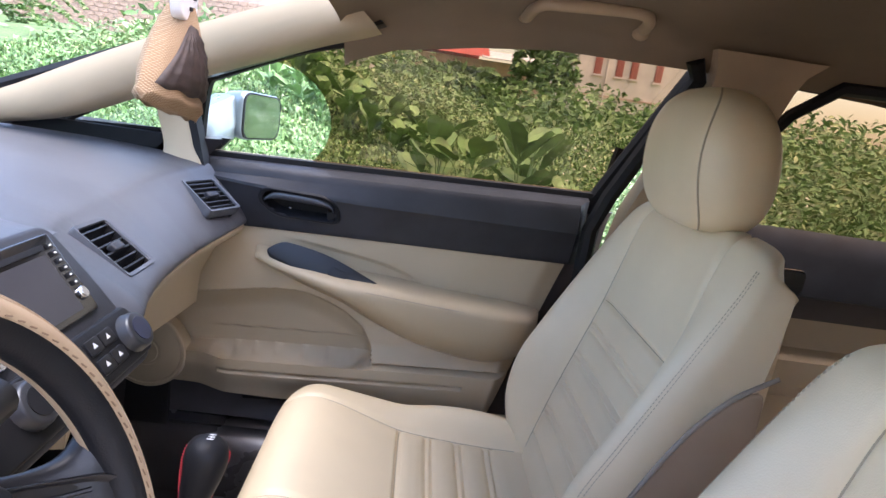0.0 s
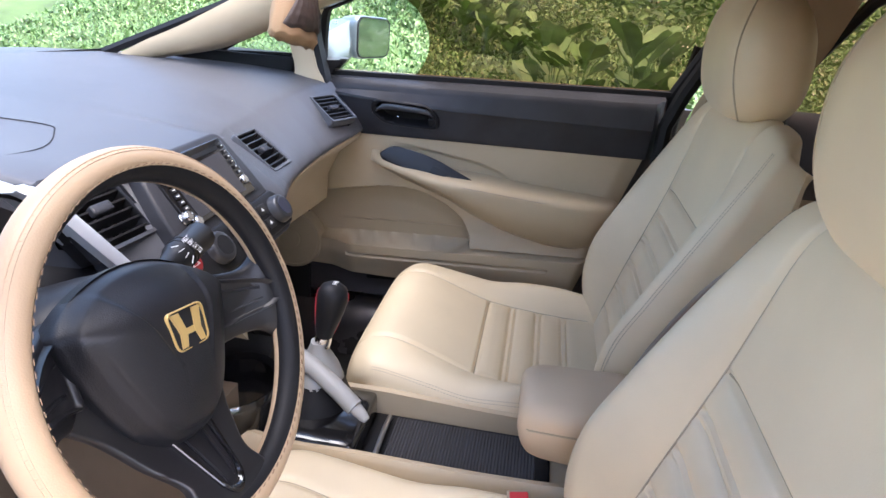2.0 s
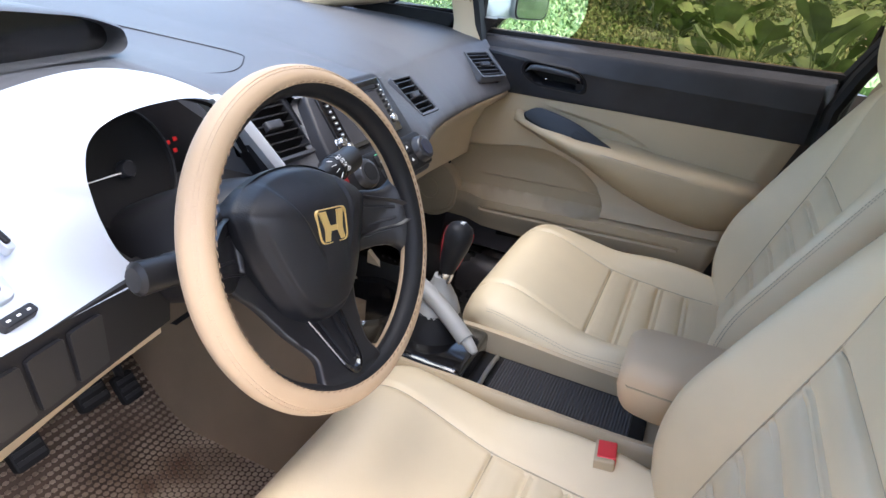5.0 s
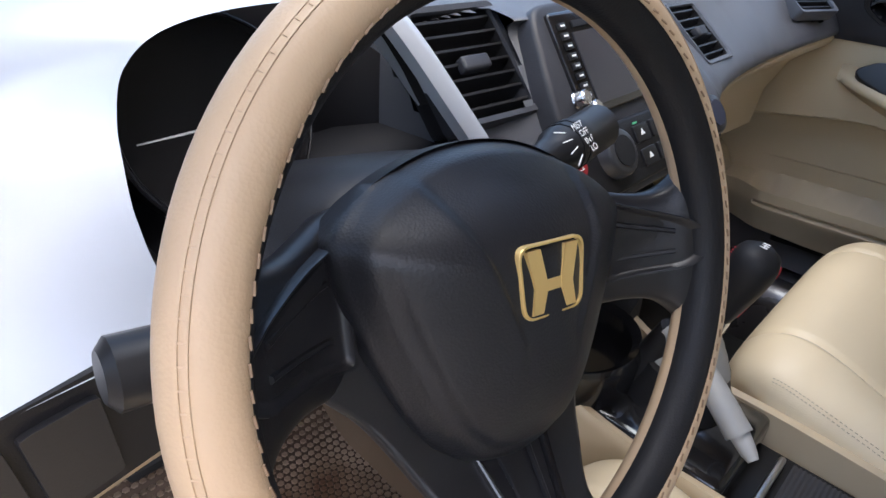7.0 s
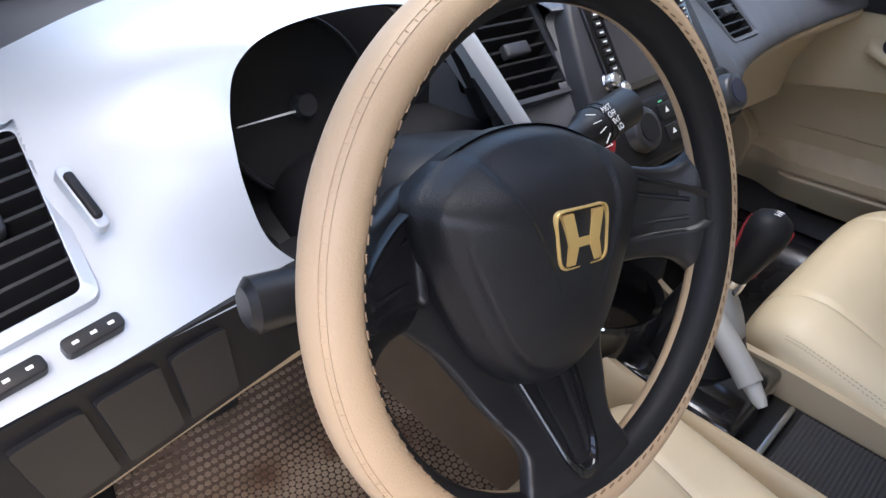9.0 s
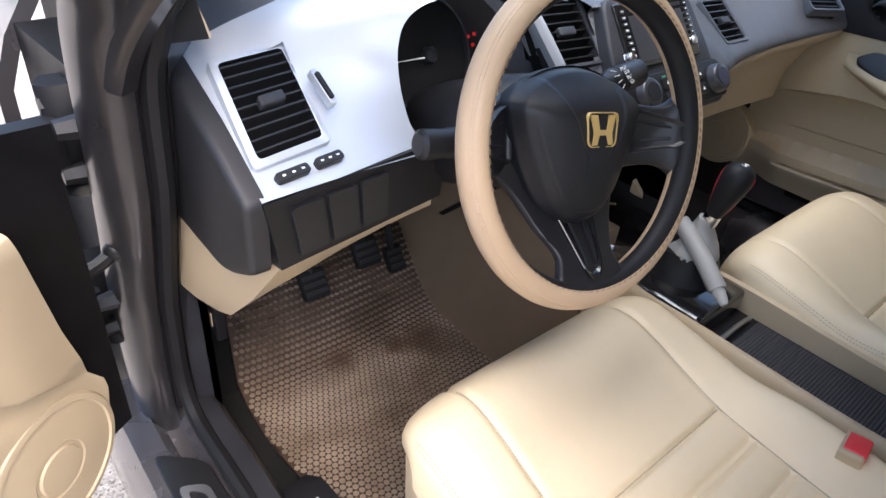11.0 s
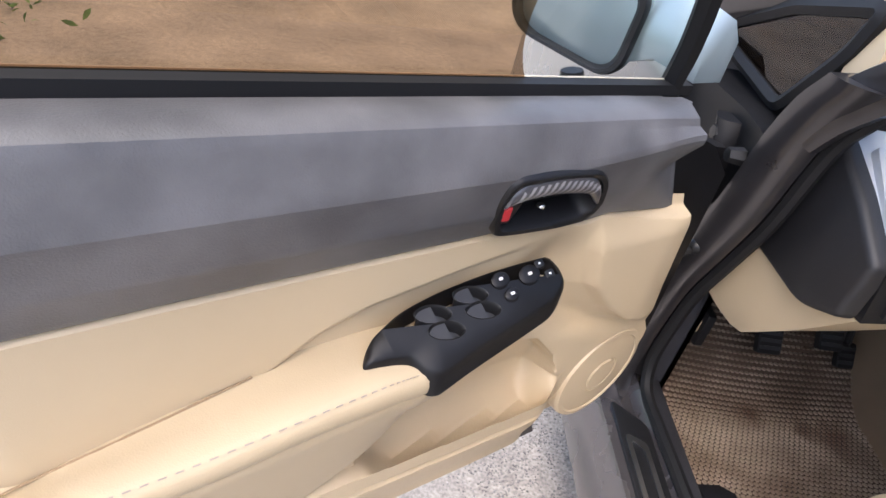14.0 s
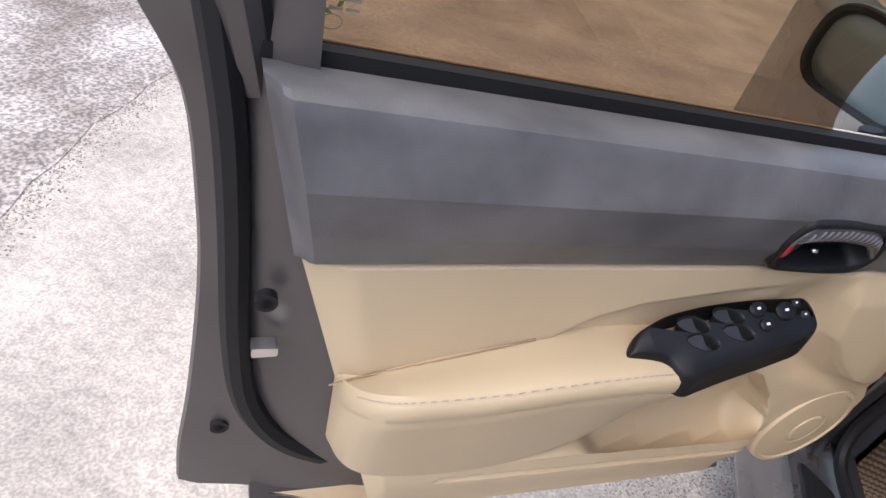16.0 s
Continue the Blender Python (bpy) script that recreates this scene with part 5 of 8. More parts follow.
def front_door(driver):
    D = door_frame(driver)
    t = thing("front_door", "open driver's door, grey over beige with black switch panel" if driver else "closed passenger's door, dark upper trim over beige panel", "car door")
    # painted shell behind the trim
    bm = bmesh.new()
    rows = []
    shell = [(-.10, .06), (-.05, .04), (0.0, .03), (.3, .03), (.70, .03), (.86, .03)]
    for u in ((.06, .08, .2, .4, .6, .78, .87) if driver else (-.01, .0, .2, .4, .6, .78, .87)):
        top = belt(u) - .006 - (.02 if u < 0 else 0)
        lo = .36 + .05 * sm(.5, .9, u)
        rows.append([D(u, -.022, top), D(u, -.075, .70), D(u, -.075, lo + .08), D(u, -.022, lo), D(u, -.10, lo - .04), D(u, -.165, .62), D(u, -.155, .80), D(u, -.105, top - .02), D(u, -.07, top)])
    loft(bm, rows)
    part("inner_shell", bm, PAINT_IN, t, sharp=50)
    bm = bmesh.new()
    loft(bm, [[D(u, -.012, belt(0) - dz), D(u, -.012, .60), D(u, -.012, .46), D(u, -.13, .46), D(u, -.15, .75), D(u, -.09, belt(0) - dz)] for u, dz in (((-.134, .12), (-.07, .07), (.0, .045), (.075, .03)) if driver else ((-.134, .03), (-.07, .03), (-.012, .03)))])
    part("front_edge", bm, HINGESHADE, t, "front edge of the door, coloured near-black", sharp=50)
    # rear edge of the door with its flange, bulging past the trim
    bm = bmesh.new()
    rows = []
    for z, u in spline([(1.06, .965), (1.02, .955), (.95, .925), (.85, .918), (.75, .920), (.60, .935), (.50, .950), (.43, .955)], 4):
        ur = .845 - .286 * max(0, .876 - z)
        if not driver and z > .985:
            continue
        rows.append([D(ur - .012, -.010, z), D(ur + .012, -.014, z), D(.885, -.045, z), D(u - .022, -.052, z), D(u, -.060, z), D(u + .003, -.068, z), D(u - .02, -.10, z), D(.86, -.11, z)])
    loft(bm, rows)
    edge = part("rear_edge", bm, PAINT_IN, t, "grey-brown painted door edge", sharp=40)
    # weather seal along the rear edge and the foot
    bm = bmesh.new()
    tube(bm, [D(u, -.034, z) for u, z in spline([(.915, 1.12), (.905, 1.05), (.893, .95), (.889, .85), (.888, .72), (.878, .62), (.845, .55), (.79, .505), (.70, .47), (.5, .44), (.2, .42)], 5)], .014, 8)
    part("weather_seal", bm, RUBBER, t, "black rubber weather seal")
    if driver:
        bm = bmesh.new()
        fr = frame_from(D(.862, -.014, .722), D(.9, 0, .735) - D(.8, 0, .735), (0, 0, 1))
        prism(bm, rounded([(-.012, -.005), (.012, -.006), (.012, .006), (-.012, .006)], .003, 3), lambda a, b, c: fr @ Vector((a, b, c)), -.01, .006, .002)
        part("latch_plate", bm, STEEL, edge, "bright steel latch plate")
        for u, z in ((.862, .784), (.905, .552)):
            bm = bmesh.new()
            k = -.012 if u < .88 else -.05
            for r, q in ((.010, .004), (.006, .007)):
                fr = frame_from(D(u, k, z), D(.9, 0, z) - D(.8, 0, z), (0, 0, 1))
                loft(bm, [[fr @ Vector((r * math.cos(math.pi * i / 10), r * math.sin(math.pi * i / 10), h)) for i in range(20)] for h in (-.006, q)])
            part("bolt", bm, RUBBER, edge, "black rubber-capped bolt")
    # upper trim: shelf under the glass, ridge, broad face, fold and dark underside, cut open for the handle
    HM = frame_from(D(.298, .034, .906), D(.1, .036, .92) - D(.4, .036, .912), D(.3, .044, .935) - D(.3, .024, .87))
    if (HM.to_3x3() @ Vector((0, 0, 1))).dot(D(0, 1, 0) - D(0, 0, 0)) < 0:
        HM = HM @ pose(0, 0, 0, 0, 180, 0)
    sg = 1 if (HM.inverted() @ D(.2, .036, .915)).x > 0 else -1
    HI = HM.inverted()

    hs = 1.0 if driver else 1.12

    def Hh(a, b, c):
        return HM @ Vector((a * sg * hs, b * hs, c))
    cc = (.016, -.009) if driver else (0, 0)
    cup_o = rounded([(-.050, -.042), (-.066, .010), (-.062, .038), (-.01, .039), (.052, .031), (.078, .012), (.098, -.028), (.092, -.054), (.047, -.056), (-.02, -.048)], [.018, .02, .02, .03, .02, .02, .02, .018, .02, .03], 5) if driver else rounded([(-.076, -.029), (.050, -.030), (.086, .0), (.074, .030), (-.046, .029), (-.074, .008)], [.024, .034, .024, .024, .034, .024], 6)

    def in_cup(p):
        q = HI @ p
        x, y, hit = cc[0] + (q.x * sg / hs - cc[0]) / .88, cc[1] + (q.y / hs - cc[1]) / .84, False
        for i in range(len(cup_o)):
            (x0, y0), (x1, y1) = cup_o[i - 1], cup_o[i]
            if (y0 > y) != (y1 > y) and x < (x1 - x0) * (y - y0) / (y1 - y0) + x0:
                hit = not hit
        return hit and abs(q.z) < .04
    bm = bmesh.new()
    rows = []
    us = [-.012, -.006, .0, .015, .05, .10, .15] + [.19 + .006 * i for i in range(40)] + [.45, .55, .65, .75, .80, .832, .840, .846, .851, .856, .862]
    for u in us:
        e = sm(-.012, .03, u) * (1 - .94 * sm(.838, .862, u))
        if driver:
            # shelf, broad face, two darker bands folded under it; the front end tucks in below the nose
            e = sm(-.012, .012, u) * (1 - .9 * sm(.846, .862, u))
            tuck = sm(.17, .0, u)
            low = float(np.interp(u, [-.02, .009, .163, .178, .25, .34, .65, .86], [.824, .829, .852, .845, .852, .855, .851, .846]))
            zf = .939 + .016 * sm(.30, .04, u)
            z2 = .896 + .010 * tuck
            bz = belt(u)
            sec = [(-.022, bz), (-.016, bz + .003), (.004 * e, bz + .004), (.022 * e, bz + .002), (.029 * e, bz - .002), (.0325 * e, bz - .009),
                   (.0445 * e, zf + .006), (.0458 * e, zf), (.0440 * e, zf - .007), ((.0352 - .022 * tuck) * e, z2 + .003), ((.0338 - .022 * tuck) * e, z2 - .003), ((.016 - .010 * tuck) * e + .001, low + .006), ((.013 - .010 * tuck) * e, low + .001), (-.015, low)]
            mm = (1, 1, 1, 1, 1, 8, 1, 1, 8, 1, 8, 1, 1)
        else:
            low = float(np.interp(u, [-.02, .05, .115, .135, .2, .9], [.855, .852, .846, .838, .842, .852]))
            kr, kf = .020 + .018 * sm(.05, .7, u), .044
            zf = float(np.interp(u, [-.02, .10, .25, .40, .9], [.955, .944, .932, .926, .928]))
            zr = max(belt(u) - .010 - .006 * e, zf + .006)
            sec = [(-.022, belt(u)), (-.014, belt(u) + .002), (.004 * e, belt(u) - .001), ((kr - .006) * e, zr + .006), (kr * e, zr - .002), ((kr + .002) * e, zr - .009),
                   (kf * e, zf + .006), ((kf + .001) * e, zf), ((kf - .003) * e, zf - .006), (.020 * e + .002, low + .007), (.016 * e + .002, low + .001), (-.015, low)]
            mm = (1, 1, 1, 1, 1, 9, 1, 1, 9, 1, 1)
        fine = []
        for (k0, z0), (k1, z1), m in zip(sec, sec[1:], mm):
            fine += [(k0 + (k1 - k0) * j / m, z0 + (z1 - z0) * j / m) for j in range(m)]
        shear = .19 * sm(.55, .85, u) if driver else 0
        bow = 1 - sm(-.012, .17, u) if driver else 0
        rows.append([bm.verts.new(D(u + shear * (z - .95) + bow * float(np.interp(z, [.82, .85, .90, .93, .957, 1.0], [.005, .02, .048, .060, .066, .068])), k, z)) for k, z in fine + [sec[-1]]])
    for r0, r1 in zip(rows, rows[1:]):
        for j in range(len(r0) - 1):
            q = [r0[j], r0[j + 1], r1[j + 1], r1[j]]
            if in_cup((q[0].co + q[1].co + q[2].co + q[3].co) / 4):
                continue
            bm.faces.new(q)
    bmesh.ops.remove_doubles(bm, verts=bm.verts, dist=.00005)
    part("upper_trim", bm, LITDUST if driver else CHARCOAL, t, "dusty dark grey grained upper trim, paled for the daylight on it" if driver else "dark grey grained upper trim", sharp=26)
    # lower beige panel: pocket, lip with its slot, and the shallow field over the armrest

    def lipz(u):
        return .558 + .03 * u if driver else .535 + .05 * u

    def panel_k(u, z):
        end = 1 - sm(.79, .845, u + .10 * sm(.45, .85, u) * max(0, .85 - z) / .35)
        lz = lipz(u)
        body = .014
        if driver:
            arc = float(np.interp(u, [.125, .15, .20, .29, .37, .44, .485], [.56, .615, .665, .692, .668, .625, .56]))
            pocket = sm(0, .009, arc - z) * sm(.125, .15, u) * (1 - sm(.46, .485, u))
        else:
            arc = float(np.interp(u, [-.05, .08, .145, .19, .235, .28, .32, .365, .40, .44, .456, .464, .469, .48], [.66, .675, .688, .697, .706, .710, .706, .690, .672, .640, .612, .588, .546, .50]))
            pocket = sm(0, .012, arc - z) * sm(-.06, .02, u) * (1 - sm(.462, .480, u))
        k = body - .038 * pocket - .012 * sm(.0, .06, arc - z) * pocket
        if not driver:
            k -= .006 * sm(.596 + .05 * (u - .3), .592 + .05 * (u - .3), z) * pocket * sm(.10, .2, u)
        field = float(np.interp(u, [.24, .30, .40, .47, .52, .575], [.835, .828, .812, .800, .782, .745]))
        if .24 < u < .575:
            k -= .009 * sm(0, .010, field - z) * sm(.60, .66, z) * (1 - pocket) * sm(.25, .36, u)
        wide = sm(.10, .18, u)
        if driver:
            uc = float(np.interp(z, [.60, .64, .655, .69, .74, .80, .86], [-.075, .0, .04, .09, .14, .163, .172]))
            k += .014 * sm(-.002, .014, uc - u) * sm(.60, .64, z) * sm(.852, .80, z) - .022 * math.exp(-((u - uc - .055) / .045) ** 2) * sm(.60, .68, z) * sm(.85, .78, z)
        if z < lz + .006:
            lip = .030 * wide
            f = sm(lz - .006, lz + .006, z)
            k = (body - .050 * pocket) * f + (body + lip) * (1 - f)
            k -= .020 * sm(lz - .03, .445, z)
            if .16 < u < .66:
                k -= .006 * math.exp(-((z - lz + .036) / .0045) ** 4)
        else:
            k += .020 * wide * (1 - sm(lz, lz + .05, z)) * (1 - sm(0, .3, pocket))
        if driver:
            # the panel's upper edge tucks in behind the trim
            tl = float(np.interp(u, [-.02, .009, .163, .178, .25, .34, .65, .86], [.824, .829, .852, .845, .852, .855, .851, .846]))
            k -= .020 * sm(tl - .005, tl + .005, z)
        return k * end * (.35 + .65 * sm(-.10, .02, u))
    bm = bmesh.new()
    NS = 190
    vs = [0, .04, .08] + [.10 + .005 * i for i in range(46)] + [.335 + .007 * i for i in range(52)] + [.70 + .006 * i for i in range(50)] + [1.0]
    rows = []
    for i in range(NS + 1):
        s = i / NS
        col = []
        u0 = -.05 + .90 * s
        low = float(np.interp(u0, [-.05, .05, .115, .135, .2, .9], [.860, .856, .850, .842, .846, .856])) if not driver else float(np.interp(u0, [-.05, .009, .163, .178, .25, .34, .65, .86], [.842, .848, .868, .856, .860, .862, .858, .853]))
        lo = float(np.interp(u0, [-.05, .0, .05, .3, .86], [.50, .462, .447, .445, .452]))
        for v in vs:
            z = lo + (low - lo) * v
            uf = float(np.interp(z, [.46, .50, .56, .578, .605, .69, .85], [-.03, -.085, -.098, -.096, -.076, -.054, -.028]))
            ur = .845 - .286 * (.876 - z)
            u = uf + (ur - uf) * s
            f = sm(lipz(u) - .006, lipz(u) + .006, z)
            dip = .045 * math.sin(math.pi * f) ** .5 * sm(.13, .17, u) * (1 - sm(.40, .475, u)) if 0 < f < 1 else 0
            col.append(D(u, panel_k(u, z), z - dip))
        rows.append([D(u0 if 0 < i < NS else u0, -.016, lo)] + col)
    loft(bm, rows, closed=False, caps=False)
    low = part("lower_trim", bm, BEIGE, t, "beige door panel with map pocket", sharp=35)
    # padded armrest: section in n, z per u
    front = [(.47, .090, .752, .676, .060), (.40, .078, .750, .722, .06), (.34, .050, .748, .735, .05), (.32, .024, .744, .738, .03)] if driver else [(.47, .092, .752, .668, .060), (.40, .088, .756, .705, .06), (.32, .070, .768, .735, .05), (.24, .046, .785, .765, .03), (.215, .030, .790, .780, .02)]
    bm = bmesh.new()
    rows = []
    for u, k, zt, zb, w in spline([(.803, .006, .706, .692, .010), (.799, .022, .714, .668, .010), (.789, .044, .722, .646, .020), (.765, .068, .728, .626, .036), (.70, .086, .734, .606, .05), (.58, .090, .742, .625, .056), *front], 4):
        rows.append([D(u, -.004, zt + .018), D(u, k * .35, zt + .016), D(u, k * .75, zt + .006), D(u, k * .95, zt - .002), D(u, k, zt - .012), D(u, k * .93, zt * .55 + zb * .45 - .006), D(u, k * .62, zb + .008), D(u, k * .2, zb - .012), D(u, -.004, zb - .02)])
    if driver:
        # flat-topped pad with a stitched edge, its side falling back to the panel
        rows = []
        for u, ke, zi, zo, zb in spline([(.790, .010, .690, .690, .600), (.786, .030, .694, .702, .588), (.777, .050, .698, .714, .580), (.762, .066, .704, .725, .574), (.735, .076, .714, .734, .568), (.655, .080, .735, .741, .562), (.56, .082, .752, .755, .575), (.48, .082, .757, .760, .615), (.43, .080, .757, .758, .66), (.37, .066, .762, .765, .70), (.30, .052, .775, .778, .735), (.25, .034, .790, .790, .76)], 4):
            rows.append([D(u, -.006, zi + .004), D(u, .012, zi), D(u, ke * .5, zi * .5 + zo * .5 + .003), D(u, ke - .012, zo + .002), D(u, ke - .004, zo - .001), D(u, ke, zo - .006), D(u, ke + .001, zo - .014), D(u, ke + .0005, zo - .022),
                         D(u, ke - .0025, zo - .0255), D(u, ke - .0015, zo - .029), D(u, ke * .90, zo - .05), D(u, ke * .74, zo * .38 + zb * .62), D(u, ke * .52 + .004, zb), D(u, -.006, zb - .02)])
    loft(bm, rows)
    arm = part("armrest", bm, BEIGE_SOFT, t, "padded beige armrest", sharp=40 if driver else 70)
    if driver:
        bm = bmesh.new()
        edge_line = spline([(.779, .045, .7135), (.762, .0615, .7260), (.735, .0715, .7350), (.655, .0755, .7420), (.56, .0785, .7560), (.48, .0775, .7610), (.445, .0765, .7600)], 14)
        for a, b in zip(edge_line[::2], edge_line[1::2]):
            tube(bm, [D(*a), D(*b)], .0008, 4)
        part("stitching", bm, PIPE, arm, "line of grey stitches")
    bm = bmesh.new()
    for i in range(0 if driver else 70):
        u = .445 + .325 * i / 70

        def at(v):
            k, zt = lerp_table([(.40, .088, .756), (.47, .092, .752), (.58, .090, .742), (.70, .082, .730), (.765, .062, .722), (.80, .018, .70)], v)
            return D(v, k * .985 + .001, zt - .0045)
        tube(bm, [at(u), at(u + .0032)], .0009, 4)
    if not driver:
        part("stitching", bm, PIPE, arm, "line of grey stitches")
    else:
        bm.free()
        bm = bmesh.new()
        tube(bm, [D(u, .0150 + .004 * math.sin(math.pi * (u - .58) / .22), z) for u, z in spline([(.800, .694), (.775, .705), (.72, .721), (.65, .738), (.585, .751)], 5)], .0012, 5)
        part("seam", bm, material("beige_groove", (.27, .19, .11), .7), arm, "thin seam along the padding")
    # switch panel
    if driver:
        def S(a, b, c):
            """a forward, b across from the sill side to the cabin side, c up."""
            return D(.37 - a, .028 + b, .796 + .16 * a - .55 * b + c)
        out = rounded([(-.127, .025), (-.112, .006), (-.075, -.006), (-.02, -.010), (.05, -.009), (.121, -.003), (.128, .010), (.127, .026), (.105, .038), (.056, .044), (-.01, .051), (-.058, .058), (-.072, .050), (-.079, .034), (-.10, .029)], [.006, .01, .03, .03, .03, .012, .01, .012, .02, .03, .03, .008, .008, .01, .02], 4)
        cx, cy = sum(p[0] for p in out) / len(out), sum(p[1] for p in out) / len(out)
        cups = [[(a + .0188 * math.cos(math.pi * i / 16) - .001 * math.sin(math.pi * i / 16), b + .0045 * math.cos(math.pi * i / 16) + .0078 * math.sin(math.pi * i / 16)) for i in range(32)] for a, b in ((-.041, .009), (.006, .006), (-.034, .026), (.013, .0225))]
        bm = bmesh.new()
        vs = loft(bm, [[S(cx + (x - cx) * k, cy + (y - cy) * k, c) for x, y in out] for k, c in ((1.0, -.024), (1.0, -.006), (.985, .0), (.955, .004), (.92, .006))], caps=False)
        loops = [vs[-1]] + [[bm.verts.new(S(x, y, .006)) for x, y in o] for o in cups]
        edges = []
        for lp in loops:
            for i in range(len(lp)):
                e = bm.edges.get((lp[i - 1], lp[i])) or bm.edges.new((lp[i - 1], lp[i]))
                edges.append(e)
        bmesh.ops.triangle_fill(bm, edges=edges, use_beauty=True)
        sw = part("switch_panel", bm, SWITCHBLACK, t, "black power window switch panel", sharp=50)
        for o in cups:
            a, b = sum(p[0] for p in o) / 32, sum(p[1] for p in o) / 32
            bm = bmesh.new()
            loft(bm, [[S(a + (x - a) * k, b + (y - b) * k, c) for x, y in o] for k, c in ((1.06, .0062), (1.03, .0072), (.99, .0068), (.95, .003), (.90, -.006))], caps=False)
            bm.faces.new([bm.verts.new(S(a + (x - a) * .92, b + (y - b) * .92, -.006)) for x, y in o])
            s1 = part("window_switch", bm, SATIN, sw, sharp=60)
            side = [(a + (x - a) * .92, b + (y - b) * .90) for x, y in o if x < a + .004]
            side.sort(key=lambda p: math.atan2(p[1] - b, p[0] - a + .008))
            bm = bmesh.new()
            loft(bm, [[S(x, y, -.006) for x, y in side], [S(x, y, .0035 + .09 * (x - a + .02)) for x, y in side]])
            part("rocker", bm, SPOKE, s1, sharp=30)
        for a, b, w in ((.045, .0045, .0112), (.051, .0205, .0092), (.081, .0100, .0135)):
            bm = bmesh.new()
            o = [(a + w * math.cos(math.pi * i / 12), b + w * .66 * math.sin(math.pi * i / 12)) for i in range(24)]
            loft(bm, [[S(x, y, .005) for x, y in o], [S(x, y, .0085) for x, y in o], [S(a + (x - a) * .85, b + (y - b) * .85, .0095) for x, y in o]])
            s1 = part("round_switch", bm, SWITCHBLACK, sw)
            bm = bmesh.new()
            prism(bm, [(a - .0022, b - .0012), (a + .0026, b - .0012), (a + .0026, b + .0012), (a - .0022, b + .0012)], S, .0095, .0098)
            part("print", bm, WHITE, s1)
        for a, b in ((.100, .003), (.107, .0155)):
            bm = bmesh.new()
            prism(bm, rounded([(a - .006, b - .004), (a + .006, b - .004), (a + .006, b + .004), (a - .006, b + .004)], .003, 3), S, .003, .0068, .0008)
            s1 = part("small_switch", bm, SATIN, sw)
            bm = bmesh.new()
            prism(bm, [(a - .0014, b - .0009), (a + .0014, b - .0009), (a + .0014, b + .0009), (a - .0014, b + .0009)], S, .0068, .0071)
            part("print", bm, WHITE, s1)
    else:
        out = rounded([(.238, .800), (.268, .822), (.36, .806), (.466, .758), (.455, .738), (.422, .716), (.325, .757), (.246, .788)], [.012, .02, .05, .008, .01, .006, .05, .014], 5)
        def S(a, b, c):
            return D(a, .050 + .6 * (.77 - b) * .6 + .7 * c, b + .7 * c)
        bm = bmesh.new()
        prism(bm, out, S, -.02, .006, .003)
        sw = part("switch_panel", bm, SPOKE, t, "gloss black switch panel")
        bm = bmesh.new()
        prism(bm, rounded([(.372, .782), (.408, .766), (.392, .750), (.360, .766)], .005, 3), S, .004, .0085, .002)
        part("window_switch", bm, SATIN, sw)
    # inner handle in its oval cup
    o = cup_o
    bm = bmesh.new()
    def ho(k, j):
        return [(cc[0] + (a - cc[0]) * k, cc[1] + (b - cc[1]) * j) for a, b in o]
    loft(bm, [[Hh(a, b, c) for a, b in ho(k, j)] for k, j, c in ((1.02, 1.02, -.010), (1, 1, .004), (.98, .95, .006), (.90, .84, .005), (.87, .78, .0), (.84, .72, -.026))], caps=False)
    cup = part("handle_cup", bm, BLACK, t, "black oval handle recess", sharp=50)
    bm = bmesh.new()
    loft(bm, [[Hh(a, b, c) for a, b in ho(.88, .80)] for c in (-.030, -.026)])
    part("cup_floor", bm, RUBBER, cup)
    bm = bmesh.new()
    rows = []
    for a, b, w in spline([(-.058, .006, .004), (-.052, .013, .009), (-.035, .019, .011), (.0, .020, .0115), (.040, .013, .0115), (.060, .005, .010), (.076, -.010, .007), (.082, -.020, .003)] if driver else [(-.062, .000, .003), (-.056, .008, .005), (-.040, .013, .006), (.0, .015, .007), (.045, .015, .007), (.062, .010, .005), (.070, .002, .003)], 5):
        rows.append([Hh(a, b + w, .002), Hh(a, b + w * .8, .006), Hh(a, b, .008), Hh(a, b - w * .8, .006), Hh(a, b - w, .0), Hh(a, b, -.004)])
    loft(bm, rows)
    lever = part("lever", bm, CARBON, cup, "handle lever in carbon pattern film", sharp=60)
    if driver:
        line = [(-.052, .013, .009), (-.035, .019, .011), (.0, .020, .0115), (.040, .013, .0115), (.060, .005, .010), (.076, -.010, .007)]
        for i in range(13):
            a0 = -.047 + .0088 * i
            bm = bmesh.new()
            pts = []
            for f in (-.78, -.4, 0, .4, .78):
                a = a0 + .0045 * f
                b, w = lerp_table(line, a)
                c = .0087 - .0026 * (abs(f) / .8) ** 1.6
                pts.append([Hh(a - .0021, b + w * f, c), Hh(a + .0021, b + w * f, c)])
            loft(bm, pts, closed=False, caps=False)
            part("band", bm, BANDGREY, lever)
    bm = bmesh.new()
    ball(bm, (0, 0, 0), .005, .005, .004, 12, 8, Matrix.Translation(Hh(.022, -.032, -.012) if driver else Hh(.024, -.016, -.016)))
    part("catch", bm, CHROME, cup, "small bright catch")
    bm = bmesh.new()
    prism(bm, rounded([(-.054, -.034), (-.026, -.036), (-.024, -.004), (-.054, -.004)] if driver else [(-.070, -.022), (-.050, -.024), (-.048, -.006), (-.068, -.006)], .004, 3), Hh, -.024, -.002, .002)
    part("lock_slide", bm, SATIN, cup)
    if driver:
        bm = bmesh.new()
        prism(bm, rounded([(-.049, -.010), (-.037, -.006), (-.031, -.028), (-.041, -.028)], .003, 3), Hh, -.004, .0, .001)
        part("lock_tab", bm, RED, cup, "red lock marker")
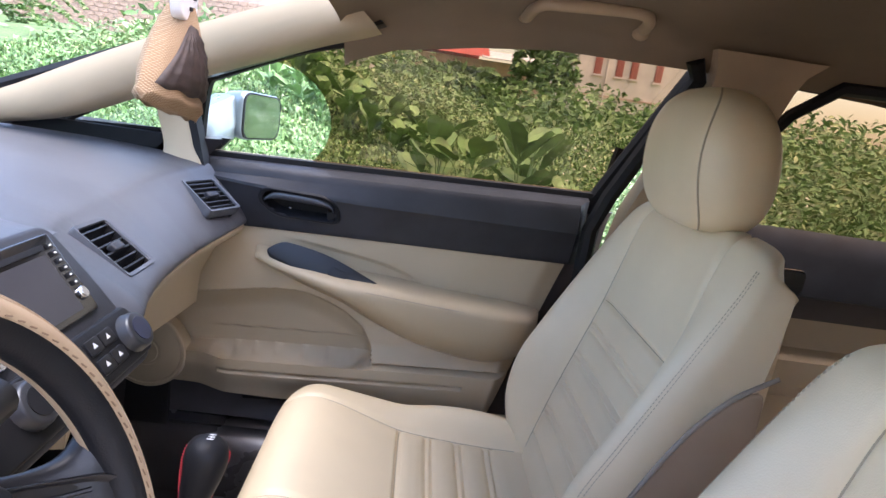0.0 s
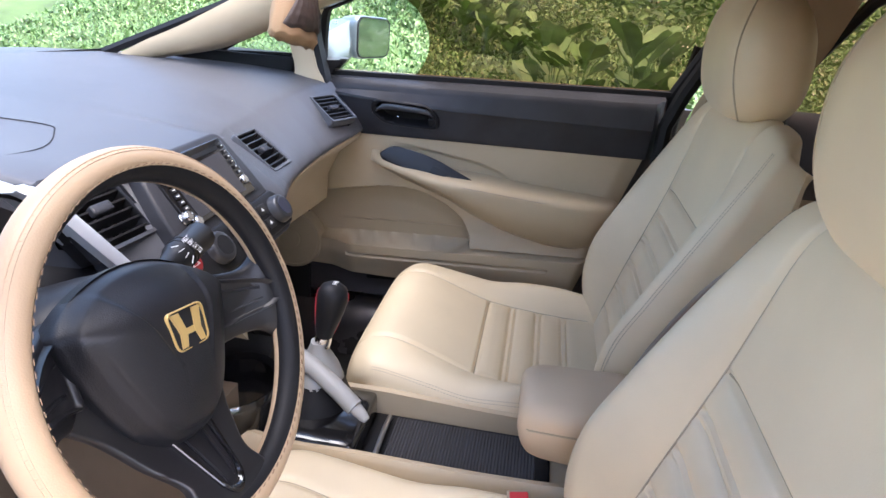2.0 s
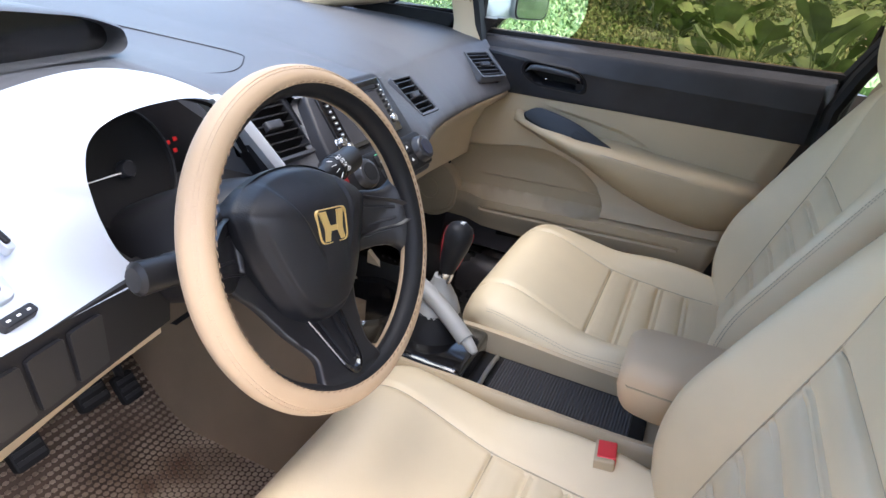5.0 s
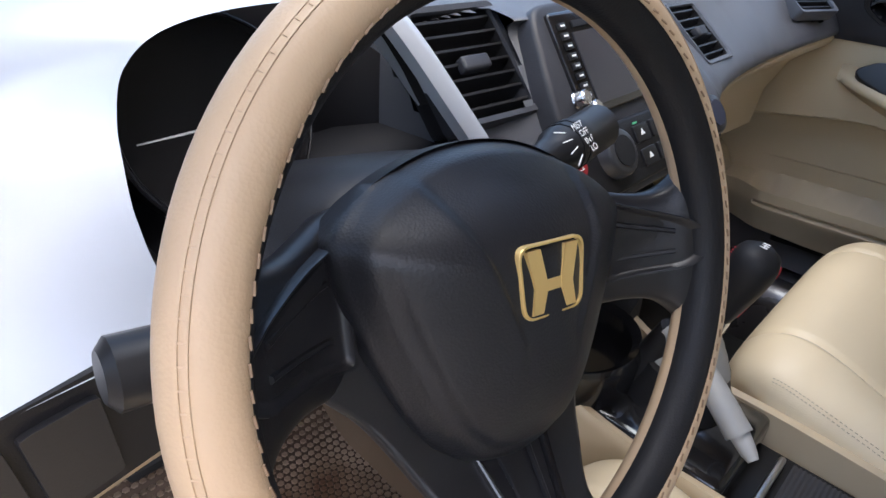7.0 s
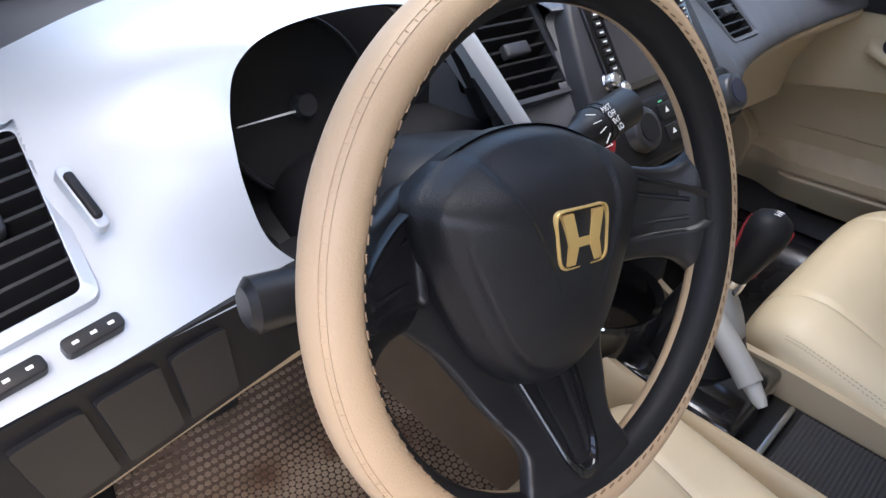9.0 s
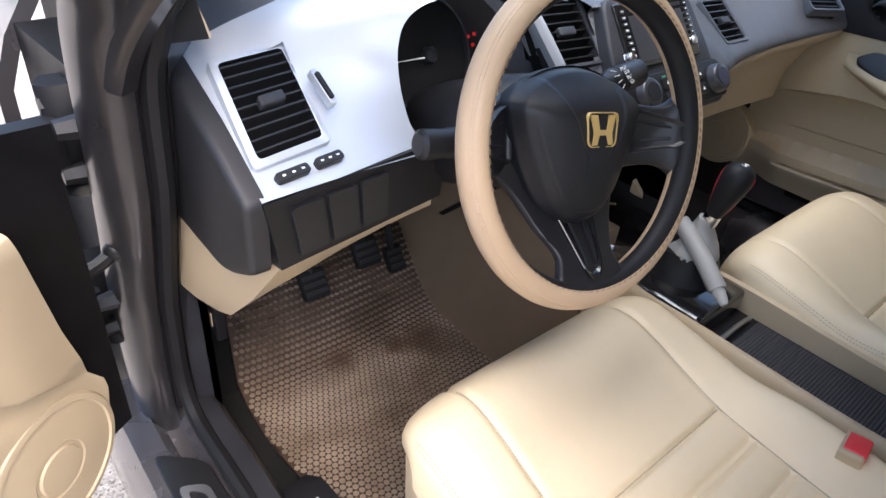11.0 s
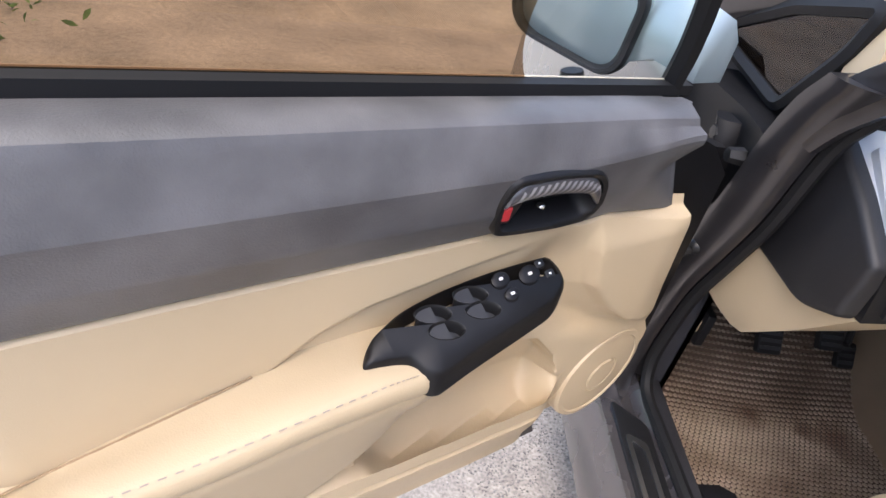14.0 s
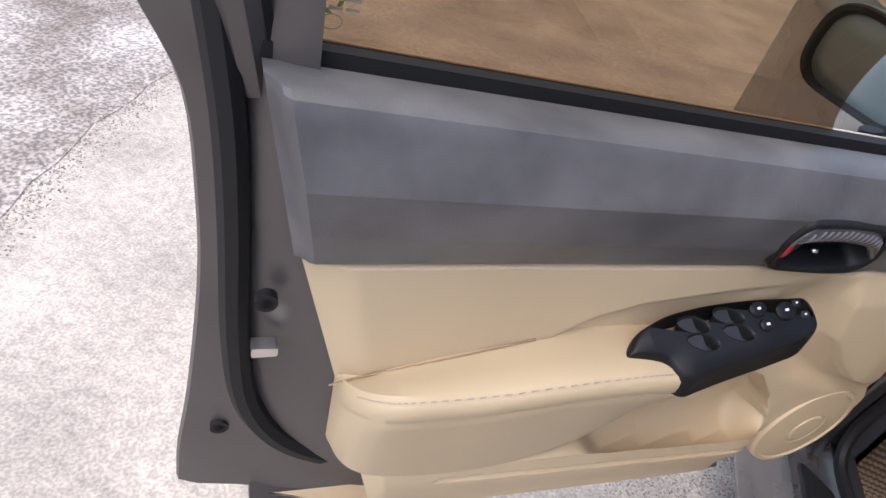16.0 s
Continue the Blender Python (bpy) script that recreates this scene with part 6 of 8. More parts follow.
    # loudspeaker grille in the lower front corner
    SC = D(.003, .007, .520)
    SF = frame_from(SC, D(-.1, .014 - .012, .520) - SC, (0, 0, 1))
    if (SF.to_3x3() @ Vector((0, 0, 1))).dot(D(0, 1, 0) - D(0, 0, 0)) < 0:
        SF = SF @ pose(0, 0, 0, 0, 180, 0)
    bm = bmesh.new()
    loft(bm, [[SF @ Vector((r * math.cos(math.pi * i / 24), r * math.sin(math.pi * i / 24) * .98, c)) for i in range(48)] for r, c in ((.092, -.03), (.092, .002), (.089, .007), (.082, .008), (.080, .0055), (.06, .008), (.036, .009), (.034, .0075), (.030, .0075), (.028, .010), (.004, .011))])
    part("speaker_grille", bm, BEIGE, t, "round beige loudspeaker cover", sharp=30)
    # window: lower black strip, glass in two tints, frame
    bm = bmesh.new()
    loft(bm, [[D(u, -.022, belt(u)), D(u, -.022, belt(u) + .012), D(u, -.034, belt(u) + .014), D(u, -.034, belt(u))] for u in (.03, .3, .6, .875)])
    part("glass_strip", bm, RUBBER, t, "black glass run strip")
    bm = bmesh.new()
    tube(bm, [D(u, -.0355, belt(u) + .0135) for u in (.05, .3, .6, .87)], .0016, 6)
    part("strip_edge", bm, material("pale_strip_edge", (.55, .45, .36), .4), t, "thin pale line along the glass")

    def G(u, h):
        """A point of the glass, h above the belt; the glass leans in with height."""
        return D(u, -.036 + .28 * h + .12 * h * h, belt(u) + h)
    top = [(.07, .0), (.085, .09), (.10, .16), (.13, .180), (.227, .224), (.304, .254), (.442, .286), (.59, .311), (.90, .325), (1.0, .318)] if not driver else [(.055, .0), (.075, .06), (.12, .135), (.20, .20), (.32, .255), (.48, .295), (.66, .315), (.86, .312), (.93, .30)]

    def hmax(u):
        return float(np.interp(u, [p[0] for p in top], [p[1] for p in top]))

    def uend(h):
        return .868 + (.40 if not driver else .19) * h
    # clear lobe by the mirror
    lobe_u, lobe_h, lobe_r = .215, .095, .118

    def inside(u, h):
        return (u < lobe_u or (u - lobe_u) ** 2 + (h - lobe_h) ** 2 < lobe_r ** 2)
    nu, nh = 90, 36
    for name, want, mt in (("clear_pane", True, CLEAR), ("tinted_pane", False, TINT)):
        bm = bmesh.new()
        if want:
            # front strip up to the lobe's edge
            hs = [i / 40 * .30 for i in range(41)]

            def lim(h):
                q = lobe_r ** 2 - (h - lobe_h) ** 2
                return lobe_u + (math.sqrt(q) if q > 0 else -.0)

            def lo(h):
                return float(np.interp(h, [p[1] for p in top[:7]], [p[0] for p in top[:7]]))
            hs = [h for h in hs if lim(h) > lo(h) + .002 and h < lobe_h + lobe_r]
            loft(bm, [[G(lo(h), h), G(lim(h), h)] for h in hs], closed=False, caps=False)
        else:
            def lim2(h):
                q = lobe_r ** 2 - (h - lobe_h) ** 2
                f = lobe_u + (math.sqrt(q) if q > 0 else 0)
                return max(f if q > 0 else lobe_u * 0, float(np.interp(h, [p[1] for p in top[:7]], [p[0] for p in top[:7]])))
            hs = [i / 60 * (.315 if driver else .323) for i in range(61)]
            loft(bm, [[G(lim2(h) + (uend(h) - lim2(h)) * k / 4, h) for k in range(5)] for h in hs], closed=False, caps=False)
        ob = part(name, bm, mt, t, "clear cut-out in the film" if want else "brown tinted side glass")
        ob.visible_shadow = False
    bm = bmesh.new()
    rim = [(.030, -.02)] + top[:-1]
    tube(bm, [G(u, h) for u, h in spline(rim, 4)], .013, 6)
    part("window_frame", bm, RUBBER, t, "black upper window frame")
    bm = bmesh.new()
    tube(bm, [G(uend(h) + .012, h) for h in (-.03, .05, .12, .2, .31)], .016, 8)
    part("rear_window_frame", bm, RUBBER if not driver else PAINT_IN, t)
    if driver:
        bm = bmesh.new()
        tube(bm, [G(.868 + .19 * h, h) for h in (-.02, .05, .12, .2)], .010, 8)
        part("glass_channel", bm, SATIN, t)
        fr = frame_from(G(.825, .050), D(.2, 0, 0) - D(.7, 0, 0), G(.825, .1) - G(.825, .050)) @ Matrix.Diagonal((.62, .72, 1, 1))
        bm = bmesh.new()
        for x0, x1, y in ((-.05, .02, .030), (-.062, .035, .018), (-.04, .030, .008), (-.03, .03, -.002), (-.025, .03, -.012)):
            for k in range(3):
                a = x0 + (x1 - x0) * k / 3
                bm.faces.new([bm.verts.new(fr @ Vector(p)) for p in ((a, y, .003), (a + (x1 - x0) / 3 - .003, y, .003), (a + (x1 - x0) / 3 - .003, y + .004, .003), (a, y + .004, .003))])
        for cx, cy in ((-.055, -.012), (.0, -.025)):
            n = 20
            ri = [[bm.verts.new(fr @ Vector((cx + r * 1.3 * math.cos(2 * math.pi * i / n), cy + r * math.sin(2 * math.pi * i / n), .003))) for i in range(n)] for r in (.009, .0078)]
            for i in range(n):
                bm.faces.new((ri[0][i], ri[0][(i + 1) % n], ri[1][(i + 1) % n], ri[1][i]))
        part("glass_print", bm, material("grey_glass_print", (.26, .21, .16), .6), t, "faint printed maker's marks")
    # outer mirror
    MC = D(.145, -.205, 1.062) if not driver else D(.045, -.165, 1.012)
    q = (D(1, 0, 0) - D(0, 0, 0)).normalized()
    nn = (D(0, 1, 0) - D(0, 0, 0)).normalized()
    back = (q * .93 + nn * .30).normalized()
    MF = frame_from(MC, back.cross(Vector((0, 0, 1))) * -1, (0, 0, 1))
    if (MF.to_3x3() @ Vector((0, 0, 1))).dot(back) < 0:
        MF = frame_from(MC, back.cross(Vector((0, 0, 1))), (0, 0, 1))
    o = rounded([(-.085, -.052), (.085, -.058), (.088, .052), (-.082, .062)], [.03, .035, .03, .03], 6)
    rings = ((.96, .010), (.95, .0145), (.90, .0145), (.885, .012))
    pk, pc = .89, .0148
    if driver:
        MF = MF @ pose(-.042, 0, 0)
        o = rounded([(-.090, -.044), (.088, -.064), (.098, .055), (-.086, .074)], [.05, .04, .03, .055], 8)
        rings = ((.95, .008), (1.0, .010), (1.0, .018), (.975, .022), (.90, .021), (.845, .014), (.835, .006))
        pk, pc = .84, .010
    bm = bmesh.new()
    loft(bm, [[MF @ Vector((a * k, b * k, c)) for a, b in o] for k, c in ((.35, -.085), (.7, -.07), (.92, -.04), (1.0, 0), (1.0, .008), (.95, .012))])
    mh = part("mirror_housing", bm, SILVERBLUE, t, "silver-blue mirror housing", sharp=60)
    bm = bmesh.new()
    loft(bm, [[MF @ Vector((a * k, b * k, c)) for a, b in o] for k, c in rings], caps=False)
    part("mirror_surround", bm, BLACK, mh)
    bm = bmesh.new()
    bm.faces.new([bm.verts.new(MF @ Vector((a * pk, b * pk, pc))) for a, b in o])
    part("mirror_pane", bm, MIRROR, mh, "reflecting mirror glass")
    bm = bmesh.new()
    q1 = [MF.inverted() @ D(.05, -.03, 1.0)][0].x
    sx = 1 if q1 > 0 else -1
    ru = .055 if not driver else -.01
    root = [D(ru + du, -.030, belt(0) + .012 + dz) for du, dz in ((-.03, 0), (.03, 0), (.03, .03), (-.005, .075), (-.03, .05))]
    mid = [D(ru + .02 + du, -.085, belt(0) + .020 + dz) for du, dz in ((-.045, 0), (.025, 0), (.03, .035), (.0, .085), (-.045, .07))]
    end = [MF @ Vector((sx * .070, y, z)) for y, z in ((-.045, -.07), (-.045, -.005), (-.01, .0), (.05, -.01), (.045, -.07))]
    loft(bm, [root, mid, end])
    part("mirror_neck", bm, SILVERBLUE, mh, sharp=70)
    bm = bmesh.new()
    tube(bm, [D(.20, -.055, belt(0) - .01), D(.205, -.06, belt(0) + .018)], [.016, .012], 10)
    part("mirror_foot", bm, BLACK, mh)
    return t


SILVERBLUE = material("silver_blue_paint", (0.25, 0.31, 0.335), 0.3, metal=0.45, coat=0.5)
door_p = front_door(False)
door_d = front_door(True)


# ---- centre console ----
con = thing("centre_console", "beige and black centre console between the front seats", "console")
bm = bmesh.new()
rows = []
for y, z, w in spline([(-.70, .55, .085), (-.36, .53, .092), (-.10, .535, .098), (.02, .535, .10), (.12, .56, .105), (.20, .62, .11)], 4):
    rows.append([(-w, y, .19), (-w, y, z - .01), (-w + .008, y, z), (-w + .018, y, z - .002), (-w + .02, y, z - .05), (w - .02, y, z - .05), (w - .018, y, z - .002), (w - .008, y, z), (w, y, z - .01), (w, y, .19)])
loft(bm, rows)
part("body", bm, BEIGE, con, "beige console body", sharp=40)
bm = bmesh.new()
box(bm, -.074, .074, -.40, -.075, .455, .492, .004)
part("tray_frame", bm, BLACK, con)
bm = bmesh.new()
rows = []
nr = 46
for i in range(nr * 2 + 1):
    y = -.125 - .25 * i / (nr * 2)
    z = .4935 + (.0022 if i % 2 else 0)
    rows.append([(-.064, y, z - .003), (-.064, y, z), (.064, y, z), (.064, y, z - .003)])
loft(bm, rows)
part("roller_cover", bm, RIBBED, con, "ribbed black sliding cover", sharp=20)
bm = bmesh.new()
tube(bm, spline([(-.055, -.112, .494), (-.05, -.113, .502), (0, -.113, .506), (.05, -.113, .502), (.055, -.112, .494)], 5), .0045, 8)
part("cover_handle", bm, STEEL, con, "curved bright handle bar")
# black front half with the gear boot and an open tray
bm = bmesh.new()
box(bm, -.080, .080, -.085, .20, .47, .535, .012)
part("shift_plate", bm, PIANO, con)
bm = bmesh.new()
loft(bm, [[(-.03 + r * 1.15 * math.cos(math.pi * i / 16), .135 + r * math.sin(math.pi * i / 16), z) for i in range(32)] for r, z in ((.075, .52), (.078, .58), (.072, .592), (.062, .585), (.055, .55))])
part("cup_holder", bm, PIANO, con, "round gloss black cup holder")
bm = bmesh.new()
tube(bm, [(-.03 + .082 * math.cos(math.pi * i / 16), .135 + .072 * math.sin(math.pi * i / 16), .590) for i in range(4, 20)], .003, 6)
part("cup_holder_trim", bm, CHROME, con, "bright trim arc")
ARMTAN = leather("warm_beige_leatherette", (0.66, 0.50, 0.325), 0.45)
arm = thing("console_armrest", "small beige padded armrest on the console", "armrest")
bm = bmesh.new()
rows = []
for y, w, z0, z1 in spline([(-.335, .060, .600, .640), (-.345, .068, .575, .652), (-.37, .073, .560, .658), (-.45, .075, .555, .660), (-.58, .075, .555, .660), (-.64, .068, .57, .65)], 4):
    rows.append([(-w, y, (z0 + z1) / 2), (-w, y, z1 - .03), (-w * .93, y, z1 - .01), (-w * .7, y, z1), (0, y, z1 + .003), (w * .7, y, z1), (w * .93, y, z1 - .01), (w, y, z1 - .03), (w, y, (z0 + z1) / 2), (w * .95, y, z0 + .01), (w * .7, y, z0), (-w * .7, y, z0), (-w * .95, y, z0 + .01)])
loft(bm, rows)
ar = part("pad", bm, ARMTAN, arm, sharp=60)
bm = bmesh.new()
tube(bm, [(-.0765, -.60, .620), (-.0765, -.40, .620), (-.072, -.352, .618), (-.055, -.337, .617), (.055, -.337, .617), (.072, -.352, .618), (.0765, -.40, .620), (.0765, -.60, .620)], .0014, 5)
part("seam", bm, SEAM, ar)
bm = bmesh.new()
box(bm, -.05, .05, -.66, -.46, .50, .575, .01)
part("hinge_block", bm, BEIGE, arm)

gear = thing("gear_lever", "gear lever with black leather knob and grey gaiter", "gear lever")
A, B = Vector((.034, .017, .590)), Vector((.045, -.013, .758))
ax = (B - A).normalized()


def along(s):
    return A + ax * s


bm = bmesh.new()
tube(bm, [along(-.02), along(.06)], .0085, 12)
part("stick", bm, CHROME, gear)
bm = bmesh.new()
tube(bm, [along(q) for q in (.045, .052, .066, .072)], [.012, .0145, .0145, .013], 16)
part("collar", bm, CHROME, gear, "chrome collar")
bm = bmesh.new()
ks = [(.068, .0135), (.08, .0165), (.10, .0205), (.12, .0245), (.14, .0265), (.152, .0255), (.162, .021), (.168, .012), (.170, .003)]
tube(bm, [along(a) for a, b in ks], [b for a, b in ks], 24)
kn = part("knob", bm, KNOBLEATHER, gear, "black leather knob")
for sx in (-1, 1):
    bm = bmesh.new()
    side = ax.cross(Vector((1, 0, 0))).normalized()
    rt = side.cross(ax).normalized()
    for i in range(26):
        s0 = .08 + .075 * i / 26

        def kp(s, an):
            r = float(np.interp(s, [k[0] for k in ks], [k[1] for k in ks])) * 1.015
            return along(s) + rt * (math.cos(an) * r) + side * (math.sin(an) * r)
        an = radians(sx * 90 + 35 * math.sin(i / 26 * 3.0))
        tube(bm, [kp(s0, an - .12), kp(s0 + .003, an + .12)], .0008, 4)
    part("stitching", bm, REDTHREAD, kn, "red cross stitches")
bm = bmesh.new()
for dx in (-.005, 0, .005):
    tube(bm, [along(.1702) + Vector((dx, -.004, 0)), along(.1702) + Vector((dx, .004, 0))], .0006, 4)
tube(bm, [along(.1702) + Vector((-.005, 0, 0)), along(.1702) + Vector((.005, 0, 0))], .0006, 4)
part("shift_pattern", bm, WHITE, kn)
bm = bmesh.new()
rows = []
for k, (h, r) in enumerate(spline([(0.045, .046), (.052, .048), (.062, .044), (.072, .036), (.085, .028), (.10, .018), (.118, .0145)], 3)):
    c = Vector((.033, .025, .53)).lerp(Vector(along(.03)), min(1, h / .115))
    rows.append([(c.x + r * 1.05 * math.cos(q) * (1 + .05 * math.sin(5 * q + h * 60) * (h > .01)), c.y + r * math.sin(q) * (1 + .05 * math.sin(5 * q + h * 60) * (h > .01)), .53 + h) for q in [2 * math.pi * i / 30 for i in range(30)]])
loft(bm, rows)
part("gaiter", bm, GREYLEATHER, gear, "creased grey gaiter", sharp=60)
bm = bmesh.new()
loft(bm, [[(.033 + r * (1 + .02 * math.sin(i * 1.7 + z * 90)) * math.cos(math.pi * i / 16), .022 + r * math.sin(math.pi * i / 16), z) for i in range(32)] for r, z in ((.070, .525), (.066, .540), (.058, .560), (.053, .575), (.051, .584), (.046, .586))])
part("gaiter_ring", bm, KNOBLEATHER, gear, "black leather boot")

hb = thing("handbrake", "handbrake lever in a grey sleeve", "handbrake")
bm = bmesh.new()
tube(bm, spline([(.012, .045, .630), (.004, .015, .618), (-.014, -.03, .598), (-.030, -.072, .574)], 5), .0155, 14)
part("sleeve", bm, GREYLEATHER, hb, "grey leatherette sleeve")
bm = bmesh.new()
tube(bm, [(-.028, -.068, .577), (-.036, -.088, .564), (-.039, -.095, .560)], [.012, .009, .006], 12)
part("button", bm, material("pale_grey_plastic", (.35, .35, .34), .5), hb)
bm = bmesh.new()
tube(bm, [(.0, .07, .54), (.010, .055, .59), (.012, .042, .63)], [.02, .018, .016], 12)
part("lever_base", bm, BLACK, hb)

buckle = thing("seat_belt_buckle", "beige seat belt buckle with a red release button", "seat belt buckle")
bm = bmesh.new()
BK = frame_from((-.150, -.350, .526), (1, .1, 0), (0, .12, 1))
prism(bm, rounded([(-.023, -.05), (.023, -.05), (.025, .028), (-.025, .028)], .006), lambda a, b, c: BK @ Vector((a, b, c)), -.014, .016, .004)
part("housing", bm, BEIGE, buckle)
bm = bmesh.new()
prism(bm, rounded([(-.018, .010), (.018, .010), (.019, .030), (-.019, .030)], .004), lambda a, b, c: BK @ Vector((a, b, c)), -.010, .017, .003)
part("release_button", bm, RED, buckle, "red release button")
bm = bmesh.new()
tube(bm, [(-.150, -.36, .50), (-.145, -.40, .40), (-.14, -.42, .25)], .012, 8)
part("stem", bm, BLACK, buckle)

# ---- driver's footwell ----
MATW = material("woven_mat", (0.075, 0.048, 0.032), 0.6, grain=0.6, grain_size=300, mottle=0.35, mottle_size=7)
mat_t = thing("floor_mat", "brown woven rubber floor mat, worn and stained", "floor mat")


def mat_z(x, y):
    return .205 + .20 * sm(.44, .78, y) + .006 * math.sin(9 * x + 4 * y) + .004 * math.sin(17 * y - 6 * x)


def mat_edge(y):
    """Left and right edge of the mat at y."""
    return lerp_table([(.06, -.55, -.30), (.12, -.605, -.20), (.22, -.635, -.10), (.35, -.645, -.055), (.50, -.635, -.085), (.62, -.60, -.10), (.74, -.55, -.10), (.80, -.50, -.12)], y)


bm = bmesh.new()
sheet(bm, lambda a, b: (lambda y: (lambda e: (e[0] + (e[1] - e[0]) * a, y, mat_z(e[0] + (e[1] - e[0]) * a, y)))(mat_edge(y)))(.06 + .74 * b), 30, 40, .006)
part("backing", bm, MATW, mat_t)
ridge = bmesh.new()
STEP = .0125
for j in range(66):
    for i in range(52):
        y = .066 + STEP * .90 * j
        x = -.658 + STEP * (i + (.5 if j % 2 else 0))
        if y > .795:
            continue
        l, r = mat_edge(y)
        if not l + .004 < x < r - .004:
            continue
        z = mat_z(x, y) + .001
        h = .0022
        q = [(x - .0060, y), (x - .003, y - .0052), (x + .003, y - .0052), (x + .0060, y), (x + .003, y + .0052), (x - .003, y + .0052)]
        b0 = [ridge.verts.new((p[0], p[1], z)) for p in q]
        b1 = [ridge.verts.new((x + (p[0] - x) * .76, y + (p[1] - y) * .78, z + h)) for p in q]
        for k in range(6):
            ridge.faces.new((b0[k], b0[(k + 1) % 6], b1[(k + 1) % 6], b1[k]))
        ridge.faces.new(b1)
MATK = material("mat_ridges", (0.25, 0.175, 0.12), 0.42, mottle=0.3, mottle_size=9, tint=(0.46, 0.37, 0.29))


def stained(mat, spots, colour):
    """Adds soft-edged dried stains round the given places."""
    n, l = mat.node_tree.nodes, mat.node_tree.links
    b = n["Principled BSDF"]
    src = b.inputs["Base Color"].links[0].from_socket
    for x, y, z, r in spots:
        d = n.new("ShaderNodeVectorMath")
        d.operation = "DISTANCE"
        d.inputs[1].default_value = (x, y, z)
        l.new(n["Texture Coordinate"].outputs["Object"], d.inputs[0])
        nz = n.new("ShaderNodeTexNoise")
        nz.inputs["Scale"].default_value, nz.inputs["Detail"].default_value = 28, 4
        l.new(n["Texture Coordinate"].outputs["Object"], nz.inputs["Vector"])
        ad = n.new("ShaderNodeMath")
        ad.operation = "MULTIPLY_ADD"
        ad.inputs[1].default_value = -1.6 * r
        l.new(nz.outputs["Fac"], ad.inputs[0])
        l.new(d.outputs["Value"], ad.inputs[2])
        mr = n.new("ShaderNodeMapRange")
        mr.inputs[1].default_value, mr.inputs[2].default_value, mr.inputs[3].default_value, mr.inputs[4].default_value = -.6 * r, .5 * r, .85, 0
        l.new(ad.outputs[0], mr.inputs[0])
        mx = n.new("ShaderNodeMix")
        mx.data_type = "RGBA"
        mx.inputs[7].default_value = (*colour, 1)
        l.new(mr.outputs[0], mx.inputs[0])
        l.new(src, mx.inputs[6])
        src = mx.outputs[2]
    l.new(src, b.inputs["Base Color"])


stained(MATK, ((-.423, .466, .205, .035), (-.237, .424, .205, .045), (-.30, .43, .205, .03)), (.10, .045, .022))
part("raised_weave", ridge, MATK, mat_t, "raised diamond weave", sharp=20)["kind"] = "stuff"
# pedals
for x, y, z, w in ((-.46, .50, .40, .055), (-.345, .49, .44, .055), (-.24, .53, .36, .042)):
    p = thing("pedal", "black rubber foot pedal hanging under the dash", "pedal", group="pedals")
    pf = frame_from((x, y, z), (1, 0, 0), (0, .55, .84))
    bm = bmesh.new()
    prism(bm, rounded([(-w / 2, -.03), (w / 2, -.03), (w / 2, .03), (-w / 2, .03)], .008), lambda a, b, c: pf @ Vector((a, b, c)), -.008, .008, .003)
    part("pad", bm, RUBBER, p)
    bm = bmesh.new()
    for s in (-.016, 0, .016):
        prism(bm, [(-w * .42, s - .004), (w * .42, s - .004), (w * .42, s + .004), (-w * .42, s + .004)], lambda a, b, c: pf @ Vector((a, b, c)), .007, .0105)
    part("tread", bm, CHARCOAL, p)
    bm = bmesh.new()
    tube(bm, [(x, y + .006, z), (x, y + .05, z + .12), (x, y + .10, z + .30)], .009, 8)
    part("arm", bm, SATIN, p)
# carpeted tunnel side
bm = bmesh.new()
loft(bm, [[(-.16 + .05 * sm(.3, -.2, y), y, .19), (-.125 + .02 * sm(.3, -.2, y), y, .40), (-.10, y, .60), (-.05, y, .60), (-.05, y, .19)] for y in (.12, .35, .6, .8)])
tun = part("tunnel_side", bm, CARPET, None)
tagged(tun, "brown carpeted side of the transmission tunnel", "carpet", kind="structure")
bm = bmesh.new()
loft(bm, [[(.16, y, .19), (.12, y, .40), (.10, y, .60), (.05, y, .56), (.05, y, .19)] for y in (.12, .35, .6, .8)])
tagged(part("tunnel_side", bm, BLACKCARPET, None), "dark carpeted side of the transmission tunnel", "carpet", kind="structure")

# scuff plate, fuel and boot release, sill seal
sc = thing("scuff_plate", "dark sill scuff plate with a bright metal loop", "scuff plate")
bm = bmesh.new()
prism(bm, rounded([(-.838, .335), (-.838, -.35), (-.775, -.35), (-.775, .28)], .02), lambda a, b, c: (a, b, c), .333, .341, .003)
part("plate", bm, SATIN, sc)
bm = bmesh.new()
o = rounded([(-.828, .255), (-.828, -.34), (-.790, -.34), (-.790, .235)], .014)
i = [(-.809 + (a + .809) * .55, -.05 + (b + .05) * .955) for a, b in o]
loft(bm, [[(a, b, .340) for a, b in o], [(a, b, .3435) for a, b in o], [(a, b, .3435) for a, b in i], [(a, b, .340) for a, b in i]], caps=False)
part("metal_inlay", bm, STEEL, sc, "brushed metal loop")
rel = thing("release_lever", "black lever block on the sill carpet for fuel flap and boot", "lever")
bm = bmesh.new()
loft(bm, [[(x0, y, .30), (x0 + .004, y, z), (x1 - .006, y, z + .004), (x1, y, .26)] for y, x0, x1, z in ((.18, -.705, -.655, .315), (.15, -.715, -.645, .335), (.09, -.715, -.64, .335), (.0, -.715, -.65, .325), (-.06, -.712, -.66, .315))])
rb = part("block", bm, BLACK, rel)
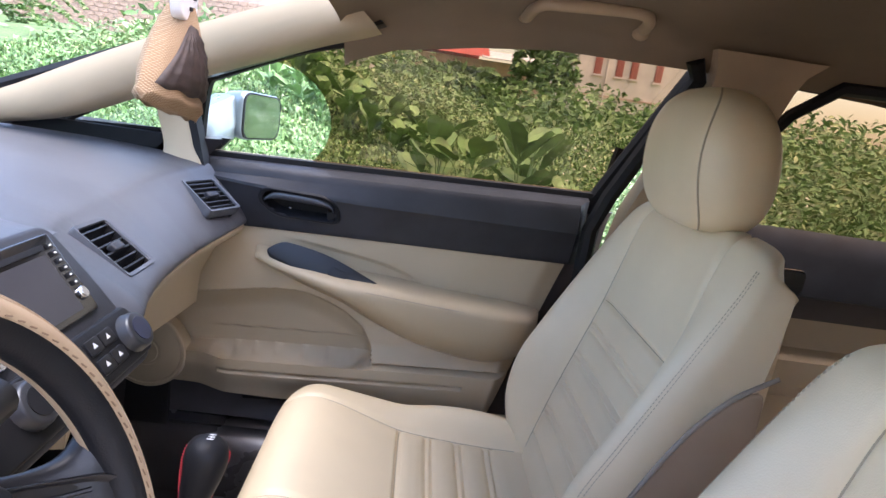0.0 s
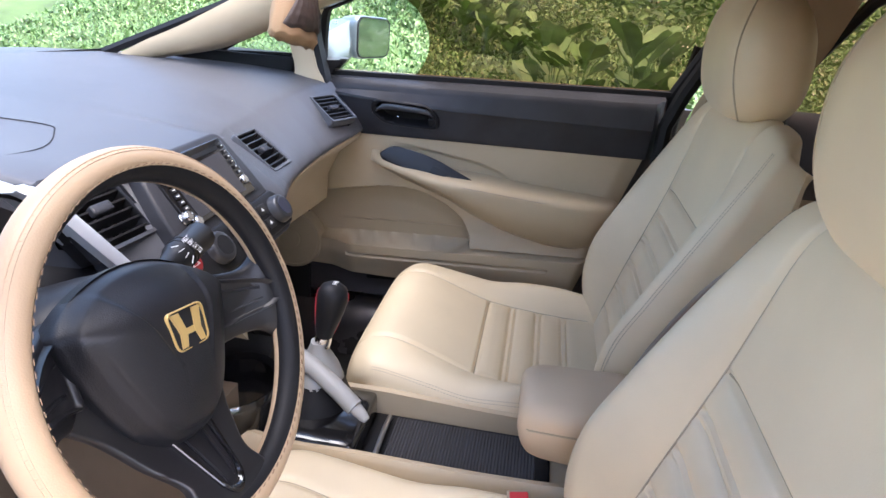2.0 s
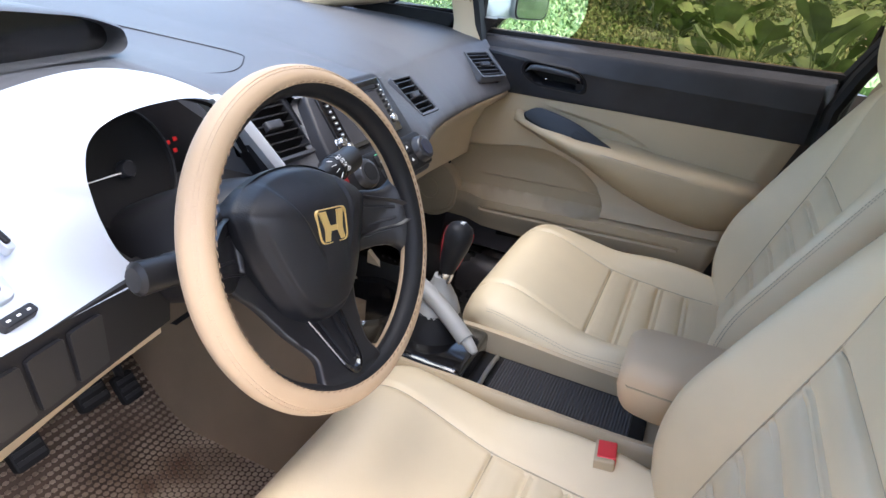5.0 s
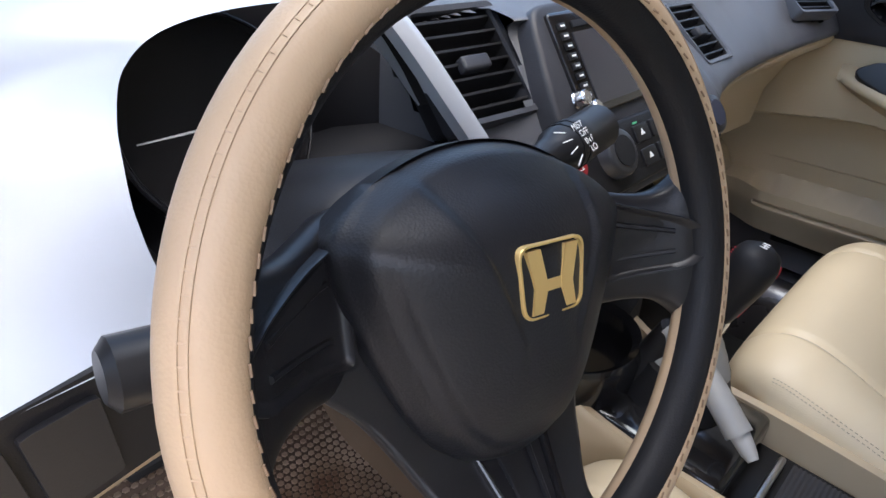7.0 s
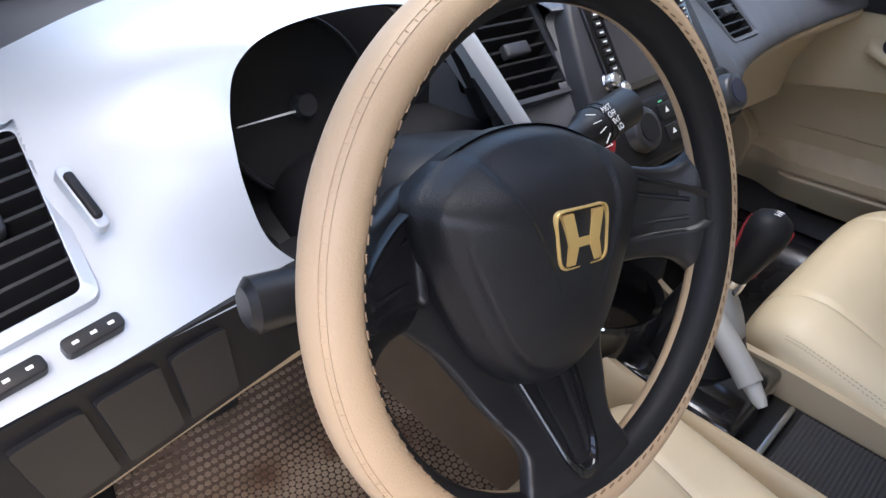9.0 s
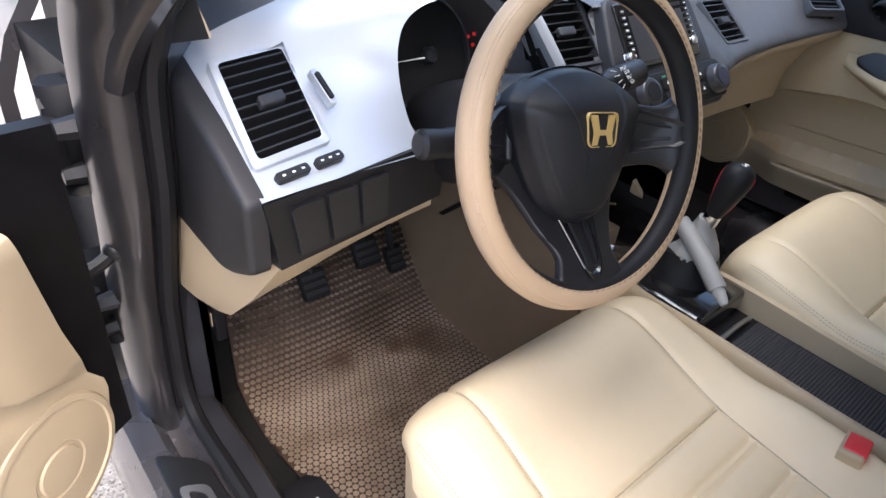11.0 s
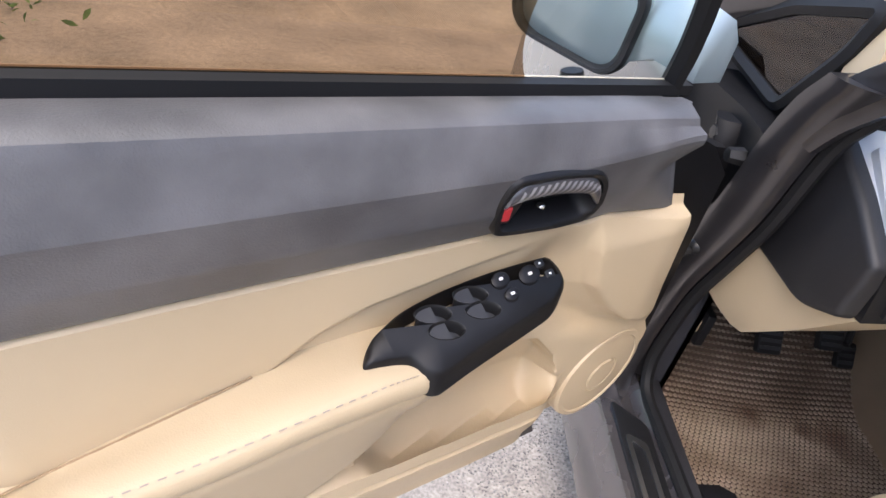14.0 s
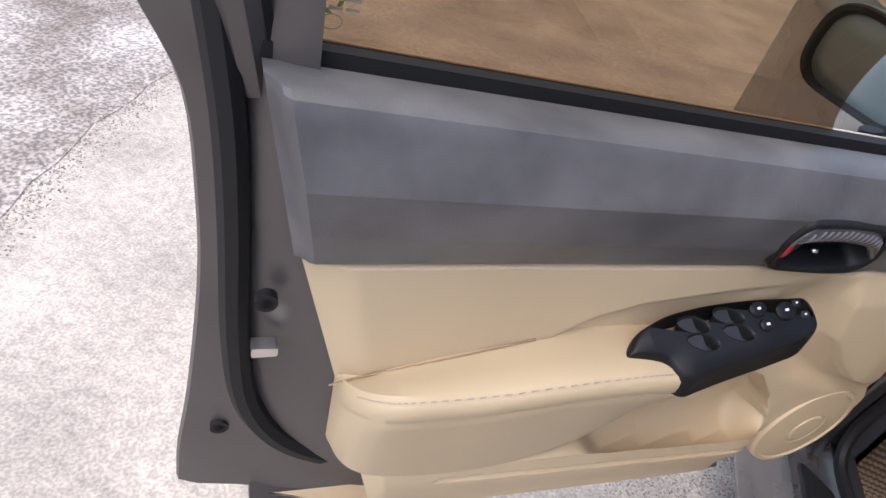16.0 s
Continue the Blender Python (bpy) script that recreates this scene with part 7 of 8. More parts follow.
bm = bmesh.new()
for yy in (.120, .105):
    box(bm, -.692, -.672, yy - .004, yy + .004, .336, .3385)
part("pictogram", bm, WHITE, rb)
bm = bmesh.new()
box(bm, -.700, -.655, .04, .085, .333, .346, .006)
part("lever", bm, SATIN, rb)
seal = thing("door_opening_seal", "black rubber seal round the driver's door opening", "seal")
bm = bmesh.new()
tube(bm, spline([(-.757, -.9, .352), (-.757, -.3, .352), (-.757, .10, .352), (-.757, .26, .345), (-.757, .355, .345), (-.757, .393, .40), (-.757, .388, .50), (-.757, .372, .59), (-.757, .330, .70), (-.757, .293, .80), (-.757, .265, .93), (-.752, .238, .985), (-.745, .205, 1.03), (-.715, .10, 1.11), (-.66, -.05, 1.21), (-.605, -.19, 1.29), (-.57, -.35, 1.335)], 6), .0125, 8)
part("rubber", bm, RUBBER, seal)
# sill lining inside the seal
bm = bmesh.new()
loft(bm, [[(-.745, y, .345), (-.715, y, .335), (-.70, y, .30), (-.68, y, .20), (-.74, y, .20)] for y in (.50, .30, .0, -.4, -.9)])
tagged(part("sill_trim", bm, CHARCOAL), "scuffed dark grey sill lining", "trim", kind="structure")
kick = thing("kick_panel", "dark grey kick panel beside the footwell", "trim", kind="structure")
bm = bmesh.new()
loft(bm, [[(-.70, .40, z), (-.69, .50, z), (-.67, .70, z), (-.74, .70, z), (-.74, .40, z)] for z in (.20, .40, .55, .70, .80)])
part("panel", bm, CHARCOAL, kick)
tag = thing("fuse_cover", "small beige cover in a black holder on the kick panel", "cover")
bm = bmesh.new()
KP = frame_from((-.689, .432, .488), (0, -1, 0), (0, .35, 1))
prism(bm, rounded([(-.038, -.040), (.038, -.040), (.038, .036), (-.038, .036)], .006, 3), lambda a, b, c: KP @ Vector((a, b, c)), -.012, .004, .002)
part("holder", bm, BLACK, tag)
bm = bmesh.new()
prism(bm, rounded([(-.026, -.015), (.026, -.015), (.026, .014), (-.026, .014)], .003, 3), lambda a, b, c: KP @ Vector((a, b, c)), .003, .0065, .001)
part("cover", bm, BEIGE, tag)
# door hinges and check strap on the hinge pillar
for z, y in ((.835, .375), (.56, .43)):
    h = new("door_hinge")
    h.parent = car
    h["label"] = "near-black door hinge with bolts"
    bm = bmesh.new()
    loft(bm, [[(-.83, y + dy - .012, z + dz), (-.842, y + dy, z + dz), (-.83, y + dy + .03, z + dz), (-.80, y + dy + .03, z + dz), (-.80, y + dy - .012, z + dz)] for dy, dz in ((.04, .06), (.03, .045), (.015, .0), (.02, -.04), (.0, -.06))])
    part("leaf", bm, HINGESHADE, h, sharp=40)
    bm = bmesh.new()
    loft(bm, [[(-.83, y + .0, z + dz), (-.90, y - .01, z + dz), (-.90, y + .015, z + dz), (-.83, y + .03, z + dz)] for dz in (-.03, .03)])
    part("door_leaf", bm, HINGESHADE, h)
    for dy, dz in ((.035, .038), (-.03, .033), (.0, -.035)):
        bm = bmesh.new()
        tube(bm, [(-.818, y + dy, z + dz), (-.842, y + dy, z + dz), (-.8425, y + dy, z + dz)], [.014, .011, .004], 6)
        part("bolt", bm, SATIN, h)
strap = thing("door_check_strap", "black door check strap on the hinge pillar", "strap")
bm = bmesh.new()
tube(bm, [(-.80, .36, .70), (-.835, .345, .69), (-.90, .33, .675)], .009, 8)
ball(bm, (-.81, .352, .70), .018, .014, .014)
part("strap", bm, SATIN, strap)

# ---- ornament hanging from the mirror ----
orn = thing("hanging_ornament", "woven jute sack ornament with brown netting, hanging on a cord", "ornament")
OX, OY, OZ = .070, .062, 1.128


def sack_pt(q, z):
    """A flattened hanging sack, wide at its foot, with a rolled hem."""
    w, d = lerp_table([(-.002, .049, .012), (.006, .052, .022), (.014, .049, .020), (.03, .044, .024), (.055, .034, .023), (.08, .022, .018), (.10, .012, .011), (.108, .008, .008)], z)
    c, n = math.cos(q), math.sin(q)
    return (OX + .020 * z / .1 + w * math.copysign(abs(c) ** .8, c), OY - .010 * c + d * n, OZ + z + .012 * c * -(1 - z / .11) + .002 * math.sin(9 * q) * (1 - z / .11))


bm = bmesh.new()
zs = [-.002 + .110 * i / 40 for i in range(41)]
loft(bm, [[sack_pt(2 * math.pi * i / 48, z) for i in range(48)] for z in zs])
sk = part("sack", bm, JUTEW, orn, "coarse jute cloth", sharp=70)
bm = bmesh.new()
rows = []
for i in range(19):
    t = i / 18
    z = .016 + .074 * t
    lo, hi = 4.62 - 1.0 * (1 - t) ** .6, 4.62 + 1.35 * (1 - t) ** .8
    rows.append([])
    for j in range(21):
        q = lo + (hi - lo) * j / 20
        p = Vector(sack_pt(q, z))
        nn = (p - Vector((OX + .02 * z / .1, OY, p.z))).normalized()
        lump = .0030 * abs(math.sin(j * 1.05)) * abs(math.sin(i * 1.0)) + .0015
        rows[-1].append(tuple(p + nn * lump * (1 if 0 < j < 20 and 0 < i < 18 else 0)))
loft(bm, rows, closed=False, caps=False)
part("netting", bm, BEANS, sk, "dark brown filled netting", sharp=70)
bm = bmesh.new()
prism(bm, rounded([(.068, 1.222), (.114, 1.218), (.118, 1.262), (.066, 1.262)], .014), lambda a, b, c: (a - .002, c + .014, b), .050, .038, .003)
tg = part("tag", bm, material("white_felt", (.75, .72, .68), .9, mottle=.1), orn, "white felt tag with dark marks")
bm = bmesh.new()
for a, b in ((.080, 1.246), (.100, 1.244), (.090, 1.232)):
    prism(bm, [(a, b), (a + .007, b), (a + .007, b + .004), (a, b + .004)], lambda p, q, c: (p - .002, c + .014, q), .0385, .0365)
part("mark", bm, BLACK, tg)
bm = bmesh.new()
tube(bm, [(.090, .058, 1.225), (.088, .056, 1.30), (.085, .05, 1.355)], .0012, 5)
part("cord", bm, BLACK, orn)
rv = thing("rear_view_mirror", "black rear-view mirror under the windscreen top", "mirror")
bm = bmesh.new()
box(bm, -.10, .13, .02, .055, 1.285, 1.345, .012)
part("housing", bm, BLACK, rv)
bm = bmesh.new()
box(bm, -.092, .122, .0165, .0195, 1.292, 1.338)
part("glass", bm, MIRROR, rv)
bm = bmesh.new()
tube(bm, [(.015, .05, 1.33), (.015, .075, 1.36)], .01, 8)
part("stem", bm, BLACK, rv)


# ---- what stands outside ----
def leaf_cloud(name, mats, centre, n, place, size, label, category, kind="stuff", seed=1, flat=0.4):
    """Many small folded leaves, each four faces, spread by place(rng)."""
    rng = random.Random(seed)
    root = None
    for k, mt in enumerate(mats):
        me = bpy.data.meshes.new(name)
        vs, fs = [], []
        for _ in range(n // len(mats)):
            p, s = place(rng)
            s *= size * rng.uniform(.6, 1.3)
            e = Euler((rng.gauss(0, flat), rng.gauss(0, flat), rng.uniform(0, 6.28)))
            m = e.to_matrix()
            b = len(vs)
            for q in ((0, -1, 0), (.38, -.25, .12), (0, -.25, 0), (-.38, -.25, .12), (.30, .45, .05), (0, .5, -.05), (-.30, .45, .05), (0, 1.1, -.25)):
                vs.append(Vector(p) + m @ (Vector(q) * s))
            fs += [(b, b + 1, b + 2), (b, b + 2, b + 3), (b + 1, b + 4, b + 5, b + 2), (b + 2, b + 5, b + 6, b + 3), (b + 4, b + 7, b + 5), (b + 5, b + 7, b + 6)]
        me.from_pydata([tuple(v) for v in vs], [], fs)
        me.materials.append(mt)
        me.polygons.foreach_set("use_smooth", [True] * len(me.polygons))
        ob = new(name if root is None else "leaves", me)
        if root is None:
            root = tagged(ob, label, category, kind=kind)
        else:
            ob.parent = root
    return root


def blades(name, mat, n, x0, x1, y0, y1, hmax, size, label, seed):
    """A dense sward of small pointed leaves, thinner with distance, in clumps."""
    g = np.random.default_rng(seed)
    x = x0 + (x1 - x0) * g.random(n) ** 1.7
    y = g.uniform(y0, y1, n)
    sl = np.clip((y + 1.2) / 2.2, 0, 1)
    sl = sl * sl * (3 - 2 * sl)
    z = np.interp(x, [1.4, 3, 6, 12], [0, .72, 1.2, 1.5]) * sl + np.interp(x, [1.4, 3, 6, 12], [0, .45, .75, 1.1]) * (1 - sl)
    st = np.clip((x - 1.5) / 1.5, 0, 1)
    z += .05 * np.sin(x * 1.3 + y * .7) * st * st * (3 - 2 * st)
    clump = .5 + .5 * np.sin(x * 3.1 + 1.3 * np.sin(y * 2.7)) * np.sin(y * 3.3 + x)
    z += hmax * (.25 + clump) * g.random(n)
    s = size * g.uniform(.6, 1.4, n) * (1 + .25 * (x - x0))
    an, ti = g.uniform(0, 6.283, n), g.normal(0, .75, n)
    d = np.stack([np.cos(an) * np.cos(ti), np.sin(an) * np.cos(ti), np.abs(np.sin(ti)) + .15], 1) * s[:, None]
    w = np.stack([-np.sin(an), np.cos(an), g.normal(0, .5, n)], 1) * (s * .34)[:, None]
    p = np.stack([x, y, z], 1)
    v = np.stack([p - d * .5, p + w, p + d * .9, p - w], 1).reshape(-1, 3)
    f = np.arange(4 * n).reshape(-1, 4)
    me = bpy.data.meshes.new(name)
    me.vertices.add(len(v))
    me.vertices.foreach_set("co", v.ravel())
    me.loops.add(4 * n)
    me.loops.foreach_set("vertex_index", f.ravel())
    me.polygons.add(n)
    me.polygons.foreach_set("loop_start", np.arange(0, 4 * n, 4))
    me.polygons.foreach_set("loop_total", np.full(n, 4))
    me.update(calc_edges=True)
    me.materials.append(mat)
    return tagged(new(name, me), label, "weeds", kind="stuff")


blades("bank_grass", LEAVES[1], 70000, 1.45, 9, -6, 3.4, .10, .015, "dense green weeds covering the bank", 3)
blades("bank_grass", LEAVES[2], 60000, 1.45, 9, -6, 3.4, .12, .014, "light green weeds covering the bank", 5)
blades("bank_grass", LEAVES[3], 22000, 1.45, 9, -6, 3.4, .13, .012, "yellow-green weed tips on the bank", 6)
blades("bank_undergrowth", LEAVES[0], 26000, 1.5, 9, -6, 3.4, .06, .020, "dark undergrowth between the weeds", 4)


def bush(c, r, h, n, size, mats, seed, label):
    def f(rng):
        while True:
            v = Vector((rng.uniform(-1, 1), rng.uniform(-1, 1), rng.uniform(0, 1)))
            if .35 < v.length < 1:
                break
        k = 1 + .25 * math.sin(5 * math.atan2(v.y, v.x) + seed)
        return (c[0] + v.x * r * k, c[1] + v.y * r * k, c[2] + v.z * h), 1.0
    return leaf_cloud("bush", mats, None, n, f, size, label, "bush", kind="", seed=seed, flat=.6)


def big_leaf_plant(c, n, size, seed):
    """Broad arrow-shaped leaves on long stalks."""
    rng = random.Random(seed)
    t = thing("broad_leaf_plant", "broad-leaved plant with large arrow-shaped green leaves", "plant", group="broad-leaved plants")
    for i in range(n):
        a = rng.uniform(0, 6.28)
        r, h = rng.uniform(.08, .45) * size, rng.uniform(.35, .85) * size
        tip = Vector((c[0] + r * math.cos(a), c[1] + r * math.sin(a), c[2] + h))
        bm = bmesh.new()
        tube(bm, spline([c, (c[0] + r * .4 * math.cos(a), c[1] + r * .4 * math.sin(a), c[2] + h * .75), tuple(tip)], 4), .006 * size, 5)
        part("stalk", bm, LEAVES[2], t)
        L = rng.uniform(.18, .34) * size
        droop = rng.uniform(.3, 1.0)
        e = Euler((droop, rng.gauss(0, .2), a - math.pi / 2))
        m = Matrix.Translation(tip) @ e.to_matrix().to_4x4() @ Matrix.Rotation(math.pi, 4, "X")
        bm = bmesh.new()
        half = [(-.30, .22), (-.22, .38), (0.0, .46), (.25, .42), (.5, .32), (.75, .17), (.93, .05), (1.0, 0)]
        for sx in (-1, 1):
            ridge = [bm.verts.new(m @ Vector((0, y * L, .03 * L * math.sin(y * 2)))) for y, w in half]
            rim = [bm.verts.new(m @ Vector((sx * w * L, y * L, -.10 * L + .02 * L * math.sin(9 * y)))) for y, w in half]
            for k in range(len(half) - 1):
                bm.faces.new((ridge[k], ridge[k + 1], rim[k + 1], rim[k]))
        part("leaf", bm, LEAVES[rng.choice((1, 2, 2))], t)
    return t
for (x, y), sc, sd in (((2.9, -.50), 1.0, 1), ((3.1, -.85), 1.15, 2), ((3.3, -.35), 1.0, 3), ((2.8, -1.05), .95, 4), ((3.5, -.95), 1.1, 5), ((2.5, -.30), .7, 6), ((2.4, -.75), .75, 7)):
    big_leaf_plant((x, y, ground_z(x, y)), 10, sc * .62, sd)
for i in range(13):
    x, y = 4.1 + .9 * ((i * 7) % 13) / 13, -.25 + 1.35 * i / 13
    big_leaf_plant((x, y, ground_z(x, y) - .03), 13, .42, 40 + i)
bush((2.45, -1.35, ground_z(2.45, -1.35)), .50, .72, 9000, .014, LEAVES[1:4], 21, "flowering weed bush with pale flower heads")
bush((3.1, -1.75, ground_z(3.1, -1.75)), .55, .72, 7500, .016, LEAVES[1:4], 25, "tall light green flowering weeds")
leaf_cloud("flower_heads", [FLOWER], None, 620, lambda rng: ((2.45 + rng.uniform(-.5, .9), -1.4 + rng.uniform(-.7, .5), ground_z(2.6, -1.3) + rng.uniform(.35, .78)), 1), .010, "small pale flowers on the weeds", "flowers", seed=9)
bush((2.9, -2.6, ground_z(2.9, -2.6)), .9, .95, 9000, .024, LEAVES[1:4], 22, "tall light green weed bush")
bush((3.1, -4.2, ground_z(3.1, -4.2)), 1.2, 1.05, 8000, .034, LEAVES[1:4], 23, "tall green bush behind the rear window")
bush((6.0, 2.2, ground_z(6, 2.2) - .1), 1.1, .45, 6500, .030, LEAVES[1:4], 24, "yellow-green bush on the bank")
bush((6.5, .3, ground_z(6.5, .3) - .2), 1.3, .45, 7500, .028, LEAVES[1:4], 26, "low yellow-green scrub on the bank")


def tree(c, h, r, seed, label):
    rng = random.Random(seed)
    t = thing("tree", label, "tree")
    bm = bmesh.new()
    tube(bm, spline([c, (c[0] + .1, c[1], c[2] + h * .4), (c[0] - .05, c[1] + .1, c[2] + h * .8)], 4), [.10 - .006 * i for i in range(9)], 8)
    for i in range(7):
        a, z = rng.uniform(0, 6.28), rng.uniform(.3, .7) * h
        tube(bm, [(c[0], c[1], c[2] + z), (c[0] + .5 * r * math.cos(a), c[1] + .5 * r * math.sin(a), c[2] + z + .2 * h), (c[0] + .9 * r * math.cos(a), c[1] + .9 * r * math.sin(a), c[2] + z + .3 * h)], [.04, .025, .01], 6)
    part("trunk", bm, BARK, t)

    def f(rg):
        while True:
            v = Vector((rg.uniform(-1, 1), rg.uniform(-1, 1), rg.uniform(-.7, 1)))
            if v.length < 1 + .3 * math.sin(4 * v.x + 3 * v.z + seed) and math.sin(v.x * 7 + seed) + math.sin(v.y * 8) + math.sin(v.z * 9 + 2) > -.5:
                break
        return (c[0] + v.x * r, c[1] + v.y * r, c[2] + h * .75 + v.z * h * .4), 1.0
    cr = leaf_cloud("crown", LEAVES[0:2], None, 1500, f, .12, "", "", kind="", seed=seed, flat=.8)
    cr.parent = t
    return t


leaf_cloud("far_scrub", LEAVES[0:3], None, 12000, lambda rng: ((lambda x, y: (x, y, ground_z(x, y) + .02 + .45 * rng.random() * (1 + math.sin(x * 1.1) * math.sin(y * 1.7 + x))))(8 + 10 * rng.random(), rng.uniform(-9, 4)), 1), .075, "scrub and weeds on the far bank", "scrub", seed=41, flat=.9)
tree((16.0, -3.2, 1.0), 1.7, .85, 5, "dark leafy tree beside the white house")
tree((15.0, -1.0, 1.0), .95, .9, 6, "low leafy tree before the red roof")
tree((17.0, -2.0, 1.0), .9, .7, 7, "low dark leafy tree on the bank")

# white house beyond the bank
house = thing("white_house", "white plastered house with narrow red-brown shutters", "house")
bm = bmesh.new()
box(bm, 30, 38, -13.4, -7.1, 0, 8)
part("wall", bm, PLASTER, house)
for y in (-8.1, -9.15, -9.85, -11.05):
    bm = bmesh.new()
    box(bm, 29.92, 30.05, y - .17, y + .17, 3.42, 4.75, .01)
    wd = part("window", bm, WOODRED, house, "narrow red-brown shutter")
    bm = bmesh.new()
    box(bm, 29.86, 30.02, y - .24, y + .24, 3.34, 3.42)
    part("sill", bm, PLASTER, wd)
bm = bmesh.new()
box(bm, 29.92, 30, -13.4, -7.1, 2.40, 2.48)
part("ledge", bm, BRICKWALL, house)
bm = bmesh.new()
tube(bm, [(29.93, -8.55, 1.0), (29.93, -8.55, 7.9)], .05, 8)
part("drain_pipe", bm, PLASTER, house)
bm = bmesh.new()
box(bm, 29.3, 38.5, -14, -6.7, 8, 8.3)
part("roof", bm, METALROOF, house)
shed = thing("far_house", "low house with a red roof and pale sheet roof", "house")
bm = bmesh.new()
box(bm, 26, 32, -5.2, 3, .5, 3.0)
part("wall", bm, BRICKWALL, shed)
bm = bmesh.new()
loft(bm, [[(25, y, 3.05), (28.5, y, 4.4), (32, y, 3.05), (28.5, y, 4.2)] for y in (-2.5, 3.4)])
part("roof", bm, ROOFRED, shed)
bm = bmesh.new()
loft(bm, [[(24.6, y, 2.98), (28, y, 3.5), (28, y, 3.55), (24.6, y, 3.03)] for y in (-4.6, -2.2)])
part("sheet_roof", bm, METALROOF, shed)
kiosk = thing("outbuilding", "small pale outbuilding with a yellow board", "building")
bm = bmesh.new()
box(bm, 12, 14, 1.0, 3.0, 1.0, 4.0)
part("wall", bm, PLASTER, kiosk)
bm = bmesh.new()
box(bm, 11.9, 12.1, .45, 1.05, 1.84, 1.98)
part("board", bm, material("yellow_paint", (.55, .42, .04), .6), kiosk)

# brick wall and fern-leaved tree past the bonnet
wallf = thing("yard_wall", "pale brick yard wall beyond the bank", "wall", kind="structure")
bm = bmesh.new()
box(bm, 18, 18.3, 3.6, 16, 0, 6.5)
part("masonry", bm, BRICKWALL, wallf)
for i in range(26):
    for j in range(11):
        bm = None
        y0, z0 = 4.6 + i * .27 + (.13 if j % 2 else 0), 1.75 + j * .12
        me = bpy.data.meshes.get("yard_brick")
        if me is None:
            b2 = bmesh.new()
            box(b2, -.03, 0, -.125, .125, -.052, .052, .006)
            me = bpy.data.meshes.new("yard_brick")
            b2.to_mesh(me)
            b2.free()
            me.materials.append(BRICK)
        ob = new("brick", me)
        ob.location = (18.0, y0, z0)
        ob.parent = wallf


def fern_place(rng):
    i = rng.randrange(26)
    a, t = i * 2.4, rng.random()
    r = .25 + .95 * t
    x, y = 8.9 + r * math.cos(a), 6.0 + r * math.sin(a)
    side = rng.choice((-1, 1)) * (1 - t) * .22 * rng.random()
    return (x - side * math.sin(a), y + side * math.cos(a), 1.3 + .028 * i + .5 * t - .75 * t * t), 1.0


leaf_cloud("fern_tree", LEAVES[1:4], None, 3600, fern_place, .05, "feathery green foliage beyond the windscreen", "foliage", seed=31, flat=.4)
leaf_cloud("hedge", LEAVES[0:3], None, 5000, lambda rng: ((rng.uniform(7, 14), 4.4 + rng.uniform(-1.4, 2.8), 1.0 + rng.random() * .3), 1), .06, "green hedge before the yard wall", "hedge", seed=32)

# loose grit by the open door and the broken strip in the yard
GRIT = material("dark_grit", (.23, .21, .19), .85, mottle=.5, mottle_size=40)
PALEGRIT = material("pale_grit", (.46, .42, .37), .85, mottle=.4, mottle_size=40)


def grit(name, mat, n, place, size, label, seed):
    rng = random.Random(seed)
    vs, fs = [], []
    for _ in range(n):
        x, y = place(rng)
        r = size * rng.uniform(.4, 1.3)
        b = len(vs)
        a0 = rng.uniform(0, 6.28)
        for k in range(4):
            vs.append((x + r * math.cos(a0 + k * 1.57) * rng.uniform(.7, 1.2), y + r * math.sin(a0 + k * 1.57) * rng.uniform(.7, 1.2), -.001))
        vs.append((x + r * .2, y - r * .1, r * rng.uniform(.5, .9)))
        fs += [(b + k, b + (k + 1) % 4, b + 4) for k in range(4)]
    me = bpy.data.meshes.new(name)
    me.from_pydata(vs, [], fs)
    me.materials.append(mat)
    return tagged(new(name, me), label, "gravel", kind="stuff")


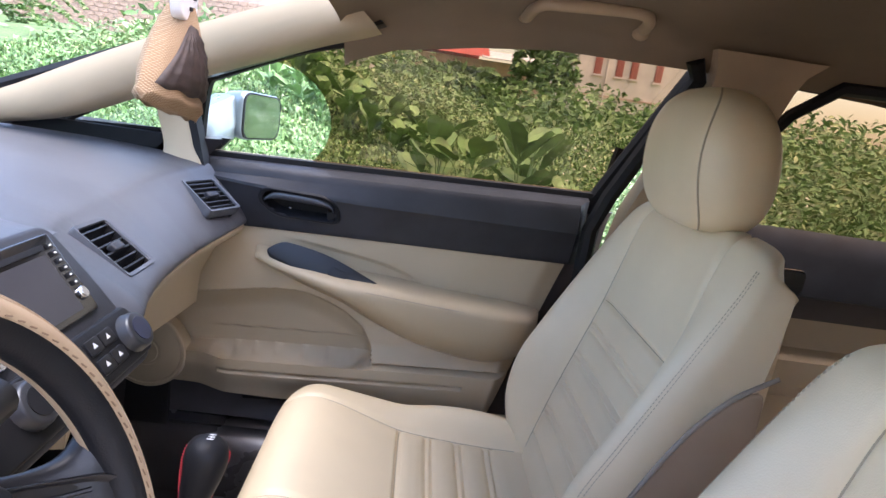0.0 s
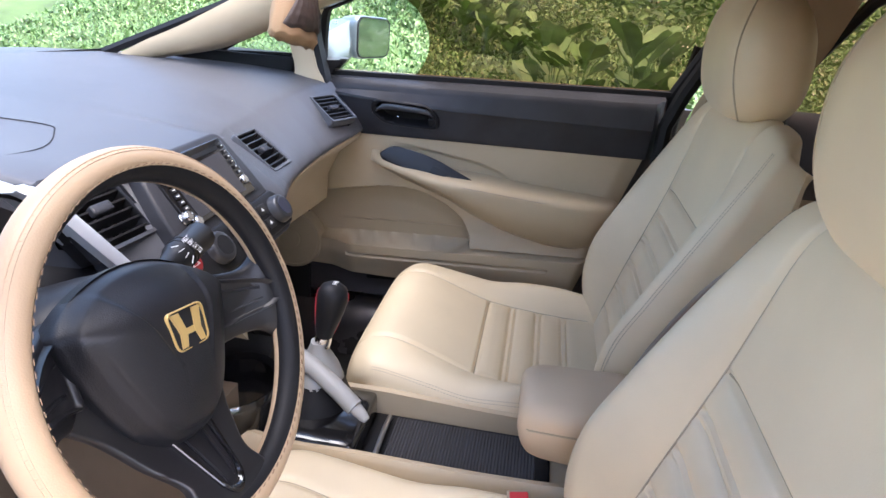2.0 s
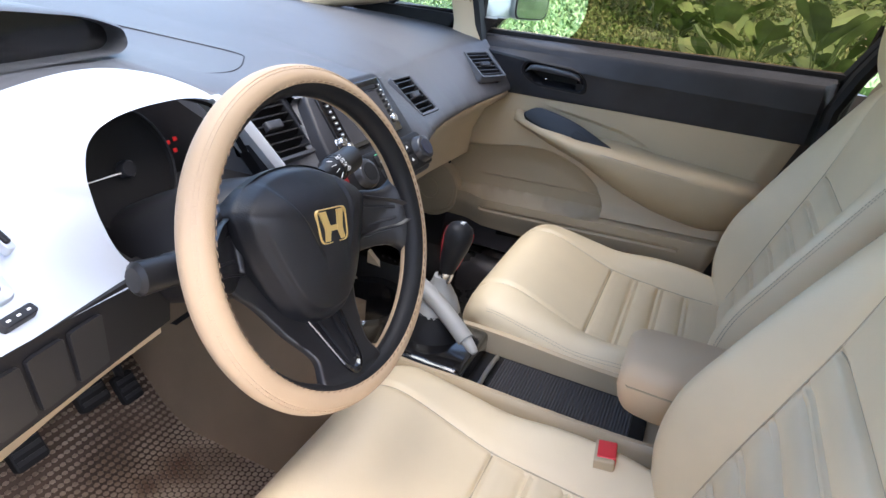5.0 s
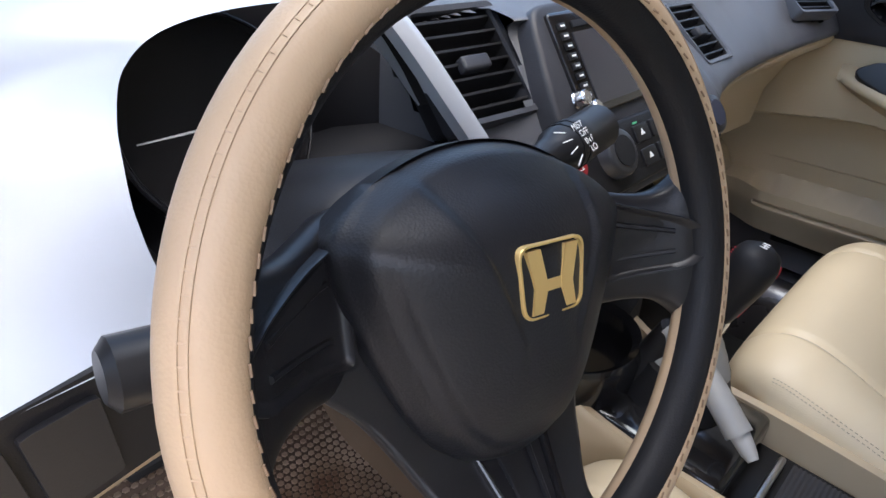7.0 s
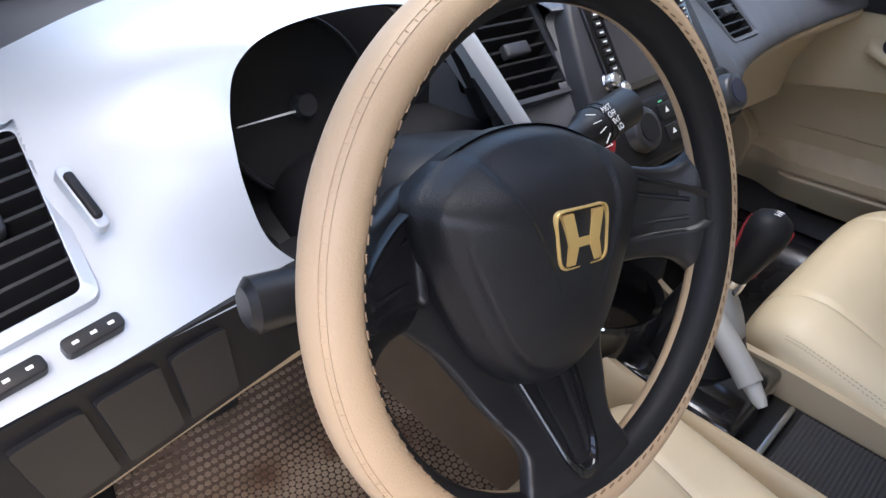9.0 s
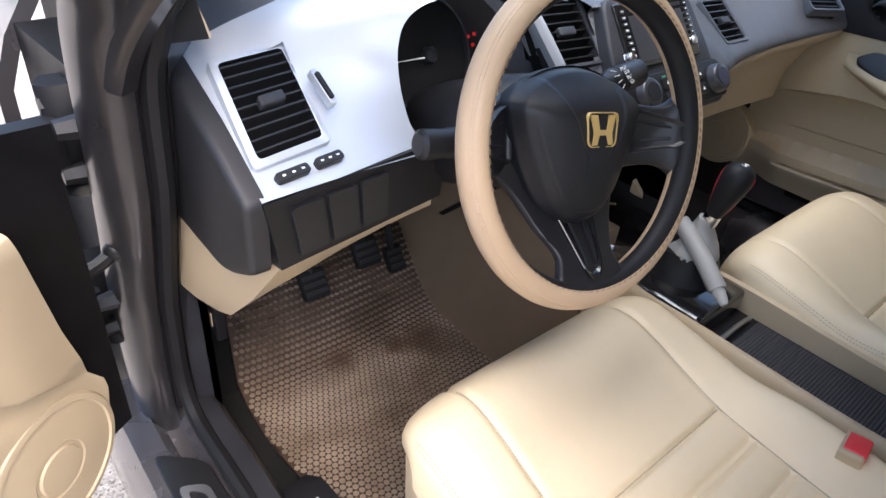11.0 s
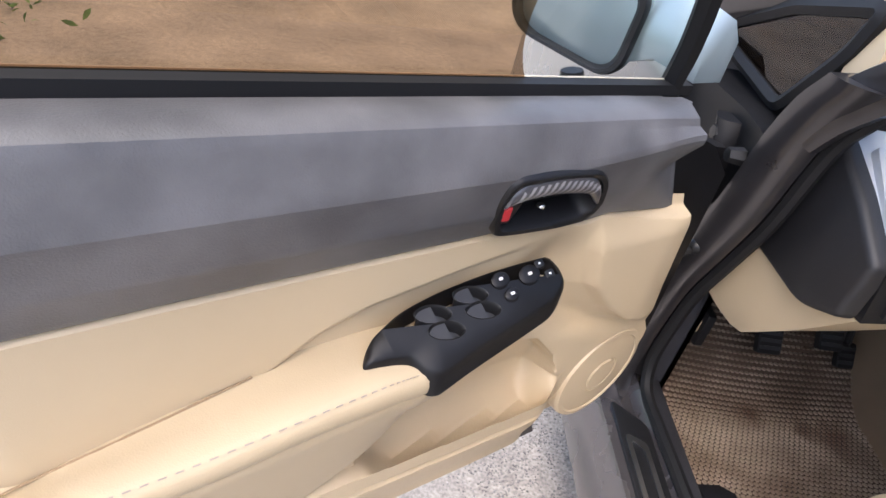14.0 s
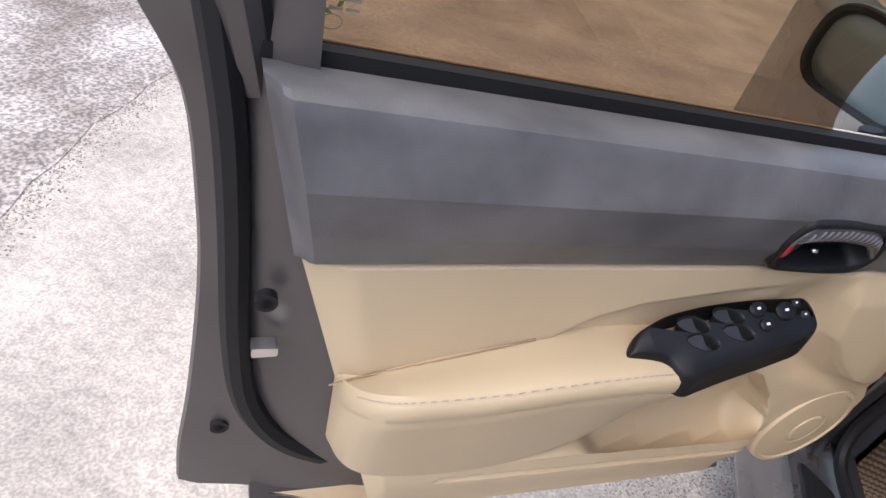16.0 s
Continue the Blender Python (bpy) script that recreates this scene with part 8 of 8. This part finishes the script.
def patch(rng):
    a, r = rng.uniform(0, 6.28), .26 * math.sqrt(rng.random()) * rng.uniform(.7, 1.15)
    return -.86 + r * 1.1 * math.cos(a), .50 + r * math.sin(a)


def strip(rng):
    t = rng.random()
    y = -.4 + 2.6 * t
    return -2.73 - .21 * y + .018 * math.sin(5 * y) + rng.gauss(0, .045), y


grit("grit_patch", GRIT, 4200, patch, .0036, "patch of dark loose grit beside the sill", 61)
grit("grit_strip", GRIT, 4200, strip, .0050, "strip of dark broken stones in the yard", 62)
grit("pale_stones", PALEGRIT, 700, strip, .009, "pale stones scattered along the broken strip", 63)
grit("yard_grit", PALEGRIT, 5000, lambda rng: (-2.0 + rng.uniform(-1.6, 1.4), .4 + rng.uniform(-1.4, 1.4)), .0026, "fine pale grit on the yard", 64)
slab = thing("wet_slab", "damp brownish concrete slab past the broken strip", "slab", kind="structure")
bm = bmesh.new()
edge = [(-2.74 - .21 * y + .018 * math.sin(5 * y) + .012 * math.sin(17 * y + 1), y) for y in [-.6 + .12 * i for i in range(32)]]
prism(bm, edge + [(-7, 3.2), (-7, -.6)], lambda a, b, c: (a, b, c), -.02, .004)
part("surface", bm, material("damp_concrete", (.36, .28, .215), .6, grain=.7, grain_size=70, mottle=.55, mottle_size=2.6, speck=.85, tint=(.52, .47, .42)), slab)
leaf_cloud("yard_weeds", LEAVES[1:3], None, 900, lambda rng: ((-3.9 + rng.gauss(0, .35), 2.7 + rng.gauss(0, .25), .01 + .08 * rng.random()), 1), .03, "small weeds at the yard's edge", "weeds", seed=71, flat=.9)


# unseen planting added behind the camera, to darken reflections and low sky light
def yard_edge(rng):
    t = rng.random()
    if t < .5:
        x, y = -10 + 22 * t, -9 + rng.uniform(-1, 1)
    else:
        x, y = -10 + rng.uniform(-1, 1), -9 + 40 * (t - .5)
    return (x, y, (2.6 + .8 * math.sin(x * 1.3 + y * .9)) * rng.random() ** .8), 1.0


leaf_cloud("unseen_hedge", LEAVES[0:3], None, 9000, yard_edge, .16, "unseen dense green hedge added for reflections", "hedge", seed=81, flat=.9)
